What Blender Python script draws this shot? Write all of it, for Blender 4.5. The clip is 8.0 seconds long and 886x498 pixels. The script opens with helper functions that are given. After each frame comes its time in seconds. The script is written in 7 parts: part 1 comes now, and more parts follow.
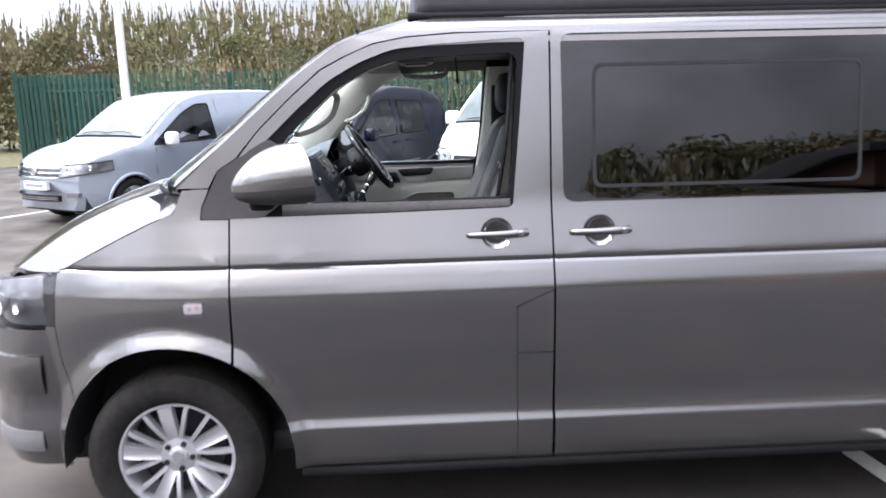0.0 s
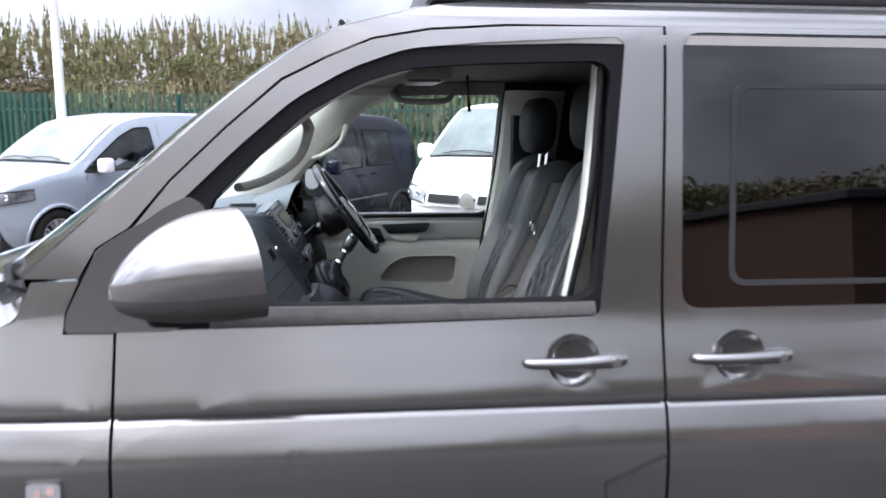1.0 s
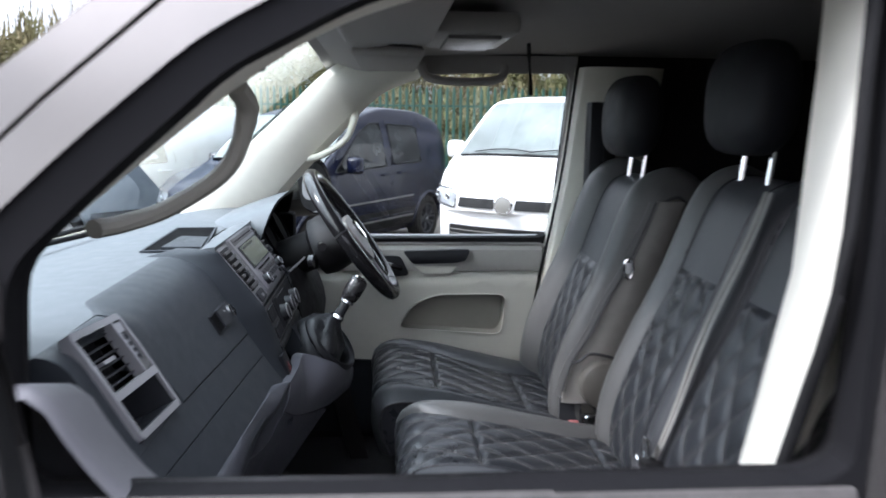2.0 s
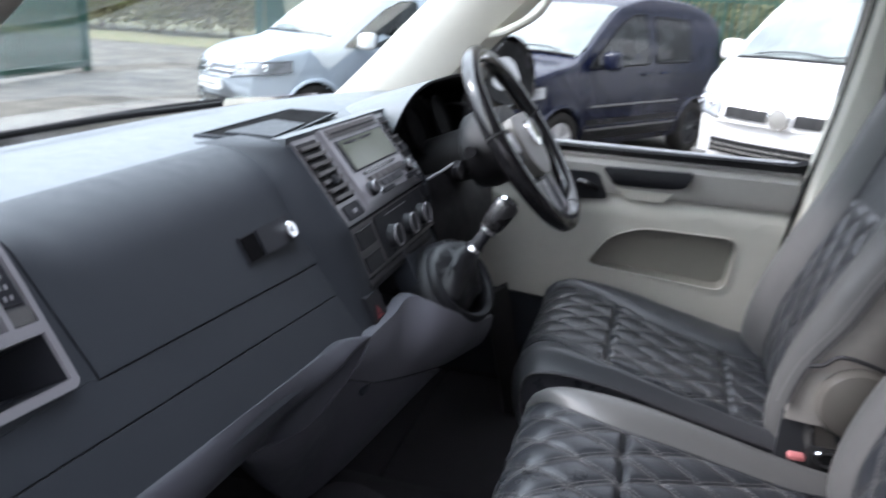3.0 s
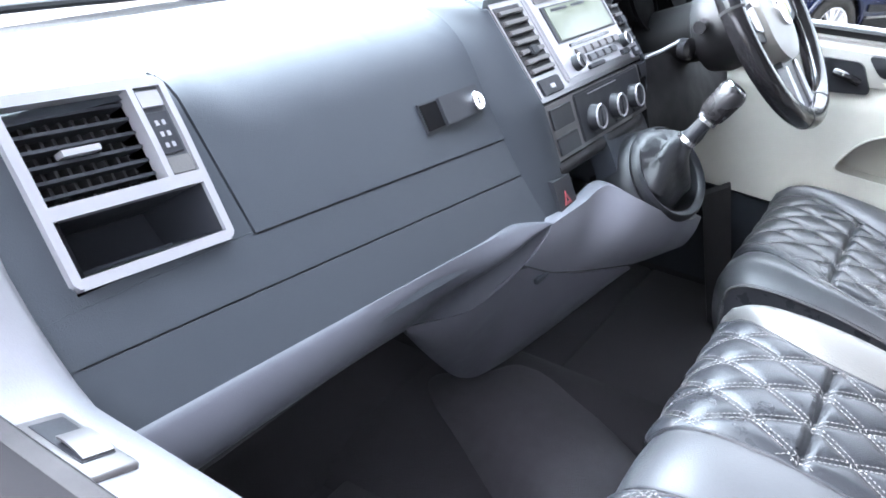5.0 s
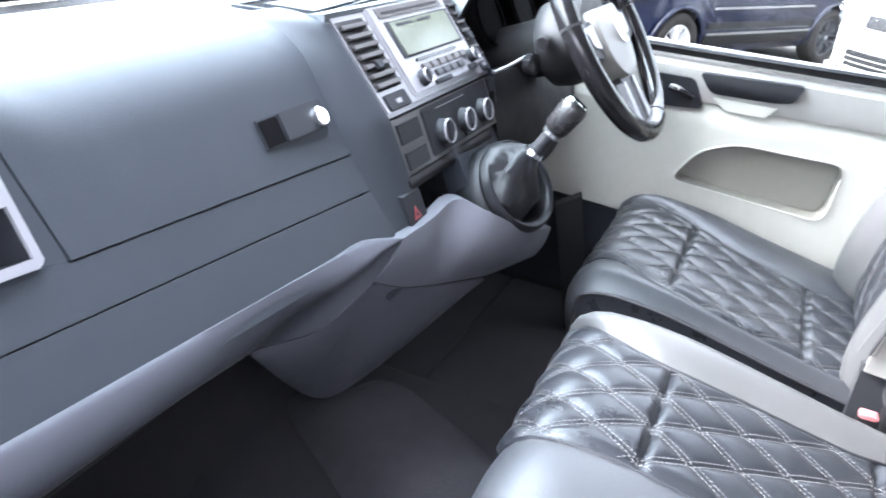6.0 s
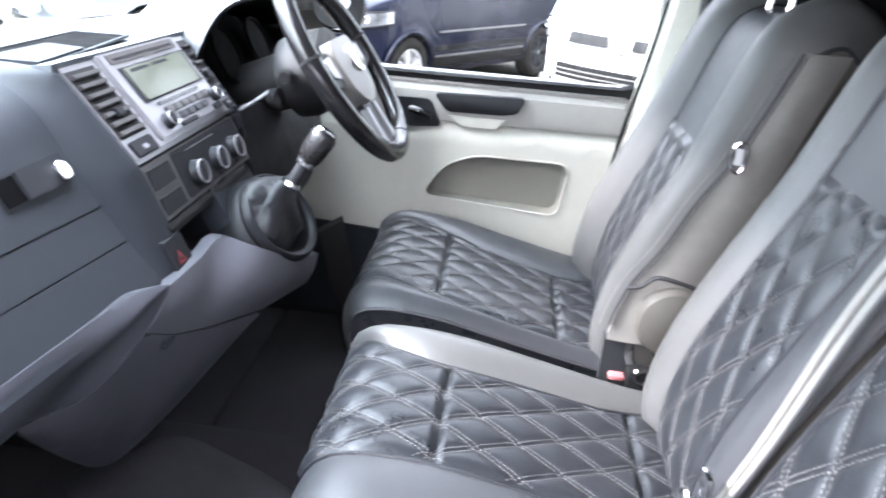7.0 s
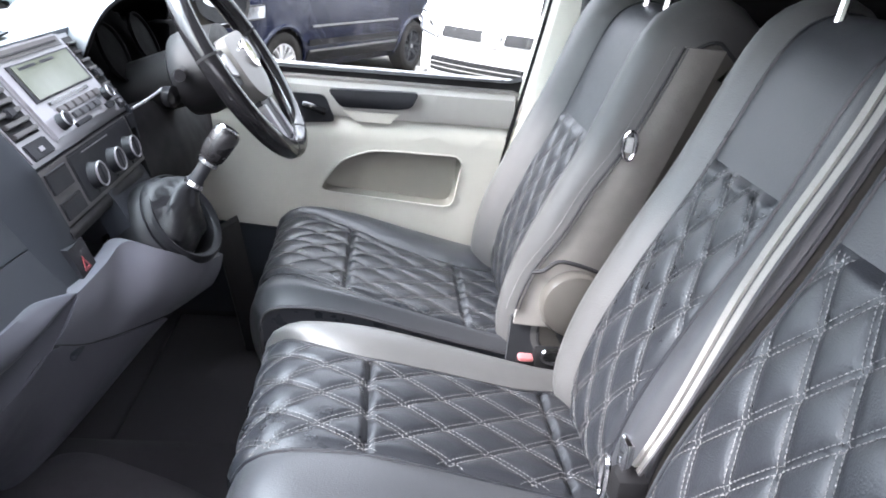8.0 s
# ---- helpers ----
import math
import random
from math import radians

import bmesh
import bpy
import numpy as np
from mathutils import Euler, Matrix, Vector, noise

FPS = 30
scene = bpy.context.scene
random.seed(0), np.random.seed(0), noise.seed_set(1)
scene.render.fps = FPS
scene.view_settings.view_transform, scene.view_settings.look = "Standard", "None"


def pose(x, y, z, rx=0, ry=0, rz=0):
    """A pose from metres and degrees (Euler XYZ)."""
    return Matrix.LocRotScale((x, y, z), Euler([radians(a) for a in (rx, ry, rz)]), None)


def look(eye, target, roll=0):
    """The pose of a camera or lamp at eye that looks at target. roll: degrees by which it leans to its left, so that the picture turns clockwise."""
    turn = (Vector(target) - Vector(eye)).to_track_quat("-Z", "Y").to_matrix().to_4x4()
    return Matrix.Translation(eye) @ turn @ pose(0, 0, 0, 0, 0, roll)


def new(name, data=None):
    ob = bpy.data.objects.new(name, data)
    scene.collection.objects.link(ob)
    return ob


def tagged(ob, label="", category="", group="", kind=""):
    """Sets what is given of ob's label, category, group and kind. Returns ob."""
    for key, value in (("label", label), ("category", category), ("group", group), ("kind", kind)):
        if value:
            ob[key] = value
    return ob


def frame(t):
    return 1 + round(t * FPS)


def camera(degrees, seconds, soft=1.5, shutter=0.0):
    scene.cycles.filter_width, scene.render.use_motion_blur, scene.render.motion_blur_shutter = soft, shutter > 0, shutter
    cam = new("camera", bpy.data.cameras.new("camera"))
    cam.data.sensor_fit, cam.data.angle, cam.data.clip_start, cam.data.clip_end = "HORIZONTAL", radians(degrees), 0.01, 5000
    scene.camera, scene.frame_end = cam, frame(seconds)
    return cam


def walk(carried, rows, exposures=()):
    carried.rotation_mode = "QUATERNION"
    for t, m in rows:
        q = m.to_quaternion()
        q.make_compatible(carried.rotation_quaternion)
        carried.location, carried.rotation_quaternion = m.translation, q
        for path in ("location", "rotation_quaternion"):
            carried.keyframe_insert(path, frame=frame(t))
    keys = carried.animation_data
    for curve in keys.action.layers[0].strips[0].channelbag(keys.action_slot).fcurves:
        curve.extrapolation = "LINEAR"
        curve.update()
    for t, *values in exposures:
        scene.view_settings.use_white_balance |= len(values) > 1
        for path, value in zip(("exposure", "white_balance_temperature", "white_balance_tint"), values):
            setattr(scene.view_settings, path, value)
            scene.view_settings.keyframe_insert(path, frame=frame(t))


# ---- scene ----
# ---- camera ----
LENS = 59.58
PATH = [
    (0, look((0.874, -2.698, 1.656), (0.965, -0.739, 1.265), -1.37)),
    (0.5, look((0.808, -2.120, 1.659), (0.950, -0.158, 1.297), -0.03)),
    (1, look((0.744, -1.528, 1.661), (0.954, 0.436, 1.344), 0.24)),
    (1.2, look((0.721, -1.352, 1.678), (0.953, 0.610, 1.370), -0.20)),
    (2.3, look((0.823, -0.390, 1.621), (0.875, 1.578, 1.268), 1.21)),
    (2.5, look((0.855, -0.275, 1.613), (0.812, 1.682, 1.206), 1.50)),
    (3, look((0.937, -0.101, 1.583), (0.450, 1.744, 0.984), 3.42)),
    (3.5, look((0.966, -0.038, 1.561), (0.191, 1.639, 0.796), 3.31)),
    (4, look((0.965, -0.014, 1.553), (0.066, 1.528, 0.651), 2.73)),
    (4.2, look((0.964, -0.020, 1.552), (0.012, 1.478, 0.630), 2.31)),
    (5.3, look((0.963, -0.012, 1.561), (0.025, 1.512, 0.666), 3.60)),
    (5.5, look((0.971, -0.005, 1.559), (0.109, 1.569, 0.675), 4.45)),
    (6, look((0.984, 0.011, 1.563), (0.306, 1.684, 0.701), 5.73)),
    (6.5, look((0.990, -0.001, 1.578), (0.534, 1.767, 0.762), 5.68)),
    (7, look((0.991, -0.028, 1.574), (0.872, 1.824, 0.828), 4.82)),
    (7.5, look((0.969, -0.041, 1.580), (1.045, 1.820, 0.852), 5.95)),
    (8, look((0.942, -0.049, 1.575), (1.135, 1.802, 0.842), 5.76)),
]

EXPOSURES = [(0, 0.10, 5980, 19), (1.2, 0.04, 5880, 17), (2.3, 0.28, 5950, 17), (3.0, 0.52, 6000, 19), (3.6, 1.62, 6000, 19),
             (4.2, 2.44, 5880, 18), (5.3, 2.62, 5800, 16), (6.5, 2.3, 5870, 18), (8.0, 1.9, 6080, 19)]
cam = camera(LENS, 8.0, soft=1.7, shutter=0.4)
walk(cam, PATH, EXPOSURES)

# ---- sky and sun: bright overcast ----
world = bpy.data.worlds.new("sky")
scene.world = world
world.use_nodes = True
wn, wl = world.node_tree.nodes, world.node_tree.links
wn.clear()
sky = wn.new("ShaderNodeTexSky")
sky.sky_type = "NISHITA"
sky.sun_disc = False
sky.sun_elevation = radians(38)
sky.sun_rotation = radians(200)
sky.air_density, sky.dust_density, sky.ozone_density = 1.0, 4.0, 1.0
cover = wn.new("ShaderNodeMix")
cover.data_type = "RGBA"
cover.inputs[0].default_value = 0.72
cover.inputs[7].default_value = (16.0, 16.4, 17.0, 1)
cloud = wn.new("ShaderNodeTexNoise")
cloud.inputs["Scale"].default_value = 2.2
cloud.inputs["Detail"].default_value = 4
cloud_ramp = wn.new("ShaderNodeMapRange")
cloud_ramp.inputs[1].default_value, cloud_ramp.inputs[2].default_value = 0.35, 0.65
cloud_ramp.inputs[3].default_value, cloud_ramp.inputs[4].default_value = 0.62, 0.95
sky_co = wn.new("ShaderNodeTexCoord")
wl.new(sky_co.outputs["Generated"], cloud.inputs["Vector"])
wl.new(cloud.outputs["Fac"], cloud_ramp.inputs[0])
wl.new(cloud_ramp.outputs[0], cover.inputs[0])
wl.new(sky.outputs[0], cover.inputs[6])
# an overcast sky is about three times brighter overhead than at the horizon
up = wn.new("ShaderNodeSeparateXYZ")
wl.new(sky_co.outputs["Generated"], up.inputs[0])
dome = wn.new("ShaderNodeMapRange")
dome.inputs[1].default_value, dome.inputs[2].default_value = 0.0, 1.0
dome.inputs[3].default_value, dome.inputs[4].default_value = 0.66, 2.55
wl.new(up.outputs["Z"], dome.inputs[0])
shade = wn.new("ShaderNodeVectorMath")
shade.operation = "SCALE"
wl.new(cover.outputs[2], shade.inputs[0])
# heavier and thinner cloud
depth = wn.new("ShaderNodeTexNoise")
depth.inputs["Scale"].default_value, depth.inputs["Detail"].default_value = 3.4, 5
wl.new(sky_co.outputs["Generated"], depth.inputs["Vector"])
thick = wn.new("ShaderNodeMapRange")
thick.inputs[1].default_value, thick.inputs[2].default_value = 0.36, 0.64
thick.inputs[3].default_value, thick.inputs[4].default_value = 0.62, 1.34
wl.new(depth.outputs["Fac"], thick.inputs[0])
both = wn.new("ShaderNodeMath")
both.operation = "MULTIPLY"
wl.new(dome.outputs[0], both.inputs[0])
wl.new(thick.outputs[0], both.inputs[1])
# thin cloud glows round the hidden sun
toward = wn.new("ShaderNodeVectorMath")
toward.operation = "DOT_PRODUCT"
toward.inputs[1].default_value = (-0.757, -0.135, 0.640)
wl.new(sky_co.outputs["Generated"], toward.inputs[0])
halo = wn.new("ShaderNodeMapRange")
halo.interpolation_type = "SMOOTHSTEP"
halo.inputs[1].default_value, halo.inputs[2].default_value = 0.15, 1.0
halo.inputs[3].default_value, halo.inputs[4].default_value = 0.70, 1.75
wl.new(toward.outputs["Value"], halo.inputs[0])
lit = wn.new("ShaderNodeMath")
lit.operation = "MULTIPLY"
wl.new(both.outputs[0], lit.inputs[0])
wl.new(halo.outputs[0], lit.inputs[1])
wl.new(lit.outputs[0], shade.inputs["Scale"])
bg = wn.new("ShaderNodeBackground")
bg.inputs[1].default_value = 0.12
out = wn.new("ShaderNodeOutputWorld")
wl.new(shade.outputs[0], bg.inputs[0])
wl.new(bg.outputs[0], out.inputs[0])
sun = new("sun", bpy.data.lights.new("sun", "SUN"))
sun.data.energy, sun.data.angle, sun.data.color = 4.0, radians(11), (1, 0.95, 0.88)
sun.matrix_world = look((-9, -1.6, 7.6), (0, 0, 0))

# ---- materials ----
def material(name, color, rough=0.5, metal=0.0, var=0.12, scale=40.0, bump=0.0, bump_scale=300.0, coat=0.0, color2=None, spec=0.5,
             coarse=3.0, islands=False):
    """A surface with grain and blotches at two scales, in metres."""
    m = bpy.data.materials.new(name)
    m.use_nodes = True
    nt = m.node_tree
    n, l = nt.nodes, nt.links
    b = n["Principled BSDF"]
    co = n.new("ShaderNodeTexCoord")
    fine, big = n.new("ShaderNodeTexNoise"), n.new("ShaderNodeTexNoise")
    fine.inputs["Scale"].default_value, big.inputs["Scale"].default_value = scale, coarse
    fine.inputs["Detail"].default_value = big.inputs["Detail"].default_value = 5
    for t in (fine, big):
        l.new(co.outputs["Object"], t.inputs["Vector"])
    add = n.new("ShaderNodeMath")
    add.operation = "ADD"
    l.new(fine.outputs["Fac"], add.inputs[0]), l.new(big.outputs["Fac"], add.inputs[1])
    fac = n.new("ShaderNodeMapRange")
    fac.inputs[1].default_value, fac.inputs[2].default_value = 0.7, 1.3
    l.new(add.outputs[0], fac.inputs[0])
    mix = n.new("ShaderNodeMix")
    mix.data_type = "RGBA"
    c2 = color2 or tuple(c * (1 - 2 * var) for c in color)
    mix.inputs[6].default_value, mix.inputs[7].default_value = (*c2, 1), (*color, 1)
    l.new(fac.outputs[0], mix.inputs[0])
    last = mix.outputs[2]
    if islands:
        g = n.new("ShaderNodeNewGeometry")
        hsv = n.new("ShaderNodeHueSaturation")
        r = n.new("ShaderNodeMapRange")
        r.inputs[3].default_value, r.inputs[4].default_value = 0.84, 1.2
        l.new(g.outputs["Random Per Island"], r.inputs[0])
        l.new(r.outputs[0], hsv.inputs["Value"])
        l.new(last, hsv.inputs["Color"])
        last = hsv.outputs[0]
    l.new(last, b.inputs["Base Color"])
    rr = n.new("ShaderNodeMapRange")
    rr.inputs[3].default_value, rr.inputs[4].default_value = max(0.02, rough * 0.85), min(1, rough * 1.15)
    l.new(fac.outputs[0], rr.inputs[0])
    l.new(rr.outputs[0], b.inputs["Roughness"])
    b.inputs["Metallic"].default_value = metal
    b.inputs["Specular IOR Level"].default_value = spec
    b.inputs["Coat Weight"].default_value, b.inputs["Coat Roughness"].default_value = coat, 0.06
    if bump:
        grain = n.new("ShaderNodeTexNoise")
        grain.inputs["Scale"].default_value, grain.inputs["Detail"].default_value = bump_scale, 3
        l.new(co.outputs["Object"], grain.inputs["Vector"])
        bp = n.new("ShaderNodeBump")
        bp.inputs["Strength"].default_value, bp.inputs["Distance"].default_value = bump, 0.002
        l.new(grain.outputs["Fac"], bp.inputs["Height"])
        l.new(bp.outputs[0], b.inputs["Normal"])
    return m


def glass(name, tint=(0.9, 0.95, 0.92), through_share=0.9, rough=0.02, least=0.07):
    """A thin pane: what is behind it, tinted, and a mirror over it by Fresnel."""
    m = bpy.data.materials.new(name)
    m.use_nodes = True
    n, l = m.node_tree.nodes, m.node_tree.links
    n.clear()
    tr, gl, mx, fr, o = (n.new("ShaderNode" + k) for k in ("BsdfTransparent", "BsdfGlossy", "MixShader", "LayerWeight", "OutputMaterial"))
    tr.inputs[0].default_value = (*[c * through_share for c in tint], 1)
    gl.inputs[0].default_value, gl.inputs[1].default_value = (1, 1, 1, 1), rough
    fr.inputs[0].default_value = 0.5
    pw, mr = n.new("ShaderNodeMath"), n.new("ShaderNodeMapRange")
    pw.operation, pw.inputs[1].default_value = "POWER", 4.0
    mr.inputs[3].default_value, mr.inputs[4].default_value = least, 0.95
    l.new(fr.outputs["Facing"], pw.inputs[0]), l.new(pw.outputs[0], mr.inputs[0]), l.new(mr.outputs[0], mx.inputs[0])
    l.new(tr.outputs[0], mx.inputs[1]), l.new(gl.outputs[0], mx.inputs[2]), l.new(mx.outputs[0], o.inputs[0])
    return m


def glow(name, color, strength):
    m = material(name, color, 0.4)
    b = m.node_tree.nodes["Principled BSDF"]
    b.inputs["Emission Color"].default_value, b.inputs["Emission Strength"].default_value = (*color, 1), strength
    return m


M = {
    "paint": material("grey_paint", (0.225, 0.221, 0.216), 0.15, 0.9, 0.012, 900, coat=0.7, coarse=1.5),
    "groove": material("panel_gap", (0.015, 0.015, 0.016), 0.9),
    "black_plastic": material("black_plastic", (0.007, 0.007, 0.0075), 0.65, bump=0.15, bump_scale=700, spec=0.18),
    "binnacle": material("matt_black_plastic", (0.0032, 0.0032, 0.0036), 0.9, bump=0.15, bump_scale=700, spec=0.05),
    "sail_plastic": material("weathered_sail_plastic", (0.058, 0.054, 0.051), 0.7, bump=0.2, bump_scale=700, spec=0.25),
    "grey_plastic": material("textured_grey_plastic", (0.13, 0.128, 0.125), 0.55, bump=0.2, bump_scale=700),
    "rubber": material("tyre_rubber", (0.009, 0.0085, 0.008), 0.85, bump=0.3, bump_scale=200, spec=0.2, color2=(0.016, 0.014, 0.012), coarse=8),
    "lamp_bowl": material("lamp_housing", (0.16, 0.16, 0.165), 0.3, 0.5, 0.1),
    "alloy": material("silver_alloy", (0.66, 0.66, 0.67), 0.30, 0.7, 0.04),
    "chrome": material("chrome", (0.85, 0.85, 0.86), 0.1, 1.0, 0.02),
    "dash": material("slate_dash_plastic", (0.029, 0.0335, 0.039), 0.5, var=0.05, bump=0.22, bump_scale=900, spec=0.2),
    # the face's slate plastic, lightened for the daylight on upward parts
    "dash_top": material("lit_slate_dash_top", (0.092, 0.103, 0.112), 0.45, var=0.05, bump=0.22, bump_scale=900, spec=0.35),
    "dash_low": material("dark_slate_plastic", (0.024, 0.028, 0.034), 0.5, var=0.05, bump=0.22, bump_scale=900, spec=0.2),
    "roll": material("soft_grey_plastic", (0.052, 0.054, 0.063), 0.46, var=0.04, bump=0.15, bump_scale=800, spec=0.2),
    # the roll's plastic, lightened for the light on the console
    "console_pale": material("lit_lilac_plastic", (0.080, 0.081, 0.093), 0.46, var=0.04, bump=0.15, bump_scale=800, spec=0.2),
    "seal_rubber": material("weathered_seal_rubber", (0.011, 0.011, 0.012), 0.8, var=0.1, spec=0.05),
    "old_rubber": material("weathered_grey_rubber", (0.085, 0.081, 0.077), 0.75, var=0.2, scale=60, spec=0.25, coarse=5),
    "knob_grey": material("worn_knob_leather", (0.016, 0.016, 0.017), 0.27, 0.0, 0.1),
    "silver": material("satin_silver_plastic", (0.295, 0.295, 0.308), 0.30, 0.45, 0.008),
    "console_dark": material("console_dark_plastic", (0.019, 0.0205, 0.024), 0.5, bump=0.12, bump_scale=800, spec=0.22),
    "pod_black": material("pod_dark_plastic", (0.0105, 0.0112, 0.013), 0.42, bump=0.12, bump_scale=800, spec=0.2),
    "column_grey": material("dark_grey_shroud", (0.0095, 0.0095, 0.0105), 0.55, bump=0.15, bump_scale=800, spec=0.3),
    "gaiter": material("gaiter_leather", (0.014, 0.015, 0.017), 0.46, var=0.1, bump=0.3, bump_scale=400, spec=0.3),
    "panel_grey": material("satin_taupe_plastic", (0.0819, 0.0780, 0.0780), 0.35, 0.3, 0.04),
    "door_top": material("pale_grey_door_top", (0.120, 0.120, 0.128), 0.55, var=0.04, bump=0.15, bump_scale=700),
    "gloss_black": material("gloss_black", (0.012, 0.012, 0.013), 0.15, var=0.02),
    "cream": material("cream_trim", (0.49, 0.485, 0.43), 0.55, var=0.03, bump=0.15, bump_scale=700),
    # darker copy of the cream trim, for parts that stand in shade
    "cream_dark": material("shaded_cream_trim", (0.2295, 0.2210, 0.1913), 0.65, var=0.04, bump=0.2, bump_scale=600),
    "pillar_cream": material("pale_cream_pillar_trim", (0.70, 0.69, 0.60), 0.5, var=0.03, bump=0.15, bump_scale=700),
    "sill_grey": material("grey_door_capping", (0.22, 0.215, 0.20), 0.5, var=0.04, bump=0.15),
    "cap_pale": material("pale_grey_door_capping", (0.33, 0.325, 0.30), 0.5, var=0.04, bump=0.15),
    "lining": material("grey_headlining", (0.30, 0.285, 0.27), 0.95, var=0.06, bump=0.4, bump_scale=500),
    "leather": material("slate_leather", (0.0205, 0.0225, 0.026), 0.30, var=0.08, bump=0.25, bump_scale=450, spec=0.36),
    "leather_light": material("pale_grey_leather", (0.088, 0.088, 0.086), 0.38, var=0.05, bump=0.2, bump_scale=450, spec=0.36),
    "leather_mid": material("mid_grey_leather", (0.0421, 0.0445, 0.0484), 0.36, var=0.05, bump=0.2, bump_scale=450, spec=0.36),
    "leather_back": material("taupe_leather", (0.1062, 0.1003, 0.0884), 0.34, var=0.06, bump=0.2, bump_scale=450),
    # the taupe leather above, lightened for the light on the seat's side
    "flap": material("lit_taupe_leather", (0.24, 0.23, 0.212), 0.38, var=0.08, bump=0.3, bump_scale=350),
    "thread": material("pale_thread", (0.17, 0.17, 0.168), 0.85),
    "piping": material("dark_piping", (0.03, 0.03, 0.033), 0.6),
    "belt": material("belt_webbing", (0.055, 0.055, 0.058), 0.6, bump=0.5, bump_scale=900),
    "belt_sheen": material("belt_webbing_sheen", (0.26, 0.255, 0.235), 0.42, bump=0.5, bump_scale=900),
    "carpet": material("dark_carpet", (0.030, 0.028, 0.032), 0.98, var=0.2, bump=0.8, bump_scale=500),
    "mat": material("grey_carpet_mat", (0.050, 0.047, 0.051), 0.98, var=0.2, bump=0.8, bump_scale=500),
    # carpet of the hump, paler than the floor
    "tunnel_mat": material("paler_grey_carpet", (0.055, 0.052, 0.058), 0.98, var=0.2, bump=0.8, bump_scale=500),
    "white": material("white_lettering", (0.8, 0.8, 0.8), 0.6),
    "red": material("red_plastic", (0.45, 0.15, 0.15), 0.4),
    "red_mark": glow("red_hazard_mark", (0.20, 0.03, 0.035), 0.006),
    "lcd": material("pale_green_lcd", (0.11, 0.125, 0.092), 0.2, var=0.05),
    "glass": glass("clear_glass"),
    "screen": glass("windscreen_glass", (0.88, 0.98, 0.95), 0.96, least=0.03),
    "dark_glass": glass("privacy_glass", (0.05, 0.05, 0.055), 0.9),
    "lamp_glass": glass("lamp_glass", (0.95, 0.96, 0.97), 0.95),
    "mirror": material("mirror_glass", (0.9, 0.9, 0.9), 0.03, 1.0, 0.0),
    "silver_car": material("silver_car_paint", (0.36, 0.405, 0.455), 0.3, 0.4, 0.02, 700, coat=0.6),
    "blue_car": material("dark_blue_car_paint", (0.003, 0.005, 0.017), 0.25, 0.0, 0.06, 700, coat=0.12, spec=0.2),
    "white_car": material("white_car_paint", (0.80, 0.80, 0.80), 0.35, 0.0, 0.02, 700, coat=0.6),
    "pop_roof": material("dark_roof_shell", (0.040, 0.040, 0.044), 0.6, bump=0.3, bump_scale=150),
    "amber": material("amber_lens", (0.62, 0.40, 0.36), 0.25),
    "fence": material("green_fence_paint", (0.010, 0.066, 0.044), 0.5, var=0.2, scale=12),
    "pole": material("white_pole_paint", (0.78, 0.78, 0.76), 0.5, var=0.06),
    "line": material("worn_white_line", (0.55, 0.54, 0.50), 0.85, var=0.15, scale=25),
    "foliage": material("autumn_leaves", (0.128, 0.150, 0.058), 0.8, var=0.18, scale=1.0, coarse=0.28, color2=(0.172, 0.126, 0.068), islands=True),
    "bark": material("bark", (0.09, 0.065, 0.045), 0.95, bump=0.8, bump_scale=60),
    "verge": material("rough_grass", (0.07, 0.085, 0.03), 0.95, var=0.3, scale=6, color2=(0.13, 0.10, 0.05), bump=0.8, bump_scale=30),
}

for plain, gloss in (("silver", 0.30), ("alloy", 0.33), ("chrome", 0.10), ("lamp_bowl", 0.30)):
    tree = M[plain].node_tree
    socket = tree.nodes["Principled BSDF"].inputs["Roughness"]
    tree.links.remove(socket.links[0])
    socket.default_value = gloss


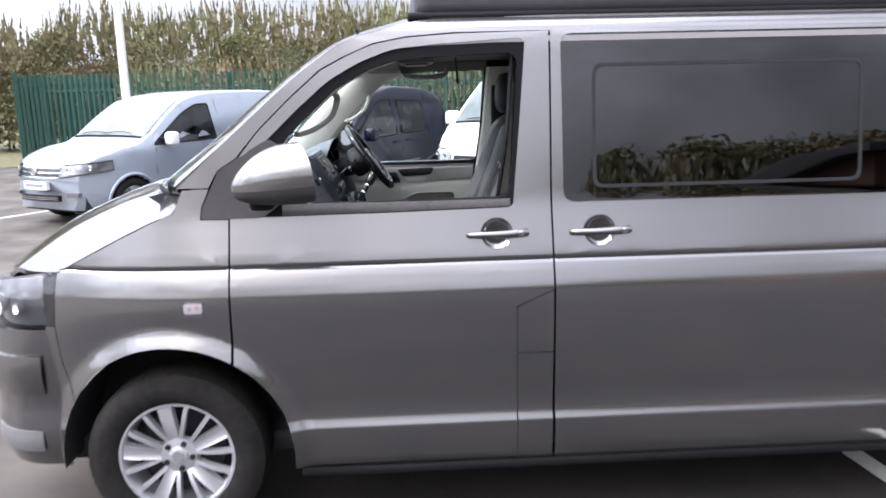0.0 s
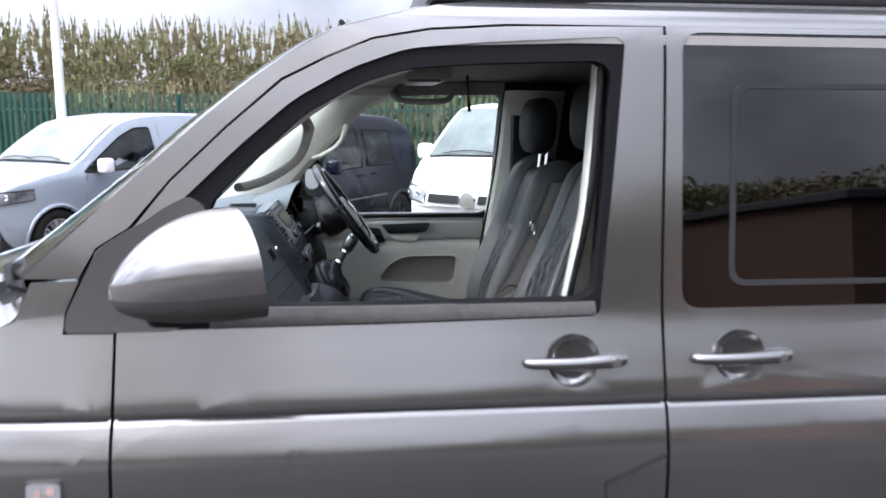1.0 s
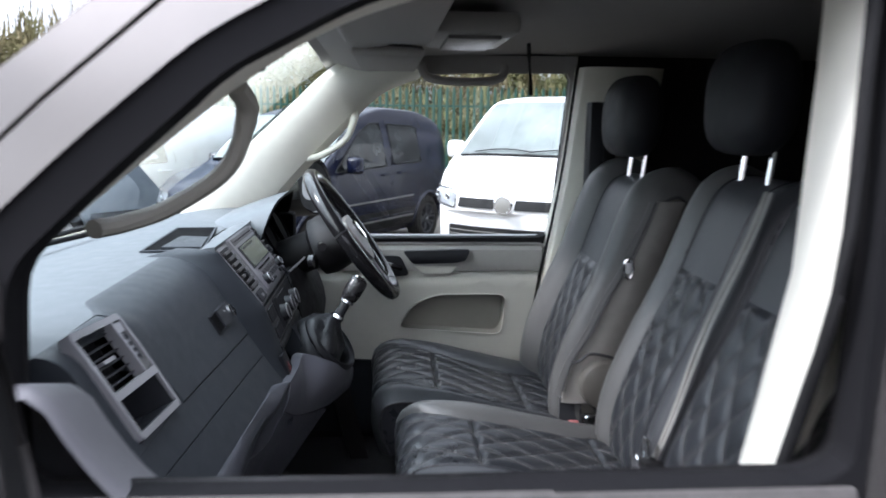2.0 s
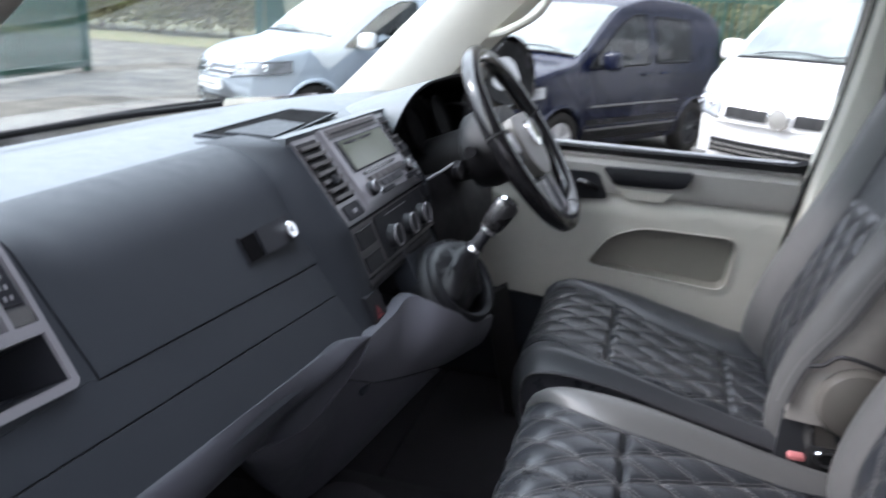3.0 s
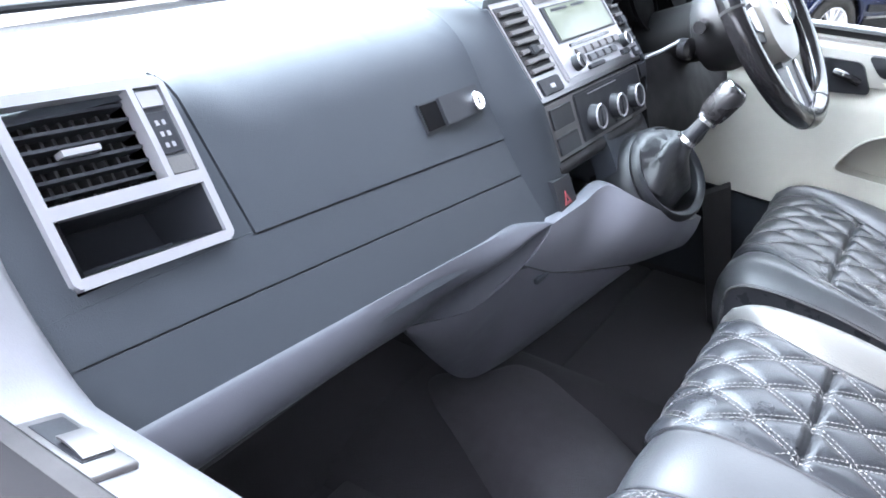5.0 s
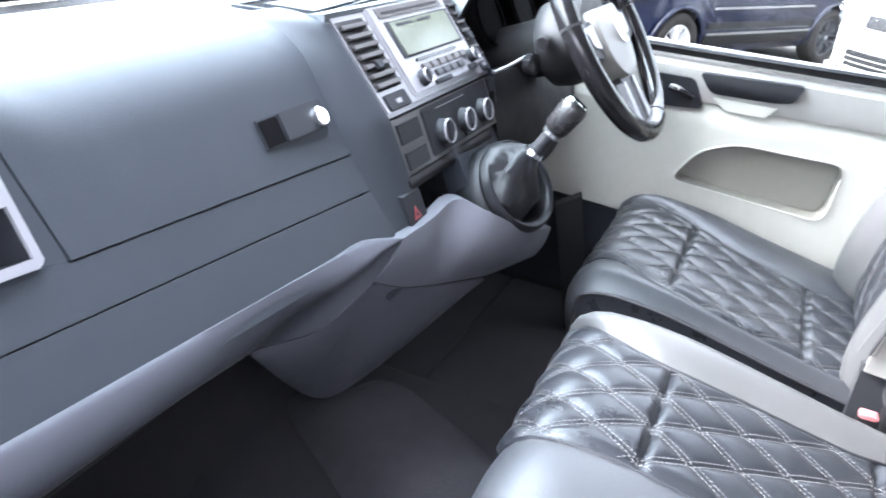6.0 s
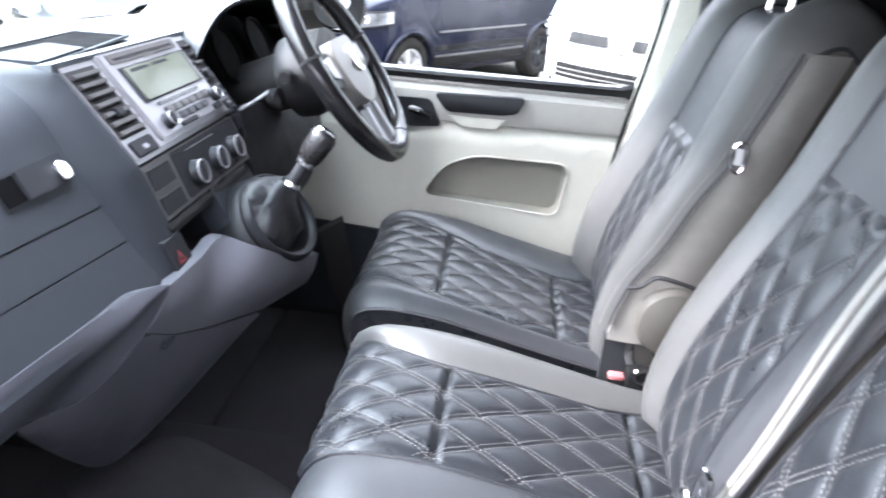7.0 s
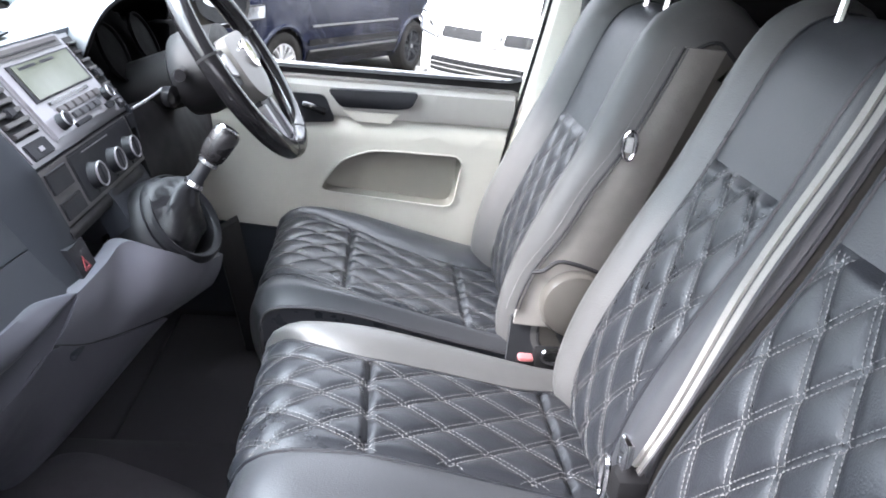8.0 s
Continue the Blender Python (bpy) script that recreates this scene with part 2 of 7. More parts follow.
def ground_material():
    """Damp, patchy car-park asphalt: aggregate, dark stains and pale dusty areas."""
    m = material("asphalt", (0.052, 0.047, 0.041), 0.8, var=0.2, scale=55, bump=0.7, bump_scale=140, coarse=0.8, color2=(0.028, 0.025, 0.023))
    n, l = m.node_tree.nodes, m.node_tree.links
    b = n["Principled BSDF"]
    st = n.new("ShaderNodeTexNoise")
    st.inputs["Scale"].default_value, st.inputs["Detail"].default_value = 1.6, 10
    co = n.new("ShaderNodeTexCoord")
    l.new(co.outputs["Object"], st.inputs["Vector"])
    mr = n.new("ShaderNodeMapRange")
    mr.inputs[1].default_value, mr.inputs[2].default_value = 0.34, 0.72
    l.new(st.outputs["Fac"], mr.inputs[0])
    mix = n.new("ShaderNodeMix")
    mix.data_type = "RGBA"
    mix.inputs[6].default_value = (0.115, 0.102, 0.084, 1)
    old = b.inputs["Base Color"].links[0].from_socket
    l.new(old, mix.inputs[7])
    l.new(mr.outputs[0], mix.inputs[0])
    # asphalt painted darker where the camper stands, dimming its flank's reflections, with a ragged edge
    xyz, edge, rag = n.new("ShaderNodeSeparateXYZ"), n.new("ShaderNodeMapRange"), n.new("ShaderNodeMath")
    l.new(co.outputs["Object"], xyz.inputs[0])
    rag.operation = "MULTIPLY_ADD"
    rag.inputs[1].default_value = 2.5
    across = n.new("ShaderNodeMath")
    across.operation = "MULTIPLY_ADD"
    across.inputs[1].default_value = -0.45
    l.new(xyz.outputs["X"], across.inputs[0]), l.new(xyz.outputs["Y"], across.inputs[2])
    # the paler tone also lies well ahead, added to brighten the wing's reflections
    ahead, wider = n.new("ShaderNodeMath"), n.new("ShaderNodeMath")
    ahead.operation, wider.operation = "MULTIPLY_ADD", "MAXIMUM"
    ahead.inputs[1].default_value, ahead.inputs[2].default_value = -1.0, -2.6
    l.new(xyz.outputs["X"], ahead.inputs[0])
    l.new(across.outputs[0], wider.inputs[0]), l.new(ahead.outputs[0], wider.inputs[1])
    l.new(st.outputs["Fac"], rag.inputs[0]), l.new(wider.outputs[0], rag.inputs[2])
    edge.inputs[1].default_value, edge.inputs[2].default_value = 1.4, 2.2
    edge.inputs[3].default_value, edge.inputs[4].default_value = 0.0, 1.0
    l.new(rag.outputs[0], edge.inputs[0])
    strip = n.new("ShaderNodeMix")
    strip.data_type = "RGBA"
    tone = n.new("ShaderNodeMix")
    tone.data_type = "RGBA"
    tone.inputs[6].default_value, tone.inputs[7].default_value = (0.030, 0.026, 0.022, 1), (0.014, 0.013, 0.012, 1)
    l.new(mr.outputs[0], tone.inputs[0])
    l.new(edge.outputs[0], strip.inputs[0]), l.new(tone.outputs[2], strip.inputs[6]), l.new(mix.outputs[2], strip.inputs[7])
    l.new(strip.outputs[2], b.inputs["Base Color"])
    b.inputs["Specular IOR Level"].default_value = 0.22
    return m


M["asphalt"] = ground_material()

# ---- mesh helpers ----
def part(name, bm, mat, parent=None, label="", smooth=True, flat_angle=35.0):
    """Links a bmesh as one mesh object under a thing or a part."""
    me = bpy.data.meshes.new(name)
    bmesh.ops.recalc_face_normals(bm, faces=bm.faces[:])
    for e in bm.edges:
        if len(e.link_faces) == 2 and e.calc_face_angle(0) > radians(flat_angle):
            e.smooth = False
    for fc in bm.faces:
        fc.smooth = smooth
    bm.to_mesh(me)
    bm.free()
    me.materials.append(M[mat] if isinstance(mat, str) else mat)
    ob = new(name, me)
    if parent:
        ob.parent = parent
    if label:
        ob["label"] = label
    return ob


def thing(name, label, category, group="", kind="", at=None):
    ob = new(name)
    if at is not None:
        ob.matrix_world = at
    return tagged(ob, label, category, group, kind)


def box(bm, lo, hi, bevel=0.0, m=None, seg=2):
    sub = bmesh.new()
    bmesh.ops.create_cube(sub, size=1)
    c, s = [(a + b) / 2 for a, b in zip(lo, hi)], [abs(b - a) for a, b in zip(lo, hi)]
    bmesh.ops.scale(sub, vec=s, verts=sub.verts)
    bmesh.ops.translate(sub, vec=c, verts=sub.verts)
    if bevel:
        bmesh.ops.bevel(sub, geom=sub.edges[:], offset=min(bevel, min(s) * 0.49), segments=seg, profile=0.5, affect="EDGES")
    if m is not None:
        bmesh.ops.transform(sub, matrix=m, verts=sub.verts)
    merge(bm, sub)
    return bm


def merge(bm, sub):
    me = bpy.data.meshes.new("tmp")
    sub.to_mesh(me)
    sub.free()
    bm.from_mesh(me)
    bpy.data.meshes.remove(me)


def boxed(lo, hi, bevel=0.0, m=None, seg=2):
    return box(bmesh.new(), lo, hi, bevel, m, seg)


def smooth_path(pts, n):
    """Points along a Catmull-Rom curve."""
    p = [Vector(q) for q in pts]
    p = [2 * p[0] - p[1], *p, 2 * p[-1] - p[-2]]
    o = []
    for i in range(1, len(p) - 2):
        for k in range(n):
            t = k / n
            a, b, c, d = p[i - 1 : i + 3]
            o.append(0.5 * (2 * b + (c - a) * t + (2 * a - 5 * b + 4 * c - d) * t * t + (3 * b - a - 3 * c + d) * t**3))
    return o + [p[-2]]


def tube(bm, pts, r, seg=10, flat=1.0, up=(0, 0, 1), closed=False, caps=True):
    """Sweeps a round or flattened section along points. r: one radius or one a point."""
    pts = [Vector(p) for p in pts]
    n = len(pts)
    rs = r if hasattr(r, "__len__") else [r] * n
    rings = []
    for i, p in enumerate(pts):
        a, b = (pts[(i - 1) % n], pts[(i + 1) % n]) if closed else (pts[max(i - 1, 0)], pts[min(i + 1, n - 1)])
        t = (b - a).normalized()
        s = t.cross(Vector(up))
        s = s.normalized() if s.length > 1e-4 else t.orthogonal().normalized()
        w = s.cross(t)
        rings.append([bm.verts.new(p + rs[i] * (math.cos(k * 2 * math.pi / seg) * s + flat * math.sin(k * 2 * math.pi / seg) * w)) for k in range(seg)])
    for i in range(n if closed else n - 1):
        a, b = rings[i], rings[(i + 1) % n]
        for k in range(seg):
            bm.faces.new((a[k], a[(k + 1) % seg], b[(k + 1) % seg], b[k]))
    if caps and not closed:
        bm.faces.new(rings[0]), bm.faces.new(rings[-1])
    return bm


def lathe(bm, profile, seg=32, m=None, capped=False):
    """Turns (radius, height) pairs round the z axis, then applies m."""
    m = m or Matrix()
    rings = [[bm.verts.new(m @ Vector((r * math.cos(k * 2 * math.pi / seg), r * math.sin(k * 2 * math.pi / seg), h))) for k in range(seg)] for r, h in profile]
    for a, b in zip(rings, rings[1:]):
        for k in range(seg):
            bm.faces.new((a[k], a[(k + 1) % seg], b[(k + 1) % seg], b[k]))
    for ring, (r, h) in ((rings[0], profile[0]), (rings[-1], profile[-1])):
        if capped and r > 1e-3:
            bm.faces.new(ring)
    return bm


def sheet(bm, fn, nu, nv, keep=None):
    """A grid of fn(u, v), u and v from 0 to 1. keep(u, v) chooses the cells by their middles."""
    vs = {}

    def v(i, j):
        if (i, j) not in vs:
            vs[i, j] = bm.verts.new(fn(i / nu, j / nv))
        return vs[i, j]

    for i in range(nu):
        for j in range(nv):
            if keep is None or keep((i + 0.5) / nu, (j + 0.5) / nv):
                bm.faces.new((v(i, j), v(i + 1, j), v(i + 1, j + 1), v(i, j + 1)))
    return bm


def thicken(bm, d):
    """Gives an open sheet a second side at the offset d (a Vector) and closes the rim."""
    r = bmesh.ops.extrude_face_region(bm, geom=bm.faces[:])
    bmesh.ops.translate(bm, vec=d, verts=[g for g in r["geom"] if isinstance(g, bmesh.types.BMVert)])
    return bm


def outline(bm, pts):
    vs = [bm.verts.new(p) for p in pts]
    return [bm.edges.new((a, b)) for a, b in zip(vs, vs[1:] + vs[:1])]


def rounded(pts, r, n=4):
    """A polygon of 2D points with its corners rounded."""
    o = []
    for i, p in enumerate(pts):
        a, b, c = Vector(pts[i - 1]), Vector(p), Vector(pts[(i + 1) % len(pts)])
        rr = min(r, (a - b).length * 0.45, (c - b).length * 0.45)
        s, e = b + (a - b).normalized() * rr, b + (c - b).normalized() * rr
        for k in range(n + 1):
            t = k / n
            o.append(((1 - t) ** 2 * s + 2 * t * (1 - t) * b + t * t * e)[:])
    return o


def skin(outer, holes, fn, xs, zs, depth=None):
    """A panel cut from 2D outlines (x, z), with holes, laid on the curved surface y = fn(x, z) and given a folded rim of that depth."""
    bm = bmesh.new()
    edges = []
    for loop in (outer, *holes):
        edges += outline(bm, [(x, 0, z) for x, z in loop])
    bmesh.ops.triangle_fill(bm, use_beauty=True, use_dissolve=False, edges=edges, normal=(0, -1, 0))
    for axis, cuts in ((0, xs), (2, zs)):
        for c in cuts:
            co, no = [0, 0, 0], [0, 0, 0]
            co[axis], no[axis] = c, 1
            bmesh.ops.bisect_plane(bm, geom=bm.verts[:] + bm.edges[:] + bm.faces[:], plane_co=co, plane_no=no, dist=1e-5)
    for v in bm.verts:
        v.co.y = fn(v.co.x, v.co.z)
    if depth:
        rim = [e for e in bm.edges if len(e.link_faces) == 1]
        r = bmesh.ops.extrude_edge_only(bm, edges=rim)
        sign = 1 if depth > 0 else -1
        for v in (g for g in r["geom"] if isinstance(g, bmesh.types.BMVert)):
            v.co.y += depth
    return bm


def curve_fn(pairs):
    """A smooth function through (x, y) pairs."""
    xs, ys = [p[0] for p in pairs], [p[1] for p in pairs]
    d = [(ys[i + 1] - ys[i]) / (xs[i + 1] - xs[i]) for i in range(len(xs) - 1)]
    g = [d[0]] + [0 if a * b <= 0 else 2 * a * b / (a + b) for a, b in zip(d, d[1:])] + [d[-1]]

    def fn(x):
        if x <= xs[0]:
            return ys[0]
        if x >= xs[-1]:
            return ys[-1]
        i = max(k for k in range(len(xs) - 1) if xs[k] <= x)
        h = xs[i + 1] - xs[i]
        t = (x - xs[i]) / h
        return ((1 + 2 * t) * (1 - t) ** 2 * ys[i] + t * (1 - t) ** 2 * h * g[i] + t * t * (3 - 2 * t) * ys[i + 1] + t * t * (t - 1) * h * g[i + 1])

    return fn


def steps(a, b, d):
    n = max(1, round((b - a) / d))
    return [a + (b - a) * i / n for i in range(n + 1)]

# ---- the grey van: body ----
W, WHEELBASE = 1.90, 3.40
side_z = curve_fn([(0.26, 0.06), (0.29, 0.028), (0.33, 0.008), (0.45, 0.002), (0.470, 0.008), (0.495, 0.014), (0.53, 0.0155), (0.62, 0.010), (0.78, 0.002),
                   (0.90, 0.0), (0.955, 0.003), (1.055, 0.029), (1.063, 0.036), (1.072, 0.034), (1.12, 0.0445), (1.16, 0.0535), (1.20, 0.0625), (1.235, 0.070), (1.27, 0.076),
                   (1.5, 0.098), (1.84, 0.137), (1.89, 0.152), (1.915, 0.175), (1.935, 0.215)])


def side(x, z):
    """How far the near flank lies in from the widest line."""
    y = side_z(z)
    if x < 0.25:
        y += 0.35 * ((0.25 - x) / 1.1) ** 2.4
    if x > 4.15:
        y += 1.6 * (x - 4.15) ** 2.2
    for ax in (0.0, WHEELBASE):
        r = math.hypot(x - ax, z - 0.355)
        if 0.40 < r < 0.505 and z < 1.0:
            t = (0.505 - r) / 0.085
            y -= 0.027 * min(1, t * t * (3 - 2 * t) if t < 1 else 1)
    return y


def far(x, z):
    return W - side(x, z)


def arch(cx, a0, a1, n=18, r=0.435):
    return [(cx + r * math.cos(radians(a0 + (a1 - a0) * i / n)), 0.355 + r * math.sin(radians(a0 + (a1 - a0) * i / n))) for i in range(n + 1)]


ZS = [0.30, 0.33, 0.44, 0.45, 0.458, 0.466, 0.475, 0.485, 0.50, 0.52, 0.57, 0.62, 0.67, 0.72, 0.77, 0.82, 0.87, 0.92, 0.97, 1.0, 1.03, 1.05, 1.055, 1.059, 1.063, 1.068, 1.072,
      1.08, 1.12, 1.16, 1.19, 1.21, 1.23, 1.25, 1.27, 1.30, 1.4, 1.5, 1.6, 1.7, 1.8, 1.86, 1.88, 1.89, 1.9, 1.91, 1.92, 1.93]
SEAM_TOP = [(1.06, 1.868), (0.892, 1.857), (0.773, 1.836), (0.68, 1.797), (0.587, 1.750), (0.473, 1.653), (0.359, 1.545), (0.28, 1.449), (0.248, 1.365), (0.243, 1.225), (0.238, 1.0)]
DOOR = arch(0, 57.0, -7.0) + [(1.396, 0.295), (1.40, 1.06), (1.398, 1.325), (1.40, 1.873)] + SEAM_TOP
DOOR_HOLE = rounded([(0.392, 1.518), (0.495, 1.615), (0.61, 1.713), (0.726, 1.777), (0.844, 1.819), (0.999, 1.833), (1.296, 1.85), (1.314, 1.835), (1.291, 1.568), (1.262, 1.262),
             (1.25, 1.250), (0.813, 1.243), (0.262, 1.240), (0.268, 1.36), (0.308, 1.44)], 0.035, 3)
GLASS_HOLE = rounded([(0.431, 1.497), (0.517, 1.581), (0.632, 1.684), (0.749, 1.748), (0.843, 1.778), (0.998, 1.79), (1.258, 1.799), (1.288, 1.774), (1.274, 1.568), (1.252, 1.30),
              (1.218, 1.283), (0.813, 1.279), (0.45, 1.281), (0.425, 1.30)], 0.03, 3)
GLASS_FAR = [(x + (0.042 if x > 1.19 else 0), z) for x, z in GLASS_HOLE]
DOOR_FAR = [(x + (0.036 if x > 1.19 else 0), z) for x, z in DOOR_HOLE]
FENDER = [(0.232, 1.06), (0.237, 1.235), (0.137, 1.236), (0.142, 1.28), (0.172, 1.345), (0.077, 1.342), (0.043, 1.263), (-0.043, 1.226), (-0.17, 1.167), (-0.41, 1.047),
          (-0.432, 0.853), (-0.418, 0.70)] + arch(0, 150, 58.5)
BUMPER_SIDE = [(-0.436, 0.849), (-0.422, 0.70), (-0.381, 0.57)] + arch(0, 151.5, 187, 10) + [(-0.475, 0.29), (-0.475, 0.849)]
PILLAR = [(0.06, 1.349), (0.171, 1.349), (0.207, 1.411), (0.273, 1.452), (0.356, 1.549), (0.470, 1.657), (0.584, 1.755), (0.678, 1.802), (0.772, 1.841), (0.89, 1.862), (1.06, 1.8735),
          (4.33, 1.881), (4.33, 1.932), (1.0, 1.928), (0.908, 1.913), (0.697, 1.859), (0.575, 1.789), (0.432, 1.679), (0.248, 1.519)]
PILLAR_FAR = [(0.150, 1.349)] + PILLAR[1:-5] + [(0.95, 1.917), (0.735, 1.859), (0.625, 1.789), (0.477, 1.679), (0.298, 1.519)]
SLIDE = [(1.407, 0.295), (2.76, 0.295), (2.76, 1.0), (2.76, 1.876), (1.407, 1.874), (1.405, 1.325), (1.407, 1.06)]
SLIDE_HOLE = rounded([(1.447, 1.262), (2.70, 1.262), (2.70, 1.862), (1.442, 1.862)], 0.045)
REAR = [(2.766, 1.877), (2.766, 1.0), (2.766, 0.295)] + arch(WHEELBASE, 187, -7, 26) + [(4.37, 0.33), (4.37, 1.876)]
REAR_HOLE = rounded([(2.86, 1.262), (4.22, 1.262), (4.16, 1.85), (2.86, 1.862)], 0.045)
XS = steps(-0.45, 0.3, 0.05) + steps(0.4, 4.1, 0.25) + steps(4.15, 4.35, 0.05)
HANDLES = (1.198, 1.575)


def disc(cx, cz, r, n=20):
    return [(cx + r * math.cos(2 * math.pi * k / n), cz + r * math.sin(2 * math.pi * k / n)) for k in range(n)]


van = thing("camper_van", "metallic grey camper van with dark raised roof, passenger window open", "van")
FLANKS = ((side, 1), (far, -1))
XA = steps(-0.5, 0.62, 0.022)
ZF = sorted(set(ZS + steps(0.36, 0.96, 0.022)))
for fn, sg in FLANKS:
    part("front_wing", skin(FENDER, [], fn, XA, ZF, 0.02 * sg), "paint", van)
    part("bumper_side", skin(BUMPER_SIDE, [], fn, XA, ZF, 0.02 * sg), "paint", van)
    part("windscreen_pillar", skin(PILLAR if sg > 0 else PILLAR_FAR, [], fn, XS, ZS, 0.02 * sg), "paint", van)
    door = part("front_door", skin(DOOR, [DOOR_HOLE if sg > 0 else DOOR_FAR, disc(HANDLES[0], 1.157, 0.057)], fn, XA + steps(0.8, 1.4, 0.2), ZF, 0.02 * sg), "paint", van)
    slide = part("sliding_door", skin(SLIDE, [SLIDE_HOLE, disc(HANDLES[1], 1.157, 0.057)], fn, steps(1.5, 2.4, 0.2) + steps(2.42, 2.74, 0.04), ZF, 0.02 * sg), "paint", van)
    part("rear_flank", skin(REAR, [REAR_HOLE], fn, steps(2.8, 4.35, 0.05), ZS, 0.02 * sg), "paint", van)
    # window seals, black and set back
    inset = lambda x, z, fn=fn, sg=sg: fn(x, z) + 0.006 * sg
    part("window_seal", skin(DOOR_HOLE if sg > 0 else DOOR_FAR, [GLASS_HOLE if sg > 0 else GLASS_FAR], inset, XA + steps(0.8, 1.4, 0.2), ZS, 0.05 * sg), "seal_rubber", door, "black rubber window surround")
    strip_at = [(0.43, 1.243), (0.813, 1.247), (1.252, 1.254), (1.250, 1.281), (0.813, 1.280), (0.43, 1.282)]
    part("weather_strip", skin(strip_at if sg > 0 else [(x + (0.036 if x > 1.19 else 0), z) for x, z in strip_at], [], lambda x, z, fn=fn, sg=sg: fn(x, z) - 0.004 * sg * math.sin(math.pi * min(1, max(0, (z - 1.243) / 0.038))), steps(0.5, 1.2, 0.1), steps(1.245, 1.28, 0.007), 0.012 * sg), "old_rubber", door, "weathered grey window strip")
    # sail panel in front of the window
    sail = rounded([(0.141, 1.239), (0.235, 1.239), (0.36, 1.239), (0.425, 1.285), (0.428, 1.493), (0.392, 1.516), (0.345, 1.492), (0.300, 1.460), (0.270, 1.447), (0.212, 1.410), (0.147, 1.28)], 0.015, 3)
    part("sail_panel", skin(sail, [], lambda x, z, fn=fn, sg=sg: fn(x, z) - 0.005 * sg, XA, ZS, 0.02 * sg), "sail_plastic", door, "matt grey plastic sail panel")
    # privacy glass
    g = part("side_window", skin(SLIDE_HOLE, [], lambda x, z, fn=fn, sg=sg: fn(x, z) + 0.004 * sg, steps(1.5, 2.7, 0.3), ZS), "dark_glass", slide, "dark tinted privacy glass")
    g = part("rear_side_window", skin(REAR_HOLE, [], lambda x, z, fn=fn, sg=sg: fn(x, z) + 0.004 * sg, steps(2.9, 4.2, 0.2), ZS), "dark_glass", van, "dark tinted privacy glass")
    inner = rounded([(1.556, 1.31), (2.56, 1.31), (2.56, 1.755), (1.556, 1.755)], 0.04)
    inner2 = rounded([(1.568, 1.322), (2.548, 1.322), (2.548, 1.743), (1.568, 1.743)], 0.035)
    part("sliding_window_frame", skin(inner, [inner2], lambda x, z, fn=fn, sg=sg: fn(x, z) + 0.001 * sg, steps(1.6, 2.6, 0.3), [1.4, 1.5, 1.6, 1.7], 0.004 * sg), "groove", slide)
    # handle bowls and bars
    for owner, hx in ((door, HANDLES[0]), (slide, HANDLES[1])):
        m = Matrix.Translation((hx, fn(hx, 1.157), 1.157)) @ (pose(0, 0, 0, -90) if sg > 0 else pose(0, 0, 0, 90))
        bm = bmesh.new()
        lathe(bm, [(0.060, -0.001), (0.057, 0.0015), (0.050, 0.012), (0.036, 0.022), (0.018, 0.027), (0.001, 0.028)], 32, m)
        part("handle_recess", bm, "paint", owner)
        y0 = fn(hx, 1.157) - 0.016 * sg
        bm = bmesh.new()
        pts = smooth_path([(hx - 0.103, y0 + 0.014 * sg, 1.157), (hx - 0.09, y0, 1.157), (hx, y0 - 0.008 * sg, 1.158), (hx + 0.08, y0 - 0.003 * sg, 1.160), (hx + 0.108, y0 + 0.010 * sg, 1.160)], 5)
        tube(bm, pts, [0.010 + 0.006 * min(1, i / 14) for i in range(len(pts))], 12, 1.0)
        part("door_handle", bm, "paint", owner)
        bm = bmesh.new()
        lathe(bm, [(0.011, 0.0), (0.011, 0.004), (0.007, 0.005), (0.001, 0.005)], 16, Matrix.Translation((hx + 0.085, y0 - 0.014 * sg, 1.160)) @ (pose(0, 0, 0, 90) if sg > 0 else pose(0, 0, 0, -90)))
        part("lock_barrel", bm, "chrome" if sg > 0 else "paint", owner)
    # the headlamp's end, wrapped onto the flank
    end = [(-0.478, 0.856), (-0.437, 0.857), (-0.416, 1.043), (-0.478, 1.020)]
    lamp_end = part("headlamp_end", skin(end, [], lambda x, z, fn=fn, sg=sg: fn(x, z) + 0.012 * sg, [-0.45], [0.9, 0.95, 1.0], 0.02 * sg), "gloss_black", van, "dark inner end of the wraparound headlamp")
    part("lens", skin(end, [], lambda x, z, fn=fn, sg=sg: fn(x, z) + 0.001 * sg, [-0.45], [0.9, 0.95, 1.0], 0.006 * sg), "lamp_glass", lamp_end)
    # filler flap lines
    for poly in ([(1.262, 0.30), (1.267, 0.30), (1.268, 0.898), (1.262, 0.898)], [(1.262, 0.898), (1.265, 0.892), (1.398, 0.950), (1.398, 0.957)], [(1.267, 0.716), (1.398, 0.716), (1.398, 0.722), (1.267, 0.722)]):
        part("flap_seam", skin(poly, [], lambda x, z, fn=fn, sg=sg: fn(x, z) - 0.0015 * sg, [1.3, 1.35], ZS), "groove", door)
    # dark strip laid along the waist crease, its shade put into colour
    for x0, x1 in ((-0.40, 0.226), (0.246, 1.392), (1.412, 2.752), (2.774, 4.30)):
        part("waist_crease_shade", skin([(x0, 1.0605), (x1, 1.0605), (x1, 1.0655), (x0, 1.0655)], [], lambda x, z, fn=fn, sg=sg: fn(x, z) - 0.0012 * sg, steps(x0, x1, 0.05)[1:-1], [1.063]), "groove", door if 0.2 < x0 < 1.3 else van)
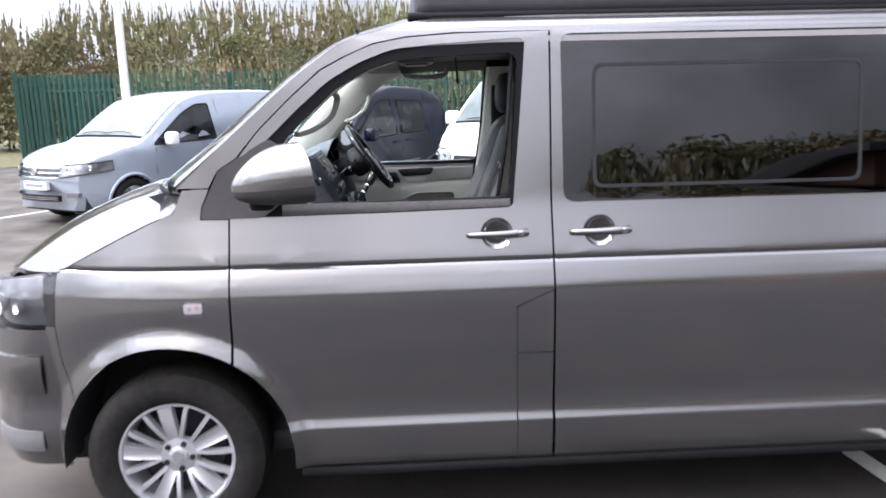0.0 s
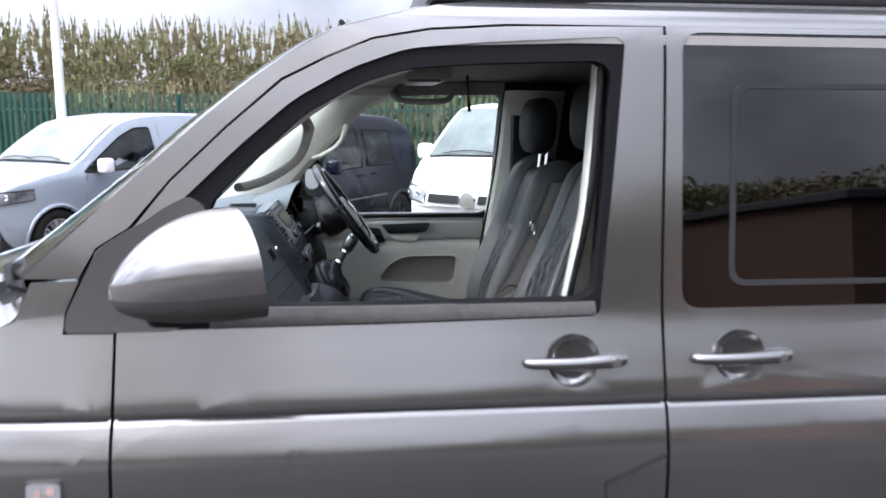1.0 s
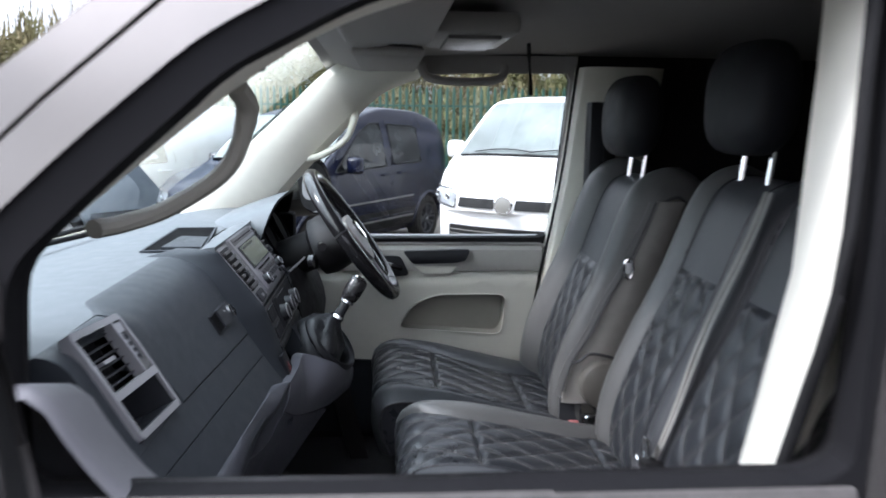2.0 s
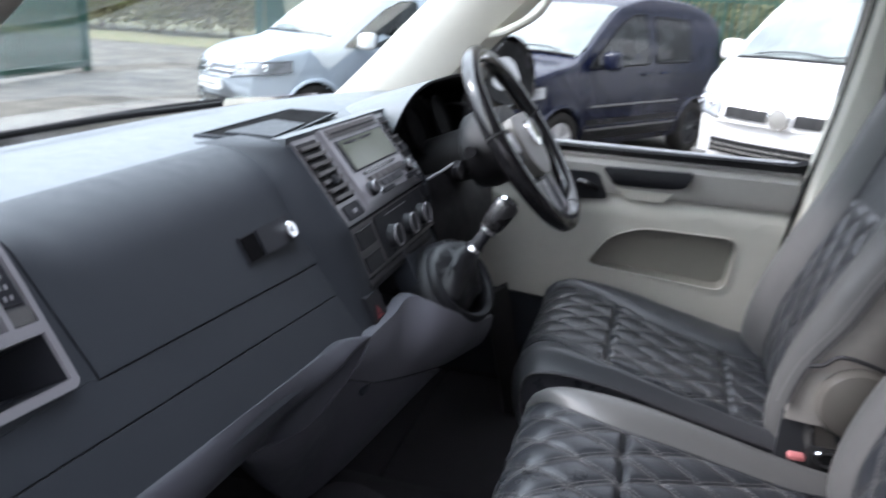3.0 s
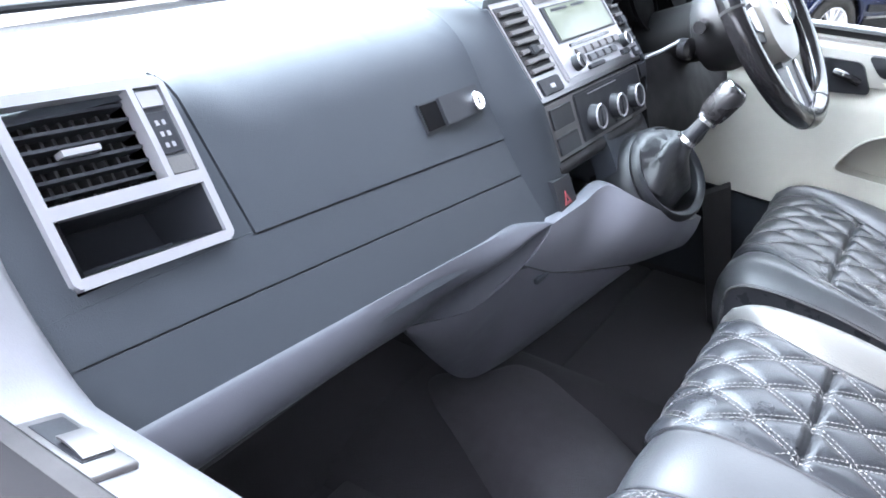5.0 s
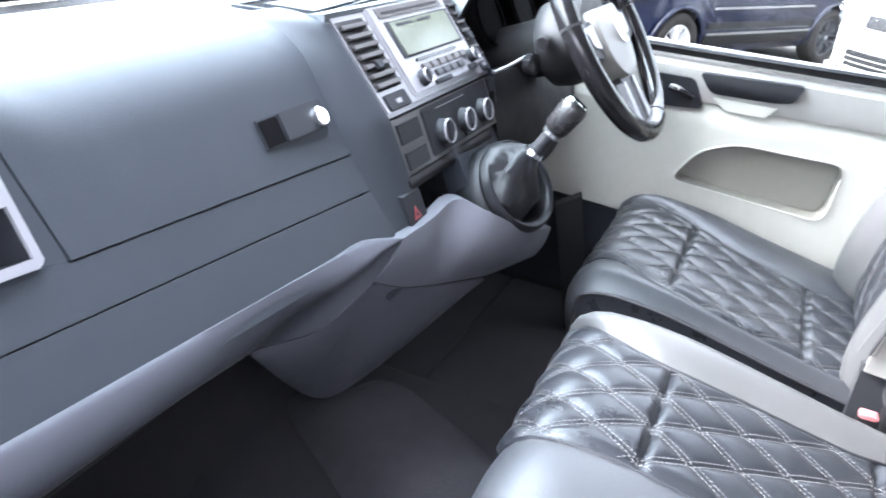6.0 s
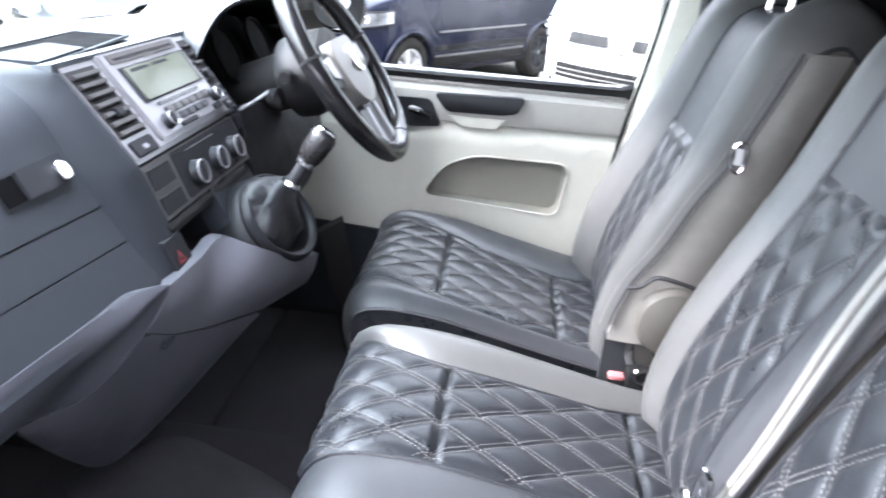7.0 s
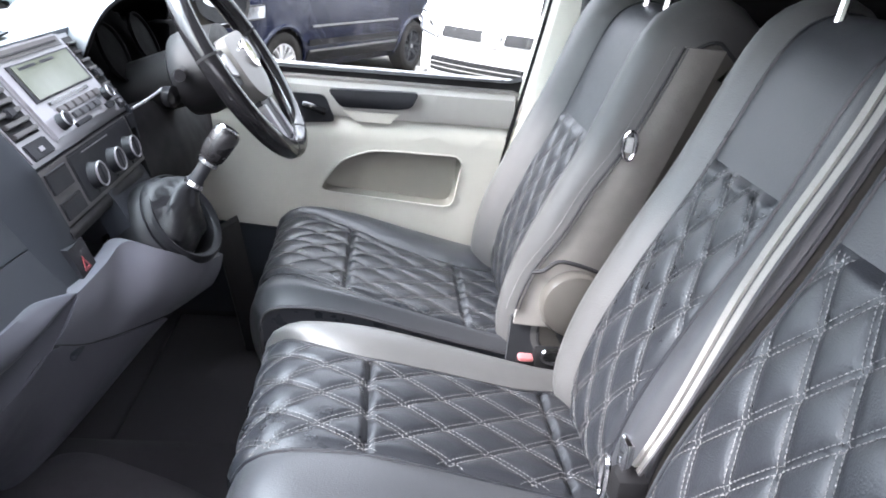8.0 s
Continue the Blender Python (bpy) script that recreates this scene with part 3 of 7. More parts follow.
    # indicator repeater
    bm = skin(rounded([(0.065, 0.905), (0.142, 0.905), (0.142, 0.953), (0.065, 0.953)], 0.012), [], lambda x, z, fn=fn, sg=sg: fn(x, z) - 0.006 * sg, [0.1], [0.93], 0.01 * sg)
    rep = part("side_repeater", bm, "lamp_glass", van, "clear side repeater lamp")
    part("reflector", skin(rounded([(0.070, 0.910), (0.137, 0.910), (0.137, 0.948), (0.070, 0.948)], 0.01), [], lambda x, z, fn=fn, sg=sg: fn(x, z) - 0.003 * sg, [0.1], [0.93]), "alloy", rep)
    part("bulb", skin(disc(0.118, 0.932, 0.009, 10), [], lambda x, z, fn=fn, sg=sg: fn(x, z) - 0.004 * sg, [], []), "amber", rep)
    part("bulb", skin(disc(0.092, 0.928, 0.008, 10), [], lambda x, z, fn=fn, sg=sg: fn(x, z) - 0.004 * sg, [], []), "amber", rep)
    # dark liner behind the outer skins; added over far rear windows to block light
    liner_out = [(-0.40, 0.60)] + arch(0, 152, 0, 16, 0.445) + [(0.47, 0.34), (2.9, 0.34)] + arch(WHEELBASE, 180, 0, 18, 0.445) + [(4.3, 0.4), (4.3, 1.86), (0.9, 1.86), (0.70, 1.81), (0.45, 1.62), (0.20, 1.40), (0.10, 1.30), (-0.1, 1.16), (-0.40, 1.0)]
    part("inner_skin", skin(liner_out, [GLASS_HOLE, SLIDE_HOLE, REAR_HOLE] if sg > 0 else [GLASS_FAR], lambda x, z, fn=fn, sg=sg: fn(x, z) + 0.045 * sg, XS, ZS[::2], 0.01 * sg), "groove", van)
    # sill step under the doors
    part("sill", boxed((0.45, min(fn(1, 0.31), fn(1, 0.31) + 0.1 * sg), 0.255), (2.95, max(fn(1, 0.31), fn(1, 0.31) + 0.1 * sg), 0.292), 0.01), "black_plastic", van)


# ---- nose ----
def nose(s, z, push=0.0):
    """Round the front, s from -1 (near side) to 1."""
    a = s * math.pi / 2
    hw = 0.95 - side(-0.475, min(max(z, 0.29), 1.05)) + push
    fwd = 0.415 + push - 0.04 * max(0, (z - 0.75)) / 0.3 - 0.10 * max(0, 0.42 - z)
    return Vector((-0.475 - fwd * abs(math.cos(a)) ** 0.75, 0.95 + hw * math.copysign(abs(math.sin(a)) ** 0.95, a), z))


def nose_band(s0, s1, z0, z1, push, ns, nz, bulge=0.0, depth=0.03, ztop=None):
    bm = bmesh.new()

    def at(u, v):
        s = s0 + (s1 - s0) * u
        zt = ztop(s) if ztop else z1
        return nose(s, z0 + (zt - z0) * v, push + bulge * math.sin(math.pi * v))

    sheet(bm, at, ns, nz)
    return thicken(bm, Vector((depth, 0, 0)))


lamp_top = lambda s: 1.045 - 0.085 * (1 - abs(s))
part("front_bumper", nose_band(-1, 1, 0.29, 0.835, 0.0, 48, 10, 0.012), "paint", van)
for s0, s1 in ((-1.0, -0.52), (0.52, 1.0)):
    lamp = part("headlamp", nose_band(s0, s1, 0.842, 1.0, -0.045, 14, 5, 0.0, 0.02, lambda s: lamp_top(s) - 0.008), "lamp_bowl", van, "clear wraparound headlamp with round reflectors")
    part("lens", nose_band(s0, s1, 0.842, 1.0, 0.001, 14, 5, 0.006, 0.004, lambda s: lamp_top(s) - 0.008), "lamp_glass", lamp)
    for sc, r in ((-0.72, 0.052), (-0.88, 0.044)):
        p = nose(math.copysign(sc, s0), 0.925, -0.03)
        d = Vector((-0.8, math.copysign(0.6, s0), 0))
        m = Matrix.Translation(p) @ d.to_track_quat("Z", "Y").to_matrix().to_4x4()
        bm = bmesh.new()
        lathe(bm, [(r, 0.02), (r * 0.95, 0.018), (r * 0.7, -0.005), (r * 0.3, -0.015), (0.001, -0.016)], 24, m)
        part("reflector", bm, "chrome", lamp)
    part("bumper_moulding", nose_band(-0.957 if s0 < 0 else 0.45, -0.45 if s0 < 0 else 0.957, 0.582, 0.735, 0.019, 16, 6, 0.008, 0.03), "paint", van)
    part("fog_lamp_bezel", nose_band(-0.93 if s0 < 0 else 0.62, -0.62 if s0 < 0 else 0.93, 0.36, 0.44, 0.014, 12, 4, 0.004), "grey_plastic", van)
for z in (0.865, 0.895, 0.925):
    part("grille_bar", nose_band(-0.5, 0.5, z, z + 0.016, 0.004, 16, 1, 0.0, 0.02), "gloss_black", van)
part("grille_backing", nose_band(-0.51, 0.51, 0.842, 0.955, -0.02, 16, 2), "groove", van)
bm = bmesh.new()
lathe(bm, [(0.06, 0), (0.06, 0.01), (0.05, 0.014), (0.001, 0.014)], 24, Matrix.Translation(nose(0, 0.9, 0.0)) @ pose(0, 0, 0, 0, -90, 0))
part("round_badge", bm, "chrome", van)

# ---- bonnet, windscreen and roof ----
hood_edge = [(-0.41, 1.052), (-0.17, 1.172), (-0.043, 1.231), (0.040, 1.268), (0.062, 1.345)]
hood_mid = [(-0.845, 0.99), (-0.60, 1.135), (-0.36, 1.235), (-0.20, 1.295), (-0.125, 1.325)]
he, hm = smooth_path([(a, 0, b) for a, b in hood_edge], 6), smooth_path([(a, 0, b) for a, b in hood_mid], 6)


def hood(u, v):
    i = min(int(v * (len(he) - 1) + 1e-6), len(he) - 1)
    e, c = he[i], hm[i]
    s = 2 * u - 1
    k = 1 - abs(s) ** 2.6
    y0 = side(e.x, min(e.z, 1.3)) + 0.006
    rib = 0.012 * math.exp(-((abs(s) - 0.72) / 0.10) ** 2)
    return Vector((e.x + (c.x - e.x) * k, y0 + (W - 2 * y0) * u, e.z + (c.z - e.z) * k + rib + 0.03 * k * math.sin(math.pi * v)))


bm = sheet(bmesh.new(), hood, 48, len(he) - 1)
part("bonnet", thicken(bm, Vector((0.005, 0, -0.02))), "paint", van)
edge_line = smooth_path([(0.052, 0, 1.357), (0.248, 0, 1.519), (0.432, 0, 1.679), (0.575, 0, 1.789), (0.697, 0, 1.859), (0.908, 0, 1.914)], 6)


def screen_pt(u, i, lift=0.0):
    e = edge_line[i]
    v = i / (len(edge_line) - 1)
    s = 2 * u - 1
    k = 1 - abs(s) ** 2.4
    y0 = side(e.x, e.z) + 0.004
    bx, bz = 0.185 * (1 - v) ** 1.2 + 0.02, -0.03 * (1 - v) + 0.055 * v
    back = 0.105 * max(0, s) ** 6 * (1 - 0.3 * v)
    return Vector((e.x + back - bx * k + lift * 0.6, y0 + (W - 2 * y0) * u, e.z + bz * k + lift))


NSC = 23
glass_lo, glass_hi = 0.045, 0.985
bm = sheet(bmesh.new(), lambda u, v: screen_pt(glass_lo + (glass_hi - glass_lo) * u, int(round(v * NSC)), 0.002), 30, NSC)
ws = part("windscreen", bm, "screen", van, "clear greenish laminated windscreen")
ws.visible_shadow = False
for a, b in ((0.0, glass_lo), (glass_hi, 1.0)):
    bm = sheet(bmesh.new(), lambda u, v: screen_pt(a + (b - a) * u, int(round(v * (len(edge_line) - 1)))), 2, len(edge_line) - 1)
    part("pillar_face", thicken(bm, Vector((0.01, 0, -0.012))), "paint", van)
bm = sheet(bmesh.new(), lambda u, v: screen_pt(glass_lo + (glass_hi - glass_lo) * u, NSC + int(round(v * (len(edge_line) - 1 - NSC)))), 30, len(edge_line) - 1 - NSC)
part("roof_header", thicken(bm, Vector((0.01, 0, -0.012))), "paint", van)


def roof_pt(u, v):
    x = 0.908 + (4.35 - 0.908) * v
    s = 2 * u - 1
    y0 = 0.20
    top = screen_pt(u, len(edge_line) - 1)
    return Vector((x - 0.02 * (1 - abs(s) ** 2.4) * (1 - v), y0 + (W - 2 * y0) * u, 1.914 + 0.018 * min(1, v * 8) + 0.055 * (1 - abs(s) ** 2.4)))


part("roof_panel", thicken(sheet(bmesh.new(), roof_pt, 24, 20), Vector((0, 0, -0.015))), "paint", van)
bm = bmesh.new()
sheet(bm, lambda u, v: Vector((0.905 + 0.03 * v ** 2 + 0.03 * (2 * u - 1) ** 4 * 4, 0.24 + 1.42 * u, 1.93 + 0.17 * v)), 16, 6)
box(bm, (0.93, 0.22, 1.93), (4.1, 1.68, 2.12), 0.05, None, 4)
part("raised_roof", bm, "pop_roof", van, "dark grey raised camper roof")
part("roof_seal", boxed((0.90, 0.205, 1.925), (4.14, 1.695, 1.95), 0.01), "black_plastic", van)
bm = bmesh.new()
lathe(bm, [(0.012, 0), (0.010, 0.010), (0.005, 0.028), (0.001, 0.03)], 12, pose(0.715, 0.42, 1.885, 0, -30, 0))
part("aerial_base", bm, "black_plastic", van)
part("tailgate", thicken(sheet(bmesh.new(), lambda u, v: Vector((4.37 - 0.16 * max(0, v - 0.55) ** 1.5, 0.16 + 1.58 * u + 0.1 * (0.5 - u) * v, 0.33 + 1.6 * v)), 8, 12), Vector((-0.02, 0, 0))), "paint", van)
part("underbody", boxed((-0.6, 0.22, 0.27), (4.25, 1.68, 0.36), 0.02), "groove", van)
for ax in (0.0, WHEELBASE):
    for y0, y1 in ((0.05, 0.42), (1.48, 1.85)):
        bm = bmesh.new()
        a = arch(ax, 185, -5, 18, 0.43)
        vs = [[bm.verts.new((x, y, z)) for x, z in a] for y in (y0, y1)]
        for i in range(len(a) - 1):
            bm.faces.new((vs[0][i], vs[0][i + 1], vs[1][i + 1], vs[1][i]))
        bm.faces.new(vs[1] if y0 < 1 else vs[0])
        part("wheel_arch_liner", bm, "groove", van, smooth=False)
# wiper and scuttle
bm = sheet(bmesh.new(), lambda u, v: hood(u, 1.0) + Vector((-0.03 + 0.10 * v, 0, -0.006 - 0.012 * math.sin(math.pi * v))), 30, 3)
part("scuttle_panel", thicken(bm, Vector((0, 0, -0.01))), "black_plastic", van)
for pts in ([(0.045, 0.27, 1.375), (0.035, 0.50, 1.372), (0.050, 0.72, 1.369), (0.066, 1.0, 1.370), (0.105, 1.16, 1.372), (0.135, 1.24, 1.376)], [(-0.02, 0.95, 1.352), (-0.02, 1.2, 1.352), (0.01, 1.45, 1.352)]):
    bm = bmesh.new()
    tube(bm, smooth_path([(x - 0.012, y, z + 0.002) for x, y, z in pts], 6), 0.006, 8)
    part("wiper_blade", bm, "black_plastic", van)
bm = bmesh.new()
box(bm, (0.0, 0.17, 1.325), (0.075, 0.30, 1.372), 0.015)
part("wiper_pivot_cover", bm, "black_plastic", van)


# ---- mirrors ----
def door_mirror(sg):
    base = 0.0 if sg > 0 else W
    yy = lambda d: base + sg * d
    ob = None
    for name, mat, lo in (("mirror_cap", "paint", False), ("mirror_base_shell", "sail_plastic", True)):
        bm = bmesh.new()

        def at(u, v):
            a = u * 2 * math.pi
            r = math.sin(min(1.0, v * 1.12) * math.pi / 2) ** 0.5
            x = 0.302 + 0.238 * v ** 1.35
            hz = 0.112 * r ** 1.7 if math.sin(a) > 0 else 0.084 * r
            return Vector((x - 0.018 * math.sin(a) * v - sg * 0.045 * r * math.cos(a) * v, yy(-0.135) + 0.115 * r * math.cos(a), 1.405 + 0.035 * (v - 1) + hz * math.copysign(abs(math.sin(a)) ** 0.75, math.sin(a))))

        sheet(bm, at, 40, 14, (lambda u, v: 0.985 < u or u < 0.515) if not lo else (lambda u, v: 0.515 <= u <= 0.985))
        q = part(name, bm, mat, ob or van)
        ob = ob or q
    bm = bmesh.new()
    sheet(bm, lambda u, v: Vector((0.533 - 0.02 * (1 - v) - 0.018 * v * math.sin(u * 6.2832) - sg * 0.044 * v * math.cos(u * 6.2832), yy(-0.135) + 0.112 * v * math.cos(u * 6.2832), 1.405 + 0.097 * v * (1.0 if math.sin(u * 6.2832) > 0 else 0.75) * math.copysign(abs(math.sin(u * 6.2832)) ** 0.75, math.sin(u * 6.2832)))), 32, 4)
    part("mirror_rim", bm, "black_plastic", ob)
    bm = bmesh.new()
    sheet(bm, lambda u, v: Vector((0.524 - 0.015 * v * math.sin(u * 6.2832) - sg * 0.039 * v * math.cos(u * 6.2832), yy(-0.135) + 0.10 * v * math.cos(u * 6.2832), 1.408 + 0.08 * v * math.sin(u * 6.2832))), 32, 2)
    part("mirror_glass", bm, "mirror", ob)
    part("mirror_arm", boxed((0.345, min(yy(-0.10), yy(0.05)), 1.285), (0.43, max(yy(-0.10), yy(0.05)), 1.345), 0.02, None, 3), "black_plastic", ob)


door_mirror(1), door_mirror(-1)


# ---- wheels ----
def wheel(parent, at, out=-1, tyre_r=0.348, rim_r=0.216, width=0.215, metal="alloy"):
    """A tyre and an alloy of five broad spokes and ten ribs, its face towards out * y."""
    w = new("wheel")
    w.parent = parent
    w.matrix_basis = Matrix.Translation(at) @ pose(0, 0, 0, 90 if out < 0 else -90)
    h = width / 2
    bm = bmesh.new()
    lathe(bm, [(rim_r - 0.004, h * 0.80), (rim_r + 0.006, h * 0.93), (rim_r + 0.03, h * 1.02), (rim_r + 0.065, h * 1.06), (tyre_r - 0.028, h * 0.98), (tyre_r - 0.008, h * 0.86), (tyre_r, h * 0.66), (tyre_r, -h * 0.66), (tyre_r - 0.01, -h * 0.9), (rim_r, -h)], 56)
    for k in range(56):
        a = 2 * math.pi * (k + 0.5) / 56
        box(bm, (tyre_r - 0.02, -0.005, h * 0.66), (tyre_r - 0.0055, 0.005, h * 0.86), 0, pose(0, 0, 0, 0, 0, math.degrees(a)))
    t = part("tyre", bm, "rubber", w, smooth=True)
    bm = bmesh.new()
    lathe(bm, [(rim_r, h * 0.80), (rim_r + 0.001, h * 0.88), (rim_r - 0.008, h * 0.88), (rim_r - 0.016, h * 0.72), (rim_r - 0.022, 0), (rim_r - 0.02, -h * 0.8)], 48)
    rim = part("rim", bm, metal, w)
    for k in range(5):
        # a broad spoke with a thin rib on either side, leaving a dark window between neighbours
        for d0, d1, r0, w0, w1, top, nm in ((0, 0, 0.045, 0.021, 0.031, 0.0, "spoke"), (-19, -23.5, 0.060, 0.0080, 0.0095, 0.002, "rib"), (19, 23.5, 0.060, 0.0080, 0.0095, 0.002, "rib")):
            bm = bmesh.new()
            a, b = radians(72 * k + 28 + d0), radians(72 * k + 28 + d1)
            p0, p1 = Vector((r0 * math.cos(a), r0 * math.sin(a), h * 0.62 + top)), Vector(((rim_r - 0.008) * math.cos(b), (rim_r - 0.008) * math.sin(b), h * 0.79 + top))
            sd = (p1 - p0).cross(Vector((0, 0, 1))).normalized()
            rings = []
            for q in (0, 0.3, 0.7, 1):
                wd = w0 + (w1 - w0) * q
                c = p0.lerp(p1, q) + Vector((0, 0, 0.012 * math.sin(q * math.pi)))
                dish = 0.004 if nm == "spoke" else 0.0
                rings.append([bm.verts.new(c + sd * wd + Vector((0, 0, -0.03))), bm.verts.new(c + sd * wd * 0.88), bm.verts.new(c + sd * wd * 0.55 - Vector((0, 0, dish))), bm.verts.new(c - sd * wd * 0.55 - Vector((0, 0, dish))), bm.verts.new(c - sd * wd * 0.88), bm.verts.new(c - sd * wd + Vector((0, 0, -0.03)))])
            for q0, q1 in zip(rings, rings[1:]):
                for i in range(5):
                    bm.faces.new((q0[i], q0[i + 1], q1[i + 1], q1[i]))
            part(nm, bm, metal, rim, flat_angle=30)
    bm = bmesh.new()
    lathe(bm, [(0.075, h * 0.45), (0.068, h * 0.66), (0.036, h * 0.70), (0.034, h * 0.76), (0.028, h * 0.78), (0.001, h * 0.78)], 32)
    part("hub", bm, metal, rim)
    bm = bmesh.new()
    lathe(bm, [(0.024, h * 0.785), (0.022, h * 0.80), (0.001, h * 0.80)], 20)
    part("centre_cap", bm, "silver", rim)
    for k in range(5):
        bm = bmesh.new()
        lathe(bm, [(0.011, h * 0.66), (0.011, h * 0.75), (0.006, h * 0.76), (0.001, h * 0.75)], 8, Matrix.Translation((0.052 * math.cos(radians(72 * k + 64)), 0.052 * math.sin(radians(72 * k + 64)), 0)))
        part("wheel_bolt", bm, "console_dark", rim)
    bm = bmesh.new()
    lathe(bm, [(0.16, -0.01), (0.16, 0.01), (0.02, 0.01)], 32)
    part("brake_disc", bm, "console_dark", w)
    bm = bmesh.new()
    lathe(bm, [(rim_r - 0.02, -0.035), (rim_r - 0.02, -0.03), (0.02, -0.03)], 32)
    part("wheel_well", bm, "groove", w)
    return w


for ax in (0.0, WHEELBASE):
    wheel(van, (ax - 0.02, 0.155, 0.335), -1, tyre_r=0.335)
    wheel(van, (ax - 0.02, W - 0.155, 0.335), 1, tyre_r=0.335)

# ---- the yard ----
bm = bmesh.new()
bmesh.ops.create_grid(bm, x_segments=2, y_segments=2, size=600)
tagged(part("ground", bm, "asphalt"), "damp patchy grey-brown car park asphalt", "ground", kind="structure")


def strip(name, a, b, w, mat, z=0.004, label="", category="road marking"):
    d = (Vector(b) - Vector(a)).normalized()
    s = Vector((-d.y, d.x)) * w / 2
    bm = bmesh.new()
    sheet(bm, lambda u, v: Vector(((Vector(a).lerp(Vector(b), u) + s * (2 * v - 1))[0], (Vector(a).lerp(Vector(b), u) + s * (2 * v - 1))[1], z)), 30, 2)
    return tagged(part(name, bm, mat), label, category, kind="structure")


ROW = Vector((math.cos(radians(60)), math.sin(radians(60))))
for n, (x, y) in enumerate([(-5.35, 8.75), (-2.6, 7.7), (0.35, 6.9), (3.4, 6.1)]):
    e = Vector((x, y)) + ROW * 5.0
    strip("bay_line", (x, y), e[:], 0.09, "line", label="worn white parking bay line")
strip("bay_line", (2.87, 0.62), (2.975, -0.44), 0.10, "line", label="worn white parking bay line")
strip("bay_line", (2.87, 0.62), (2.75, 2.2), 0.10, "line", label="worn white parking bay line")


bm = sheet(bmesh.new(), lambda u, v: Vector((-40 + 80 * u, 18.6 + 30 * v + (1.9 if u < 0.36 else 0), 0.02 + 0.5 * v + 0.06 * noise.noise((u * 60, v * 20, 0)))), 60, 16)
tagged(part("verge", bm, "verge"), "rough autumn grass verge behind the fence", "grass", kind="structure")


# ---- palisade fence ----
def fence_run(name, a, b, label, pale_gap=0.15, height=2.4, posts=True):
    f = thing(name, label, "fence", "palisade fences")
    a, b = Vector(a), Vector(b)
    d = (b - a)
    L = d.length
    d.normalize()
    nrm = Vector((-d.y, d.x))
    ang = math.degrees(math.atan2(d.y, d.x))
    me = None
    for k in range(int(L / pale_gap)):
        if me is None:
            bm = bmesh.new()
            prof = [(-0.034, 0.0), (-0.012, 0.014), (0.012, 0.014), (0.034, 0.0)]
            tops = [height - 0.10, height, height, height - 0.10]
            lo = [bm.verts.new((x, y, 0.05)) for x, y in prof]
            hi = [bm.verts.new((x, y, t)) for (x, y), t in zip(prof, tops)]
            for i in range(3):
                bm.faces.new((lo[i], lo[i + 1], hi[i + 1], hi[i]))
            thicken(bm, Vector((0, -0.003, 0)))
            ob = part("pale", bm, "fence", f)
            me = ob.data
        else:
            ob = new("pale", me)
            ob.parent = f
        p = a + d * (pale_gap * (k + 0.5))
        ob.matrix_basis = pose(p.x, p.y, 0, 0, 0, ang + 180)
    for z in (0.45, height - 0.42):
        bm = boxed((0, 0.006, z - 0.025), (L, 0.05, z + 0.025), 0.004)
        ob = part("rail", bm, "fence", f, smooth=False)
        ob.matrix_basis = pose(a.x, a.y, 0, 0, 0, ang)
    for k in range(int(L / 2.75) + 1):
        p = a + d * min(L, 2.75 * k) + nrm * 0.10
        ob = part("post", boxed((-0.05, -0.035, 0), (0.05, 0.035, height - 0.05), 0.005), "fence", f, smooth=False)
        ob.matrix_basis = pose(p.x, p.y, 0, 0, 0, ang)
    return f


fence_run("palisade_fence", (-8.95, 18.4), (9.5, 15.6), "green painted steel palisade fence along the yard")
fence_run("palisade_fence", (-9.05, 18.5), (-7.6, 27.0), "green painted steel palisade fence running away from the yard", 0.16)


def gate(name, a, b, label):
    g = thing(name, label, "gate", "open gate leaves")
    a, b = Vector(a), Vector(b)
    d = b - a
    L = d.length
    ang = math.degrees(math.atan2(d.y, d.x))
    mm = pose(a.x, a.y, 0, 0, 0, ang)
    for lo, hi, nm in (((0, -0.06, 0), (0.12, 0.06, 2.45), "gate_post"), ((L - 0.08, -0.04, 0.08), (L, 0.04, 2.4), "stile"), ((0.12, -0.03, 0.12), (L, 0.03, 0.2), "rail"), ((0.12, -0.03, 2.1), (L, 0.03, 2.18), "rail")):
        part(nm, boxed(lo, hi, 0.006), "fence", g, smooth=False).matrix_basis = mm
    n = int(L / 0.115)
    for k in range(n):
        x = 0.14 + (L - 0.2) * k / n
        part("pale", boxed((x, -0.045, 0.06), (x + 0.07, -0.03, 2.4), 0.003), "fence", g, smooth=False).matrix_basis = mm
    return g


gate("open_gate", (-9.08, 18.1), (-7.0, 19.0), "green steel palisade gate leaf standing open")
gate("open_gate", (-9.75, 12.8), (-9.0, 9.3), "green steel palisade gate leaf standing open")

# ---- lamp post ----
lp = thing("lamp_post", "tall white painted steel lamp post", "lamp post", at=pose(-4.86, 14.0, 0))
bm = bmesh.new()
lathe(bm, [(0.11, 0), (0.11, 0.9), (0.088, 0.95), (0.08, 3.0), (0.06, 7.0), (0.001, 7.02)], 16)
part("column", bm, "pole", lp)
bm = bmesh.new()
tube(bm, [(0, 0, 6.9), (0.0, -0.3, 7.1), (0, -0.9, 7.15)], 0.03, 8)
part("arm", bm, "pole", lp)
part("lantern", boxed((-0.12, -1.4, 7.08), (0.12, -0.8, 7.2), 0.03), "grey_plastic", lp)


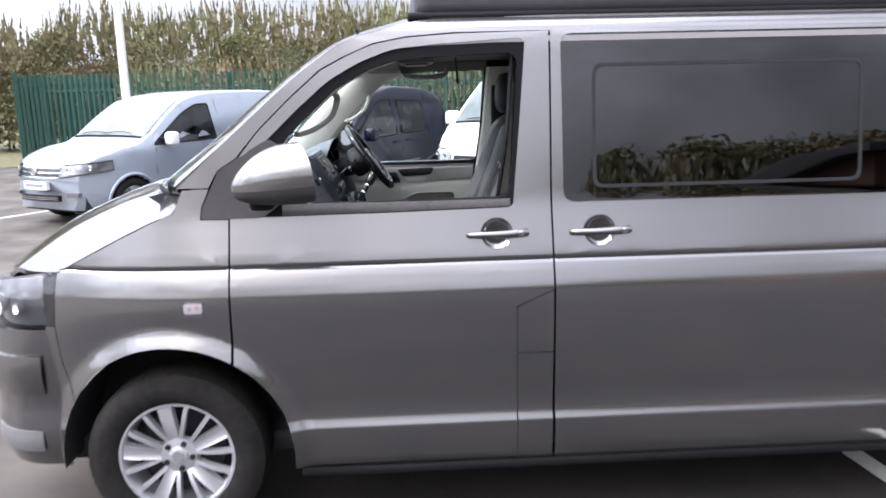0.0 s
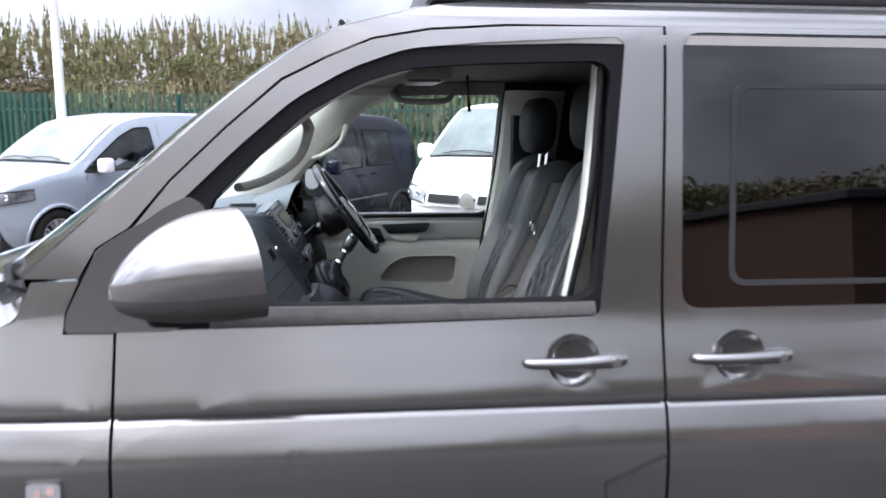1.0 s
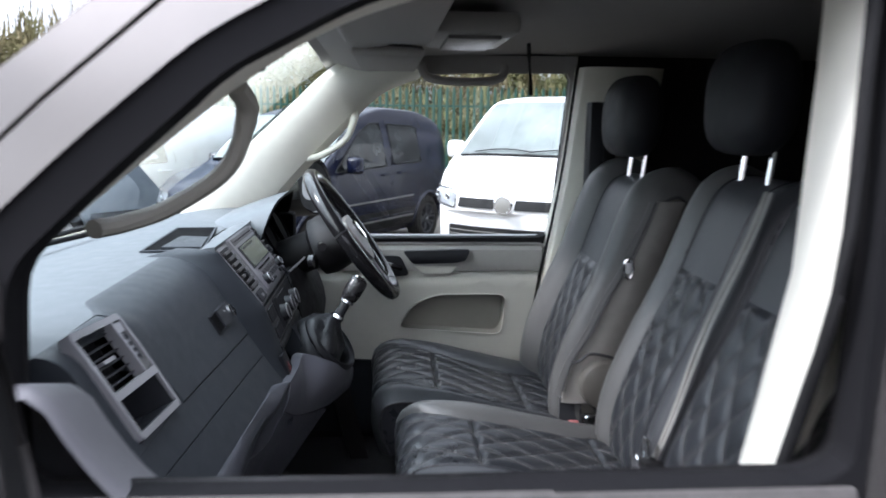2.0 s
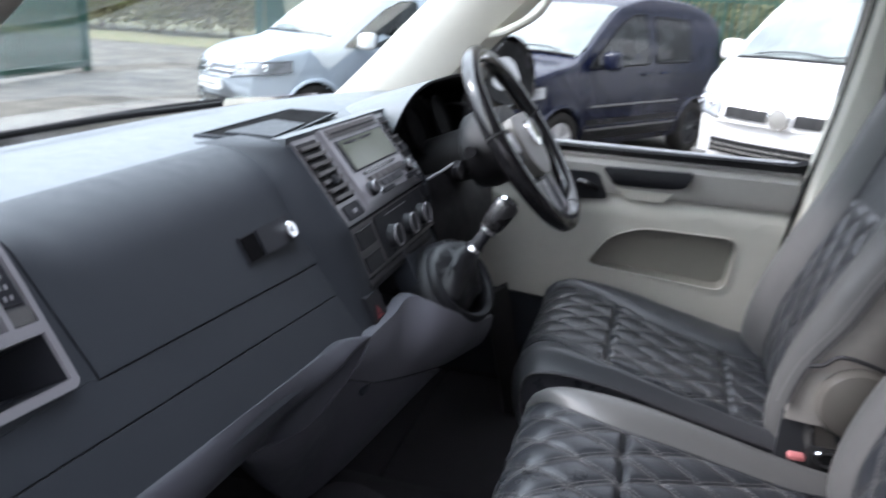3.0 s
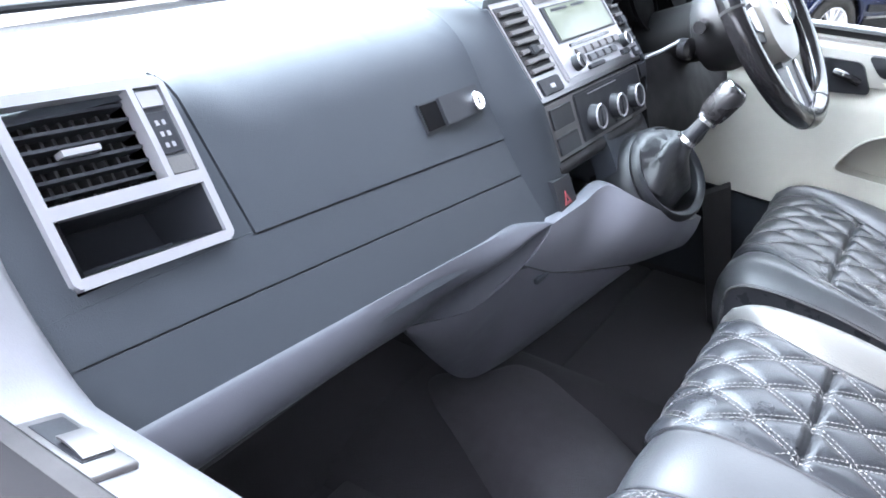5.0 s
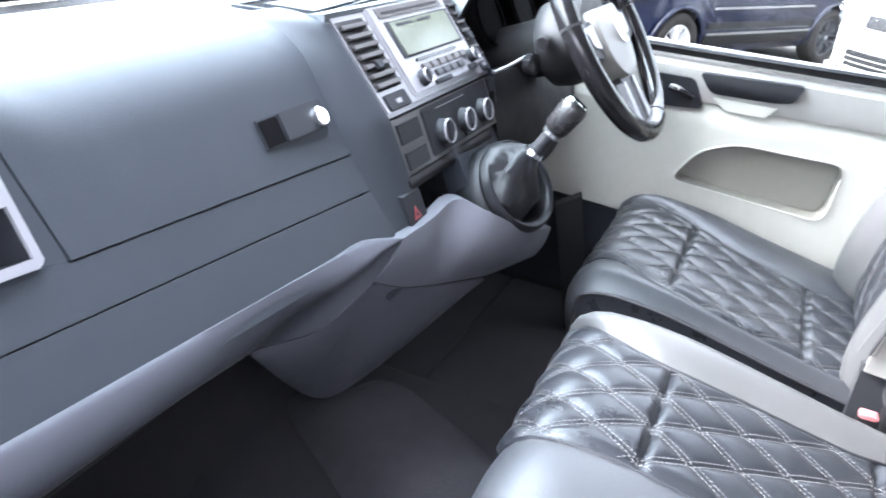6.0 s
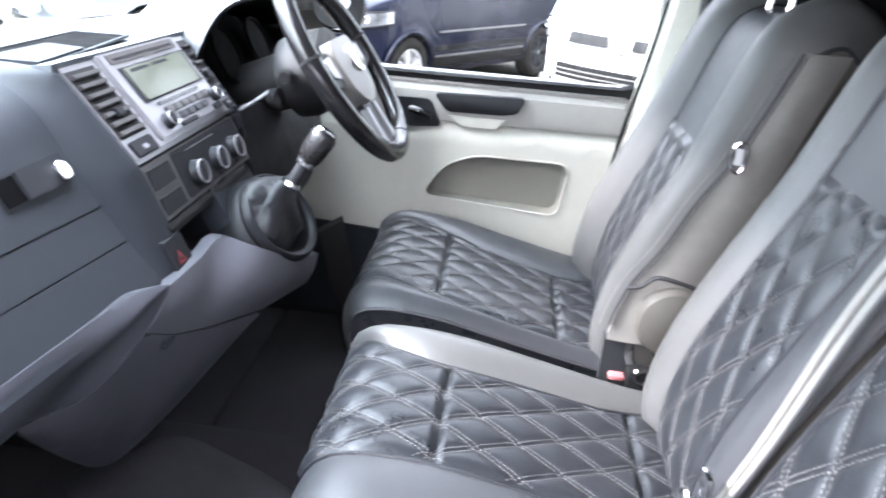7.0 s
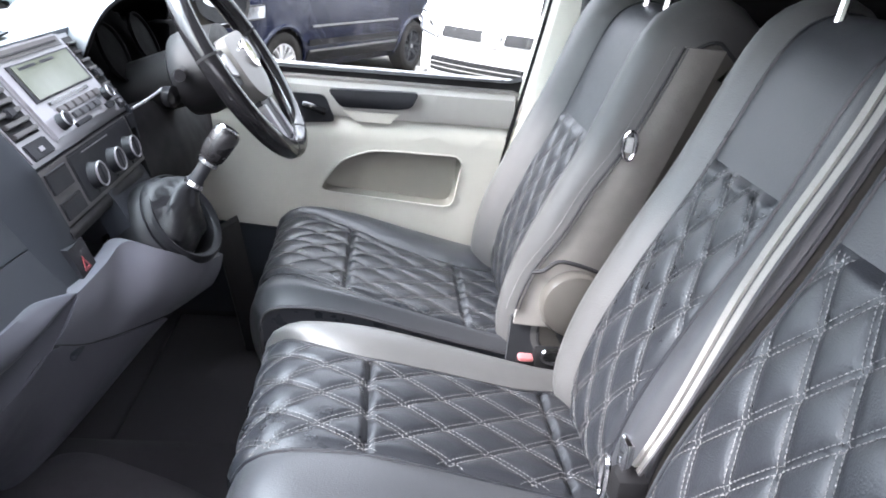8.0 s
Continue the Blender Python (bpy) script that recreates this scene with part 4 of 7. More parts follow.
# ---- hedge: many stems and leaf clumps ----
def hedge(name, label, x0, x1, y0, depth, top, n_leaf, seed, mat="foliage", grain=1.0, shoots=True):
    rnd = random.Random(seed)
    h = thing(name, label, "hedge", kind="stuff")
    verts, faces = [], []
    for k in range(n_leaf):
        x = rnd.uniform(x0, x1)
        t = top(x)
        q = rnd.random() ** 0.6
        y = y0 + depth * rnd.random() ** 1.6 + 0.7 * math.sin(x * 1.7 + q * 5) * 0.4
        lump = 0.75 + 0.25 * noise.noise((x * 0.6, q * 3, seed))
        z = 0.3 + (t - 0.3) * q * lump + rnd.gauss(0, 0.08)
        s = rnd.uniform(0.022, 0.050) * (1.2 - 0.4 * q) * grain
        e = Euler((rnd.uniform(0, 6.3), rnd.uniform(0, 6.3), rnd.uniform(0, 6.3))).to_matrix()
        b = len(verts)
        up = rnd.random() < 0.12
        sh = Vector((0.35, 0, 1)) if up else Vector((1, 0, 1))
        for cx, cz in ((-1, -0.6), (0.1, -1.1), (1, 0), (0.1, 1.1), (-0.9, 0.7)):
            w = e @ Vector((cx * s * (0.5 if up else 1), 0.15 * s * cx, cz * s * (1.6 if up else 1)))
            verts.append((x + w.x, y + w.y, z + w.z))
        faces.append((b, b + 1, b + 2, b + 3, b + 4))
    # thin upright shoots breaking the outline
    for k in range(n_leaf // 130 if shoots else 0):
        x = rnd.uniform(x0, x1)
        t = top(x) * rnd.uniform(0.85, 1.1)
        y = y0 + depth * rnd.random()
        lean = rnd.gauss(0, 0.12)
        for j in range(7):
            z = t - 0.12 * j
            s = 0.022 + 0.013 * j
            a = rnd.uniform(0, 6.3)
            b = len(verts)
            cx = x + lean * (1 - j / 7)
            verts += [(cx, y, z + 0.12), (cx + s * math.cos(a), y + s * math.sin(a), z), (cx, y, z - 0.10), (cx - s * math.cos(a), y - s * math.sin(a), z)]
            faces.append((b, b + 1, b + 2, b + 3))
    me = bpy.data.meshes.new("leaves")
    me.from_pydata(verts, [], faces)
    me.materials.append(M[mat])
    ob = new("leaves", me)
    ob.parent = h
    bm = bmesh.new()
    for k in range(int((x1 - x0) * 1.5)):
        x = rnd.uniform(x0, x1)
        t = top(x) * 0.8
        y = y0 + depth * rnd.uniform(0.2, 0.8)
        tube(bm, [(x, y, 0), (x + rnd.gauss(0, 0.1), y, t * 0.5), (x + rnd.gauss(0, 0.25), y, t)], [0.05, 0.035, 0.012], 5)
    part("stems", bm, "bark", h)
    return h


hedge_top = lambda x: 4.55 + 0.55 * noise.noise((x * 0.35, 2.0, 0)) + 0.35 * noise.noise((x * 1.1, 5.0, 0)) - 0.9 * math.exp(-((x + 11.8) / 0.9) ** 2)
hedge("hedge", "tall overgrown hedge of green and brown autumn leaves", -34, 14, 24.0, 2.6, hedge_top, 330000, 3)
hedge("hedge", "bramble and hawthorn growth behind the fence", -7.0, 12, 19.6, 1.6, lambda x: 2.7 + 0.4 * noise.noise((x * 0.8, 9.0, 0)), 40000, 5)
# the far side of the yard, behind the walker
hedge("hedge", "tall dark hedge across the far side of the yard", -45, 50, -30.0, 4.0, lambda x: 1.9 + 4.4 / (1 + math.exp(-(x - 7.0) / 2.2)) + 0.4 * noise.noise((x * 0.2, 4.0, 0)), 80000, 8, grain=3.0, shoots=False)


# ---- the plain building across the yard, behind the walker ----
wb = thing("workshop_building", "plain brown brick building across the yard", "building")
part("wall", boxed((12.0, -26.0, 0.0), (40.0, -15.0, 2.9), 0.02), material("brown_brick", (0.13, 0.075, 0.05), 0.85, var=0.2, scale=9, bump=0.6, bump_scale=40), wb, smooth=False)
part("roof", boxed((11.7, -26.3, 2.9), (40.3, -14.7, 3.15), 0.03), "pop_roof", wb, smooth=False)


# ---- parked cars ----
def parked_car(name, label, spec, at):
    """A car whose nose is at its origin, its rear along +x."""
    car = thing(name, label, "van" if spec["tall"] else "car", "vans parked in the bays", at=at)
    top, belt, width = curve_fn(spec["top"]), curve_fn(spec["belt"]), spec["width"] / 2
    L, paint = spec["length"], spec["paint"]

    def half(x, z):
        b = belt(x)
        w = width - 0.05 * max(0, (0.5 - z) / 0.25) ** 2 - 0.012 * ((z - 0.8) / 0.3) ** 2 * (z < 1.2)
        if z > b:
            w -= (z - b) * spec["lean"]
        f = max(0, 1 - x / 0.75)
        w -= spec["taper"] * f ** 2.4
        r = max(0, 1 - (L - x) / 0.35)
        w -= 0.10 * r ** 2
        for ax in spec["axles"]:
            r = math.hypot(x - ax, z - 0.31)
            if r < 0.42 and z < 0.8:
                w += 0.018 * (1 - max(0, r - 0.33) / 0.09)
        return w

    def section(x, k, n=26):
        """Half outline at x: k from 0 (sill) to n (middle of the top)."""
        t = top(x)
        edge = t - (0.05 if t > belt(x) + 0.2 else 0.035)
        m = 17
        z0 = 0.22 + 0.03 * max(0, 1 - x / 0.3)
        if k <= m:
            z = z0 + (edge - z0) * (k / m) ** 0.95
            return half(x, z), z
        q = (k - m) / (n - m)
        w = half(x, edge)
        return w * math.cos(q * math.pi / 2) ** 0.55 if q < 1 else 0.0, edge + (t - edge) * math.sin(q * math.pi / 2) ** 0.8

    def bowed(x, y):
        return spec["bow"](y) * max(0, 1 - x / 0.75)

    xs = sorted(set([0.0, 0.02, 0.05, 0.1, 0.17, 0.25] + steps(0.35, L - 0.3, 0.07) + [L - 0.2, L - 0.12, L - 0.06, L - 0.02, L]))
    bm = bmesh.new()
    n = 26
    rows = []
    for x in xs:
        s = [section(x, k) for k in range(n + 1)]
        row = [bm.verts.new((x + bowed(x, y), -y, z)) for y, z in s] + [bm.verts.new((x + bowed(x, y), y, z)) for y, z in s[-2::-1]]
        rows.append(row)
    for a, b in zip(rows, rows[1:]):
        for i in range(len(a) - 1):
            c = (a[i].co + b[i + 1].co) / 2
            if any(math.hypot(c.x - ax, c.z - 0.31) < 0.365 and c.z < 0.75 for ax in spec["axles"]) and i not in range(18, len(a) - 19):
                continue
            bm.faces.new((a[i], a[i + 1], b[i + 1], b[i]))
    bm.faces.new(rows[0]), bm.faces.new(rows[-1])
    part("body", bm, paint, car, flat_angle=50)
    part("underbody", boxed((0.25, -width * 0.8, 0.2), (L - 0.2, width * 0.8, 0.5)), "groove", car)
    for ax in spec["axles"]:
        part("wheel_arch_liner", boxed((ax - 0.36, -width * 0.9, 0.25), (ax + 0.36, width * 0.9, 0.68), 0.05), "groove", car)
        for sgn in (-1, 1):
            bm = bmesh.new()
            tube(bm, [(ax + 0.375 * math.cos(a), sgn * (half(ax + 0.375 * math.cos(a), 0.31 + 0.375 * math.sin(a)) - 0.004), 0.31 + 0.375 * math.sin(a)) for a in [radians(-8 + 196 * k / 30) for k in range(31)]], 0.022, 8, up=(0, 1, 0))
            part("arch_lip", bm, paint, car)
    # windscreen laid on the body
    c0, c1 = spec["screen"]
    bm = bmesh.new()

    def ws_pt(u, v):
        x = c0 + (c1 - c0) * v
        w = half(x, top(x) - 0.05) * 0.93
        s = 2 * u - 1
        q = abs(s) * 0.9
        z = top(x) - (top(x) - (top(x) - 0.05)) * (1 - math.sqrt(max(0, 1 - q ** 4)))
        return Vector((x - 0.006, s * w, z + 0.008))

    sheet(bm, ws_pt, 20, 12)
    w = part("windscreen", bm, "screen_dark", car, "windscreen pane with painted reflections")
    bm = bmesh.new()
    tube(bm, [ws_pt(u, 0.0) + Vector((-0.004, 0, 0.004)) for u in steps(0.02, 0.98, 0.08)], 0.014, 6)
    part("scuttle", bm, "black_plastic", car)
    bm = bmesh.new()
    for a0, a1 in ((0.15, 0.55), (0.52, 0.9)):
        tube(bm, [ws_pt(u, 0.05 + 0.05 * math.sin(math.pi * (u - a0) / (a1 - a0))) + Vector((-0.012, 0, 0.010)) for u in steps(a0, a1, 0.06)], 0.006, 5)
    part("wipers", bm, "black_plastic", car)
    for sgn in (-1, 1):
        fs = lambda x, z, sgn=sgn: sgn * (half(x, z) + 0.003)
        for poly in spec["windows"]:
            part("side_window", skin(rounded(poly, 0.04), [], fs, steps(poly[0][0], poly[0][0] + 1.2, 0.15), steps(0.9, 1.8, 0.08)), "dark_pane", car)
            bm = bmesh.new()
            tube(bm, [(x, fs(x, z), z) for x, z in rounded(poly, 0.04)], 0.011, 6, closed=True, up=(0, 1, 0))
            part("window_rubber", bm, "black_plastic", car)
        for poly in spec.get("seams", ()):
            bm = bmesh.new()
            tube(bm, [(x, sgn * (half(x, z) + 0.001), z) for x, z in poly], 0.004, 5)
            part("door_seam", bm, "groove", car)
        for (x, z) in spec["handles"]:
            bm = bmesh.new()
            tube(bm, [(x, sgn * (half(x, z)), z), (x + 0.02, sgn * (half(x, z) + 0.03), z), (x + 0.16, sgn * (half(x, z) + 0.03), z), (x + 0.18, sgn * half(x, z), z)], 0.014, 8)
            part("door_handle", bm, paint, car)
        mx, mz = spec["mirror"]
        y0 = half(mx, mz)
        bm = boxed((mx - 0.07, sgn * (y0 + 0.06), mz - 0.09), (mx + 0.09, sgn * (y0 + 0.24), mz + 0.10), 0.05, None, 4)
        mir = part("door_mirror", bm, spec["mirror_paint"], car)
        part("mirror_stalk", boxed((mx - 0.03, sgn * (y0 - 0.03), mz - 0.09), (mx + 0.05, sgn * (y0 + 0.10), mz - 0.04), 0.015), "black_plastic", mir)
        part("side_moulding", skin(spec["moulding"], [], lambda x, z, sgn=sgn: sgn * (half(x, z) + 0.012), steps(0.9, L, 0.15), [], -0.014 * sgn), "black_plastic" if spec["strip"] else paint, car) if spec["moulding"] else None
        for nm, poly, mat in spec.get("more_mouldings", ()):
            part(nm, skin(poly, [], lambda x, z, sgn=sgn: sgn * (half(x, z) + 0.014), steps(0.9, L, 0.15), [], -0.016 * sgn), mat, car)
        # headlamps wrap the corner
        h0, h1, hz0, hz1 = spec["lamp"]
        bm = bmesh.new()

        def hl(u, v, lift=0.02):
            z = hz0 + 0.085 * u + (hz1 - hz0) * v * (1 - 0.25 * u)
            corner = half(0.0, z)
            if u < 0.45:
                x, y = spec["face"](z), h0 + (corner - h0) * u / 0.45
            else:
                x = spec["face"](z) + (h1 - spec["face"](z)) * (u - 0.45) / 0.55
                y = half(x, z)
            return Vector((x + bowed(x, y) - lift, sgn * (y + lift * 0.6), z))

        sheet(bm, hl, 14, 4)
        lampo = part("headlamp", bm, "lamp_face", car, "clear headlamp")
        bm = bmesh.new()
        tube(bm, [hl(u, 0.0, 0.022) for u in steps(0, 1, 0.08)] + [hl(u, 1.0, 0.022) for u in reversed(steps(0, 1, 0.08))], 0.009, 6, closed=True)
        part("lamp_rim", bm, "gloss_black", lampo)
        for q in (0.22, 0.55):
            p = hl(q, 0.5, 0.026)
            bm = bmesh.new()
            lathe(bm, [(0.034, 0), (0.03, 0.003), (0.015, 0.0), (0.001, 0.0)], 16, Matrix.Translation(p) @ Vector((-1, 0.4 * sgn, 0)).to_track_quat("Z", "Y").to_matrix().to_4x4())
            part("reflector", bm, "chrome", lampo)
    for (y0, y1, z0, z1, mat, nm) in spec["face_parts"]:
        lift = 0.034 if nm.endswith("bar") else 0.028
        bm = bmesh.new()
        sheet(bm, lambda u, v: Vector((bowed(spec["face"](z0 + (z1 - z0) * v), y0 + (y1 - y0) * u) + spec["face"](z0 + (z1 - z0) * v) - lift, y0 + (y1 - y0) * u, z0 + (z1 - z0) * v)), 16, 3)
        thicken(bm, Vector((0.05, 0, 0)))
        part(nm, bm, mat, car)
    bm = bmesh.new()
    bz = spec["badge"]
    br = spec.get("badge_r", 0.062)
    lathe(bm, [(br, 0), (br, 0.012), (br * 0.84, 0.016), (br * 0.8, 0.01), (0.001, 0.01)], 24, Matrix.Translation((spec["face"](bz) - 0.036, 0, bz)) @ pose(0, 0, 0, 0, -90, 0))
    badge = part("round_badge", bm, "chrome", car)
    bm = bmesh.new()
    lathe(bm, [(br * 0.78, 0.010), (br * 0.74, 0.0125), (0.001, 0.013)], 24, Matrix.Translation((spec["face"](bz) - 0.036, 0, bz)) @ pose(0, 0, 0, 0, -90, 0))
    part("badge_field", bm, "sill_grey", badge)
    for ax in spec["axles"]:
        for sgn in (-1, 1):
            wheel(car, (ax, sgn * (width - 0.10), 0.315), sgn, tyre_r=0.315, rim_r=0.205, width=0.20, metal=spec.get("rims", ("alloy", "alloy"))[spec["axles"].index(ax)])
    return car


# opaque pane: sky reflection and the cabin behind put into a blotchy colour
M["screen_dark"] = material("reflecting_windscreen", (0.15, 0.18, 0.172), 0.07, var=0.3, scale=2.5, coarse=1.6, spec=0.55)
M["dark_pane"] = material("dark_side_pane", (0.026, 0.030, 0.030), 0.08, var=0.5, scale=3, spec=0.25)
M["lamp_face"] = material("lamp_face", (0.30, 0.31, 0.33), 0.12, 0.3, var=0.45, scale=14, coat=1.0)
small = dict(
    tall=False, length=4.40, width=1.79, lean=0.20, taper=0.20, axles=(0.88, 3.56),
    top=[(0.0, 0.66), (0.03, 0.78), (0.10, 0.90), (0.30, 0.985), (0.70, 1.06), (1.05, 1.12), (1.15, 1.17), (1.55, 1.47), (1.90, 1.69), (2.15, 1.76), (2.6, 1.81), (3.4, 1.82), (4.1, 1.79), (4.30, 1.70), (4.38, 1.3), (4.40, 1.0)],
    belt=[(0.0, 0.9), (1.1, 1.03), (2.4, 1.08), (4.4, 1.10)], screen=(1.16, 1.90), strip=True,
    windows=[[(1.27, 1.055), (2.43, 1.09), (2.36, 1.61), (2.12, 1.60), (1.86, 1.485), (1.52, 1.25)]],
    seams=[[(1.30, 1.02), (1.28, 0.7), (1.33, 0.4)], [(2.50, 1.66), (2.56, 1.1), (2.50, 0.42)], [(1.33, 0.40), (2.5, 0.40)]],
    handles=[(2.28, 0.98)], mirror=(1.48, 1.13), mirror_paint="white_car", moulding=[(1.30, 0.47), (3.16, 0.47), (3.16, 0.53), (1.30, 0.53)], lamp=(0.44, 0.50, 0.69, 0.85),
    face=curve_fn([(0.2, 0.0), (0.625, 0.0), (0.745, 0.03), (0.865, 0.10), (0.95, 0.30)]), bow=lambda y: 0.20 * (abs(y) / 0.72) ** 2.4, badge=0.765,
    face_parts=[(-0.46, 0.46, 0.705, 0.748, "gloss_black", "grille"), (-0.46, 0.46, 0.772, 0.812, "gloss_black", "grille"), (-0.48, 0.48, 0.750, 0.765, "chrome", "grille_trim"), (-0.48, 0.48, 0.690, 0.702, "chrome", "grille_trim"), (-0.44, 0.44, 0.375, 0.455, "black_plastic", "lower_grille"), (-0.43, 0.43, 0.400, 0.407, "sill_grey", "lower_grille_bar"), (-0.43, 0.43, 0.425, 0.432, "sill_grey", "lower_grille_bar"),
                (-0.70, -0.56, 0.43, 0.485, "grey_plastic", "fog_lamp_bezel"), (0.56, 0.70, 0.43, 0.485, "grey_plastic", "fog_lamp_bezel"), (-0.26, 0.26, 0.53, 0.64, "white_car", "number_plate"), (-0.2, 0.2, 0.565, 0.605, "sill_grey", "plate_bar")],
)
parked_car("parked_van", "silver compact panel van parked nose out in a bay", small | dict(paint="silver_car", mirror_paint="white_car", strip=True), pose(-4.12, 8.0, 0, 0, 0, 55))
# the rear wheels are dark plastic, their shade put into the colour
parked_car("parked_van", "dark blue compact van parked beside a white one", small | dict(paint="blue_car", rims=("alloy", "console_dark"), length=4.30, top=small["top"][:-6] + [(2.6, 1.82), (3.3, 1.80), (3.7, 1.74), (4.0, 1.62), (4.18, 1.42), (4.26, 1.15), (4.30, 0.95)], mirror_paint="blue_car", windows=small["windows"] + [[(2.60, 1.10), (3.35, 1.11), (3.30, 1.57), (2.55, 1.60)]],
           seams=small["seams"] + [[(3.42, 1.66), (3.44, 1.1), (3.40, 0.75)]], handles=[(2.28, 0.98), (2.68, 0.99)], more_mouldings=(("rubbing_strip", [(1.34, 0.655), (3.10, 0.665), (3.10, 0.685), (1.34, 0.675)], "grey_plastic"), ("sill_cover", [(1.30, 0.30), (3.16, 0.30), (3.16, 0.40), (1.30, 0.40)], "black_plastic"), ("sill_strip", [(1.32, 0.405), (3.14, 0.405), (3.14, 0.425), (1.32, 0.425)], "grey_plastic"))), pose(-1.2, 7.45, 0, 0, 0, 60))
big = dict(
    tall=True, length=4.89, width=1.90, lean=0.19, taper=0.20, axles=(0.91, 3.91),
    top=[(0.0, 0.80), (0.04, 0.94), (0.12, 1.02), (0.35, 1.13), (0.65, 1.24), (0.78, 1.29), (1.10, 1.54), (1.45, 1.80), (1.65, 1.90), (2.0, 1.94), (3.0, 1.96), (4.6, 1.95), (4.8, 1.88), (4.86, 1.4), (4.89, 1.0)],
    belt=[(0.0, 1.0), (0.8, 1.20), (4.9, 1.24)], screen=(0.80, 1.55), strip=False,
    windows=[[(1.10, 1.25), (2.15, 1.25), (2.12, 1.78), (1.75, 1.77), (1.45, 1.62)]], seams=[[(1.12, 1.2), (1.12, 0.75)], [(2.28, 1.85), (2.30, 0.35)]],
    handles=[(2.0, 1.15)], mirror=(1.12, 1.34), mirror_paint="white_car", moulding=[(1.4, 0.42), (3.4, 0.42), (3.4, 0.48), (1.4, 0.48)], lamp=(0.54, 0.42, 0.82, 0.98),
    face=curve_fn([(0.2, 0.0), (0.765, 0.0), (0.905, 0.04), (0.985, 0.12), (1.095, 0.35)]), bow=lambda y: 0.16 * (abs(y) / 0.75) ** 2.4, badge=0.88, badge_r=0.095,
    face_parts=[(-0.50, -0.11, 0.835, 0.925, "black_plastic", "grille"), (0.11, 0.50, 0.835, 0.925, "black_plastic", "grille"), (-0.60, 0.60, 0.54, 0.655, "black_plastic", "lower_grille"), (-0.59, 0.59, 0.572, 0.579, "sill_grey", "grille_bar"), (-0.59, 0.59, 0.612, 0.619, "sill_grey", "grille_bar"),
                (-0.80, -0.66, 0.42, 0.52, "grey_plastic", "fog_lamp_bezel"), (0.66, 0.80, 0.42, 0.52, "grey_plastic", "fog_lamp_bezel")],
)
parked_car("parked_van", "white panel van parked nose out in a bay", big | dict(paint="white_car"), pose(1.86, 6.5, 0, 0, 0, 58))

# ---- cab shell ----
cab = thing("cab_interior", "van cab lining with cream pillar trims and grey carpet", "vehicle interior")
part("cab_floor", boxed((0.47, 0.10, 0.56), (4.25, 1.80, 0.62), 0.01), "carpet", cab)
part("footwell_floor", boxed((-0.05, 0.43, 0.56), (0.4695, 1.80, 0.62), 0.01), "carpet", cab)
bm = sheet(bmesh.new(), lambda u, v: Vector((0.30 - 0.32 * v ** 1.4, 0.10 + 1.70 * u, 0.62 + 0.62 * v)), 8, 10)
part("bulkhead_carpet", bm, "carpet", cab)
bm = sheet(bmesh.new(), lambda u, v: Vector((0.60 + 3.6 * v, 0.14 + 1.62 * u, 1.815 + 0.03 * (1 - (2 * u - 1) ** 2) + 0.02 * min(1, v * 6) - 0.03 * max(0, 1 - v * 14))), 12, 24)
part("headlining", thicken(bm, Vector((0, 0, 0.02))), "lining", cab)
# dark load space behind the seats, with the far wall panelled
part("rear_lining", boxed((4.20, 0.10, 0.6), (4.24, 1.80, 1.84), 0.01), "black_plastic", cab)
# tunnel hump and heater box on the floor
bm = sheet(bmesh.new(), lambda u, v: Vector((0.10 + 0.62 * v, 0.70 + 0.55 * u, 0.62 + 0.06 * (1 - (2 * u - 1) ** 4) * (1 - v ** 3))), 14, 12)
part("tunnel_carpet", bm, "carpet", cab)
mm = pose(0.535, 0.975, 0.62, rz=-26)


def mound(u, v):
    a, b = 2 * u - 1, 2 * v - 1
    h = 0.105 * (1 - abs(a) ** 3.5) * (1 - abs(b) ** 3) + 0.006 * noise.noise((a * 2.2, b * 2.6, 3.0))
    dip = 0.035 * math.exp(-((a + 0.72) / 0.22) ** 2 - ((b - 0.25) / 0.45) ** 2)
    return mm @ Vector((0.27 * a, 0.155 * b, h - dip))


part("tunnel_mat", sheet(bmesh.new(), mound, 36, 24), "tunnel_mat", cab, "grey carpeted hump on the floor")
# kick panel at the foot of the driver's door
bm = sheet(bmesh.new(), lambda u, v: Vector((0.600 + 0.07 * v + (0.035 + 0.02 * v) * u, 1.60 + 0.10 * u * (1 - v), 0.925 - 0.295 * v)), 6, 14)
part("kick_panel", thicken(bm, Vector((-0.01, 0.03, 0))), "column_grey", cab, "dark grey kick panel")
# load-space wood cabinet seen through the tinted glass
cabinet = thing("camper_cabinet", "brown wooden camper cupboard behind the tinted glass", "cabinet")
part("carcass", boxed((1.95, 1.25, 0.62), (3.6, 1.72, 1.36), 0.01), material("brown_board", (0.16, 0.085, 0.05), 0.5, scale=20), cabinet)
part("worktop", boxed((1.93, 1.22, 1.36), (3.62, 1.74, 1.39), 0.006), "gloss_black", cabinet)


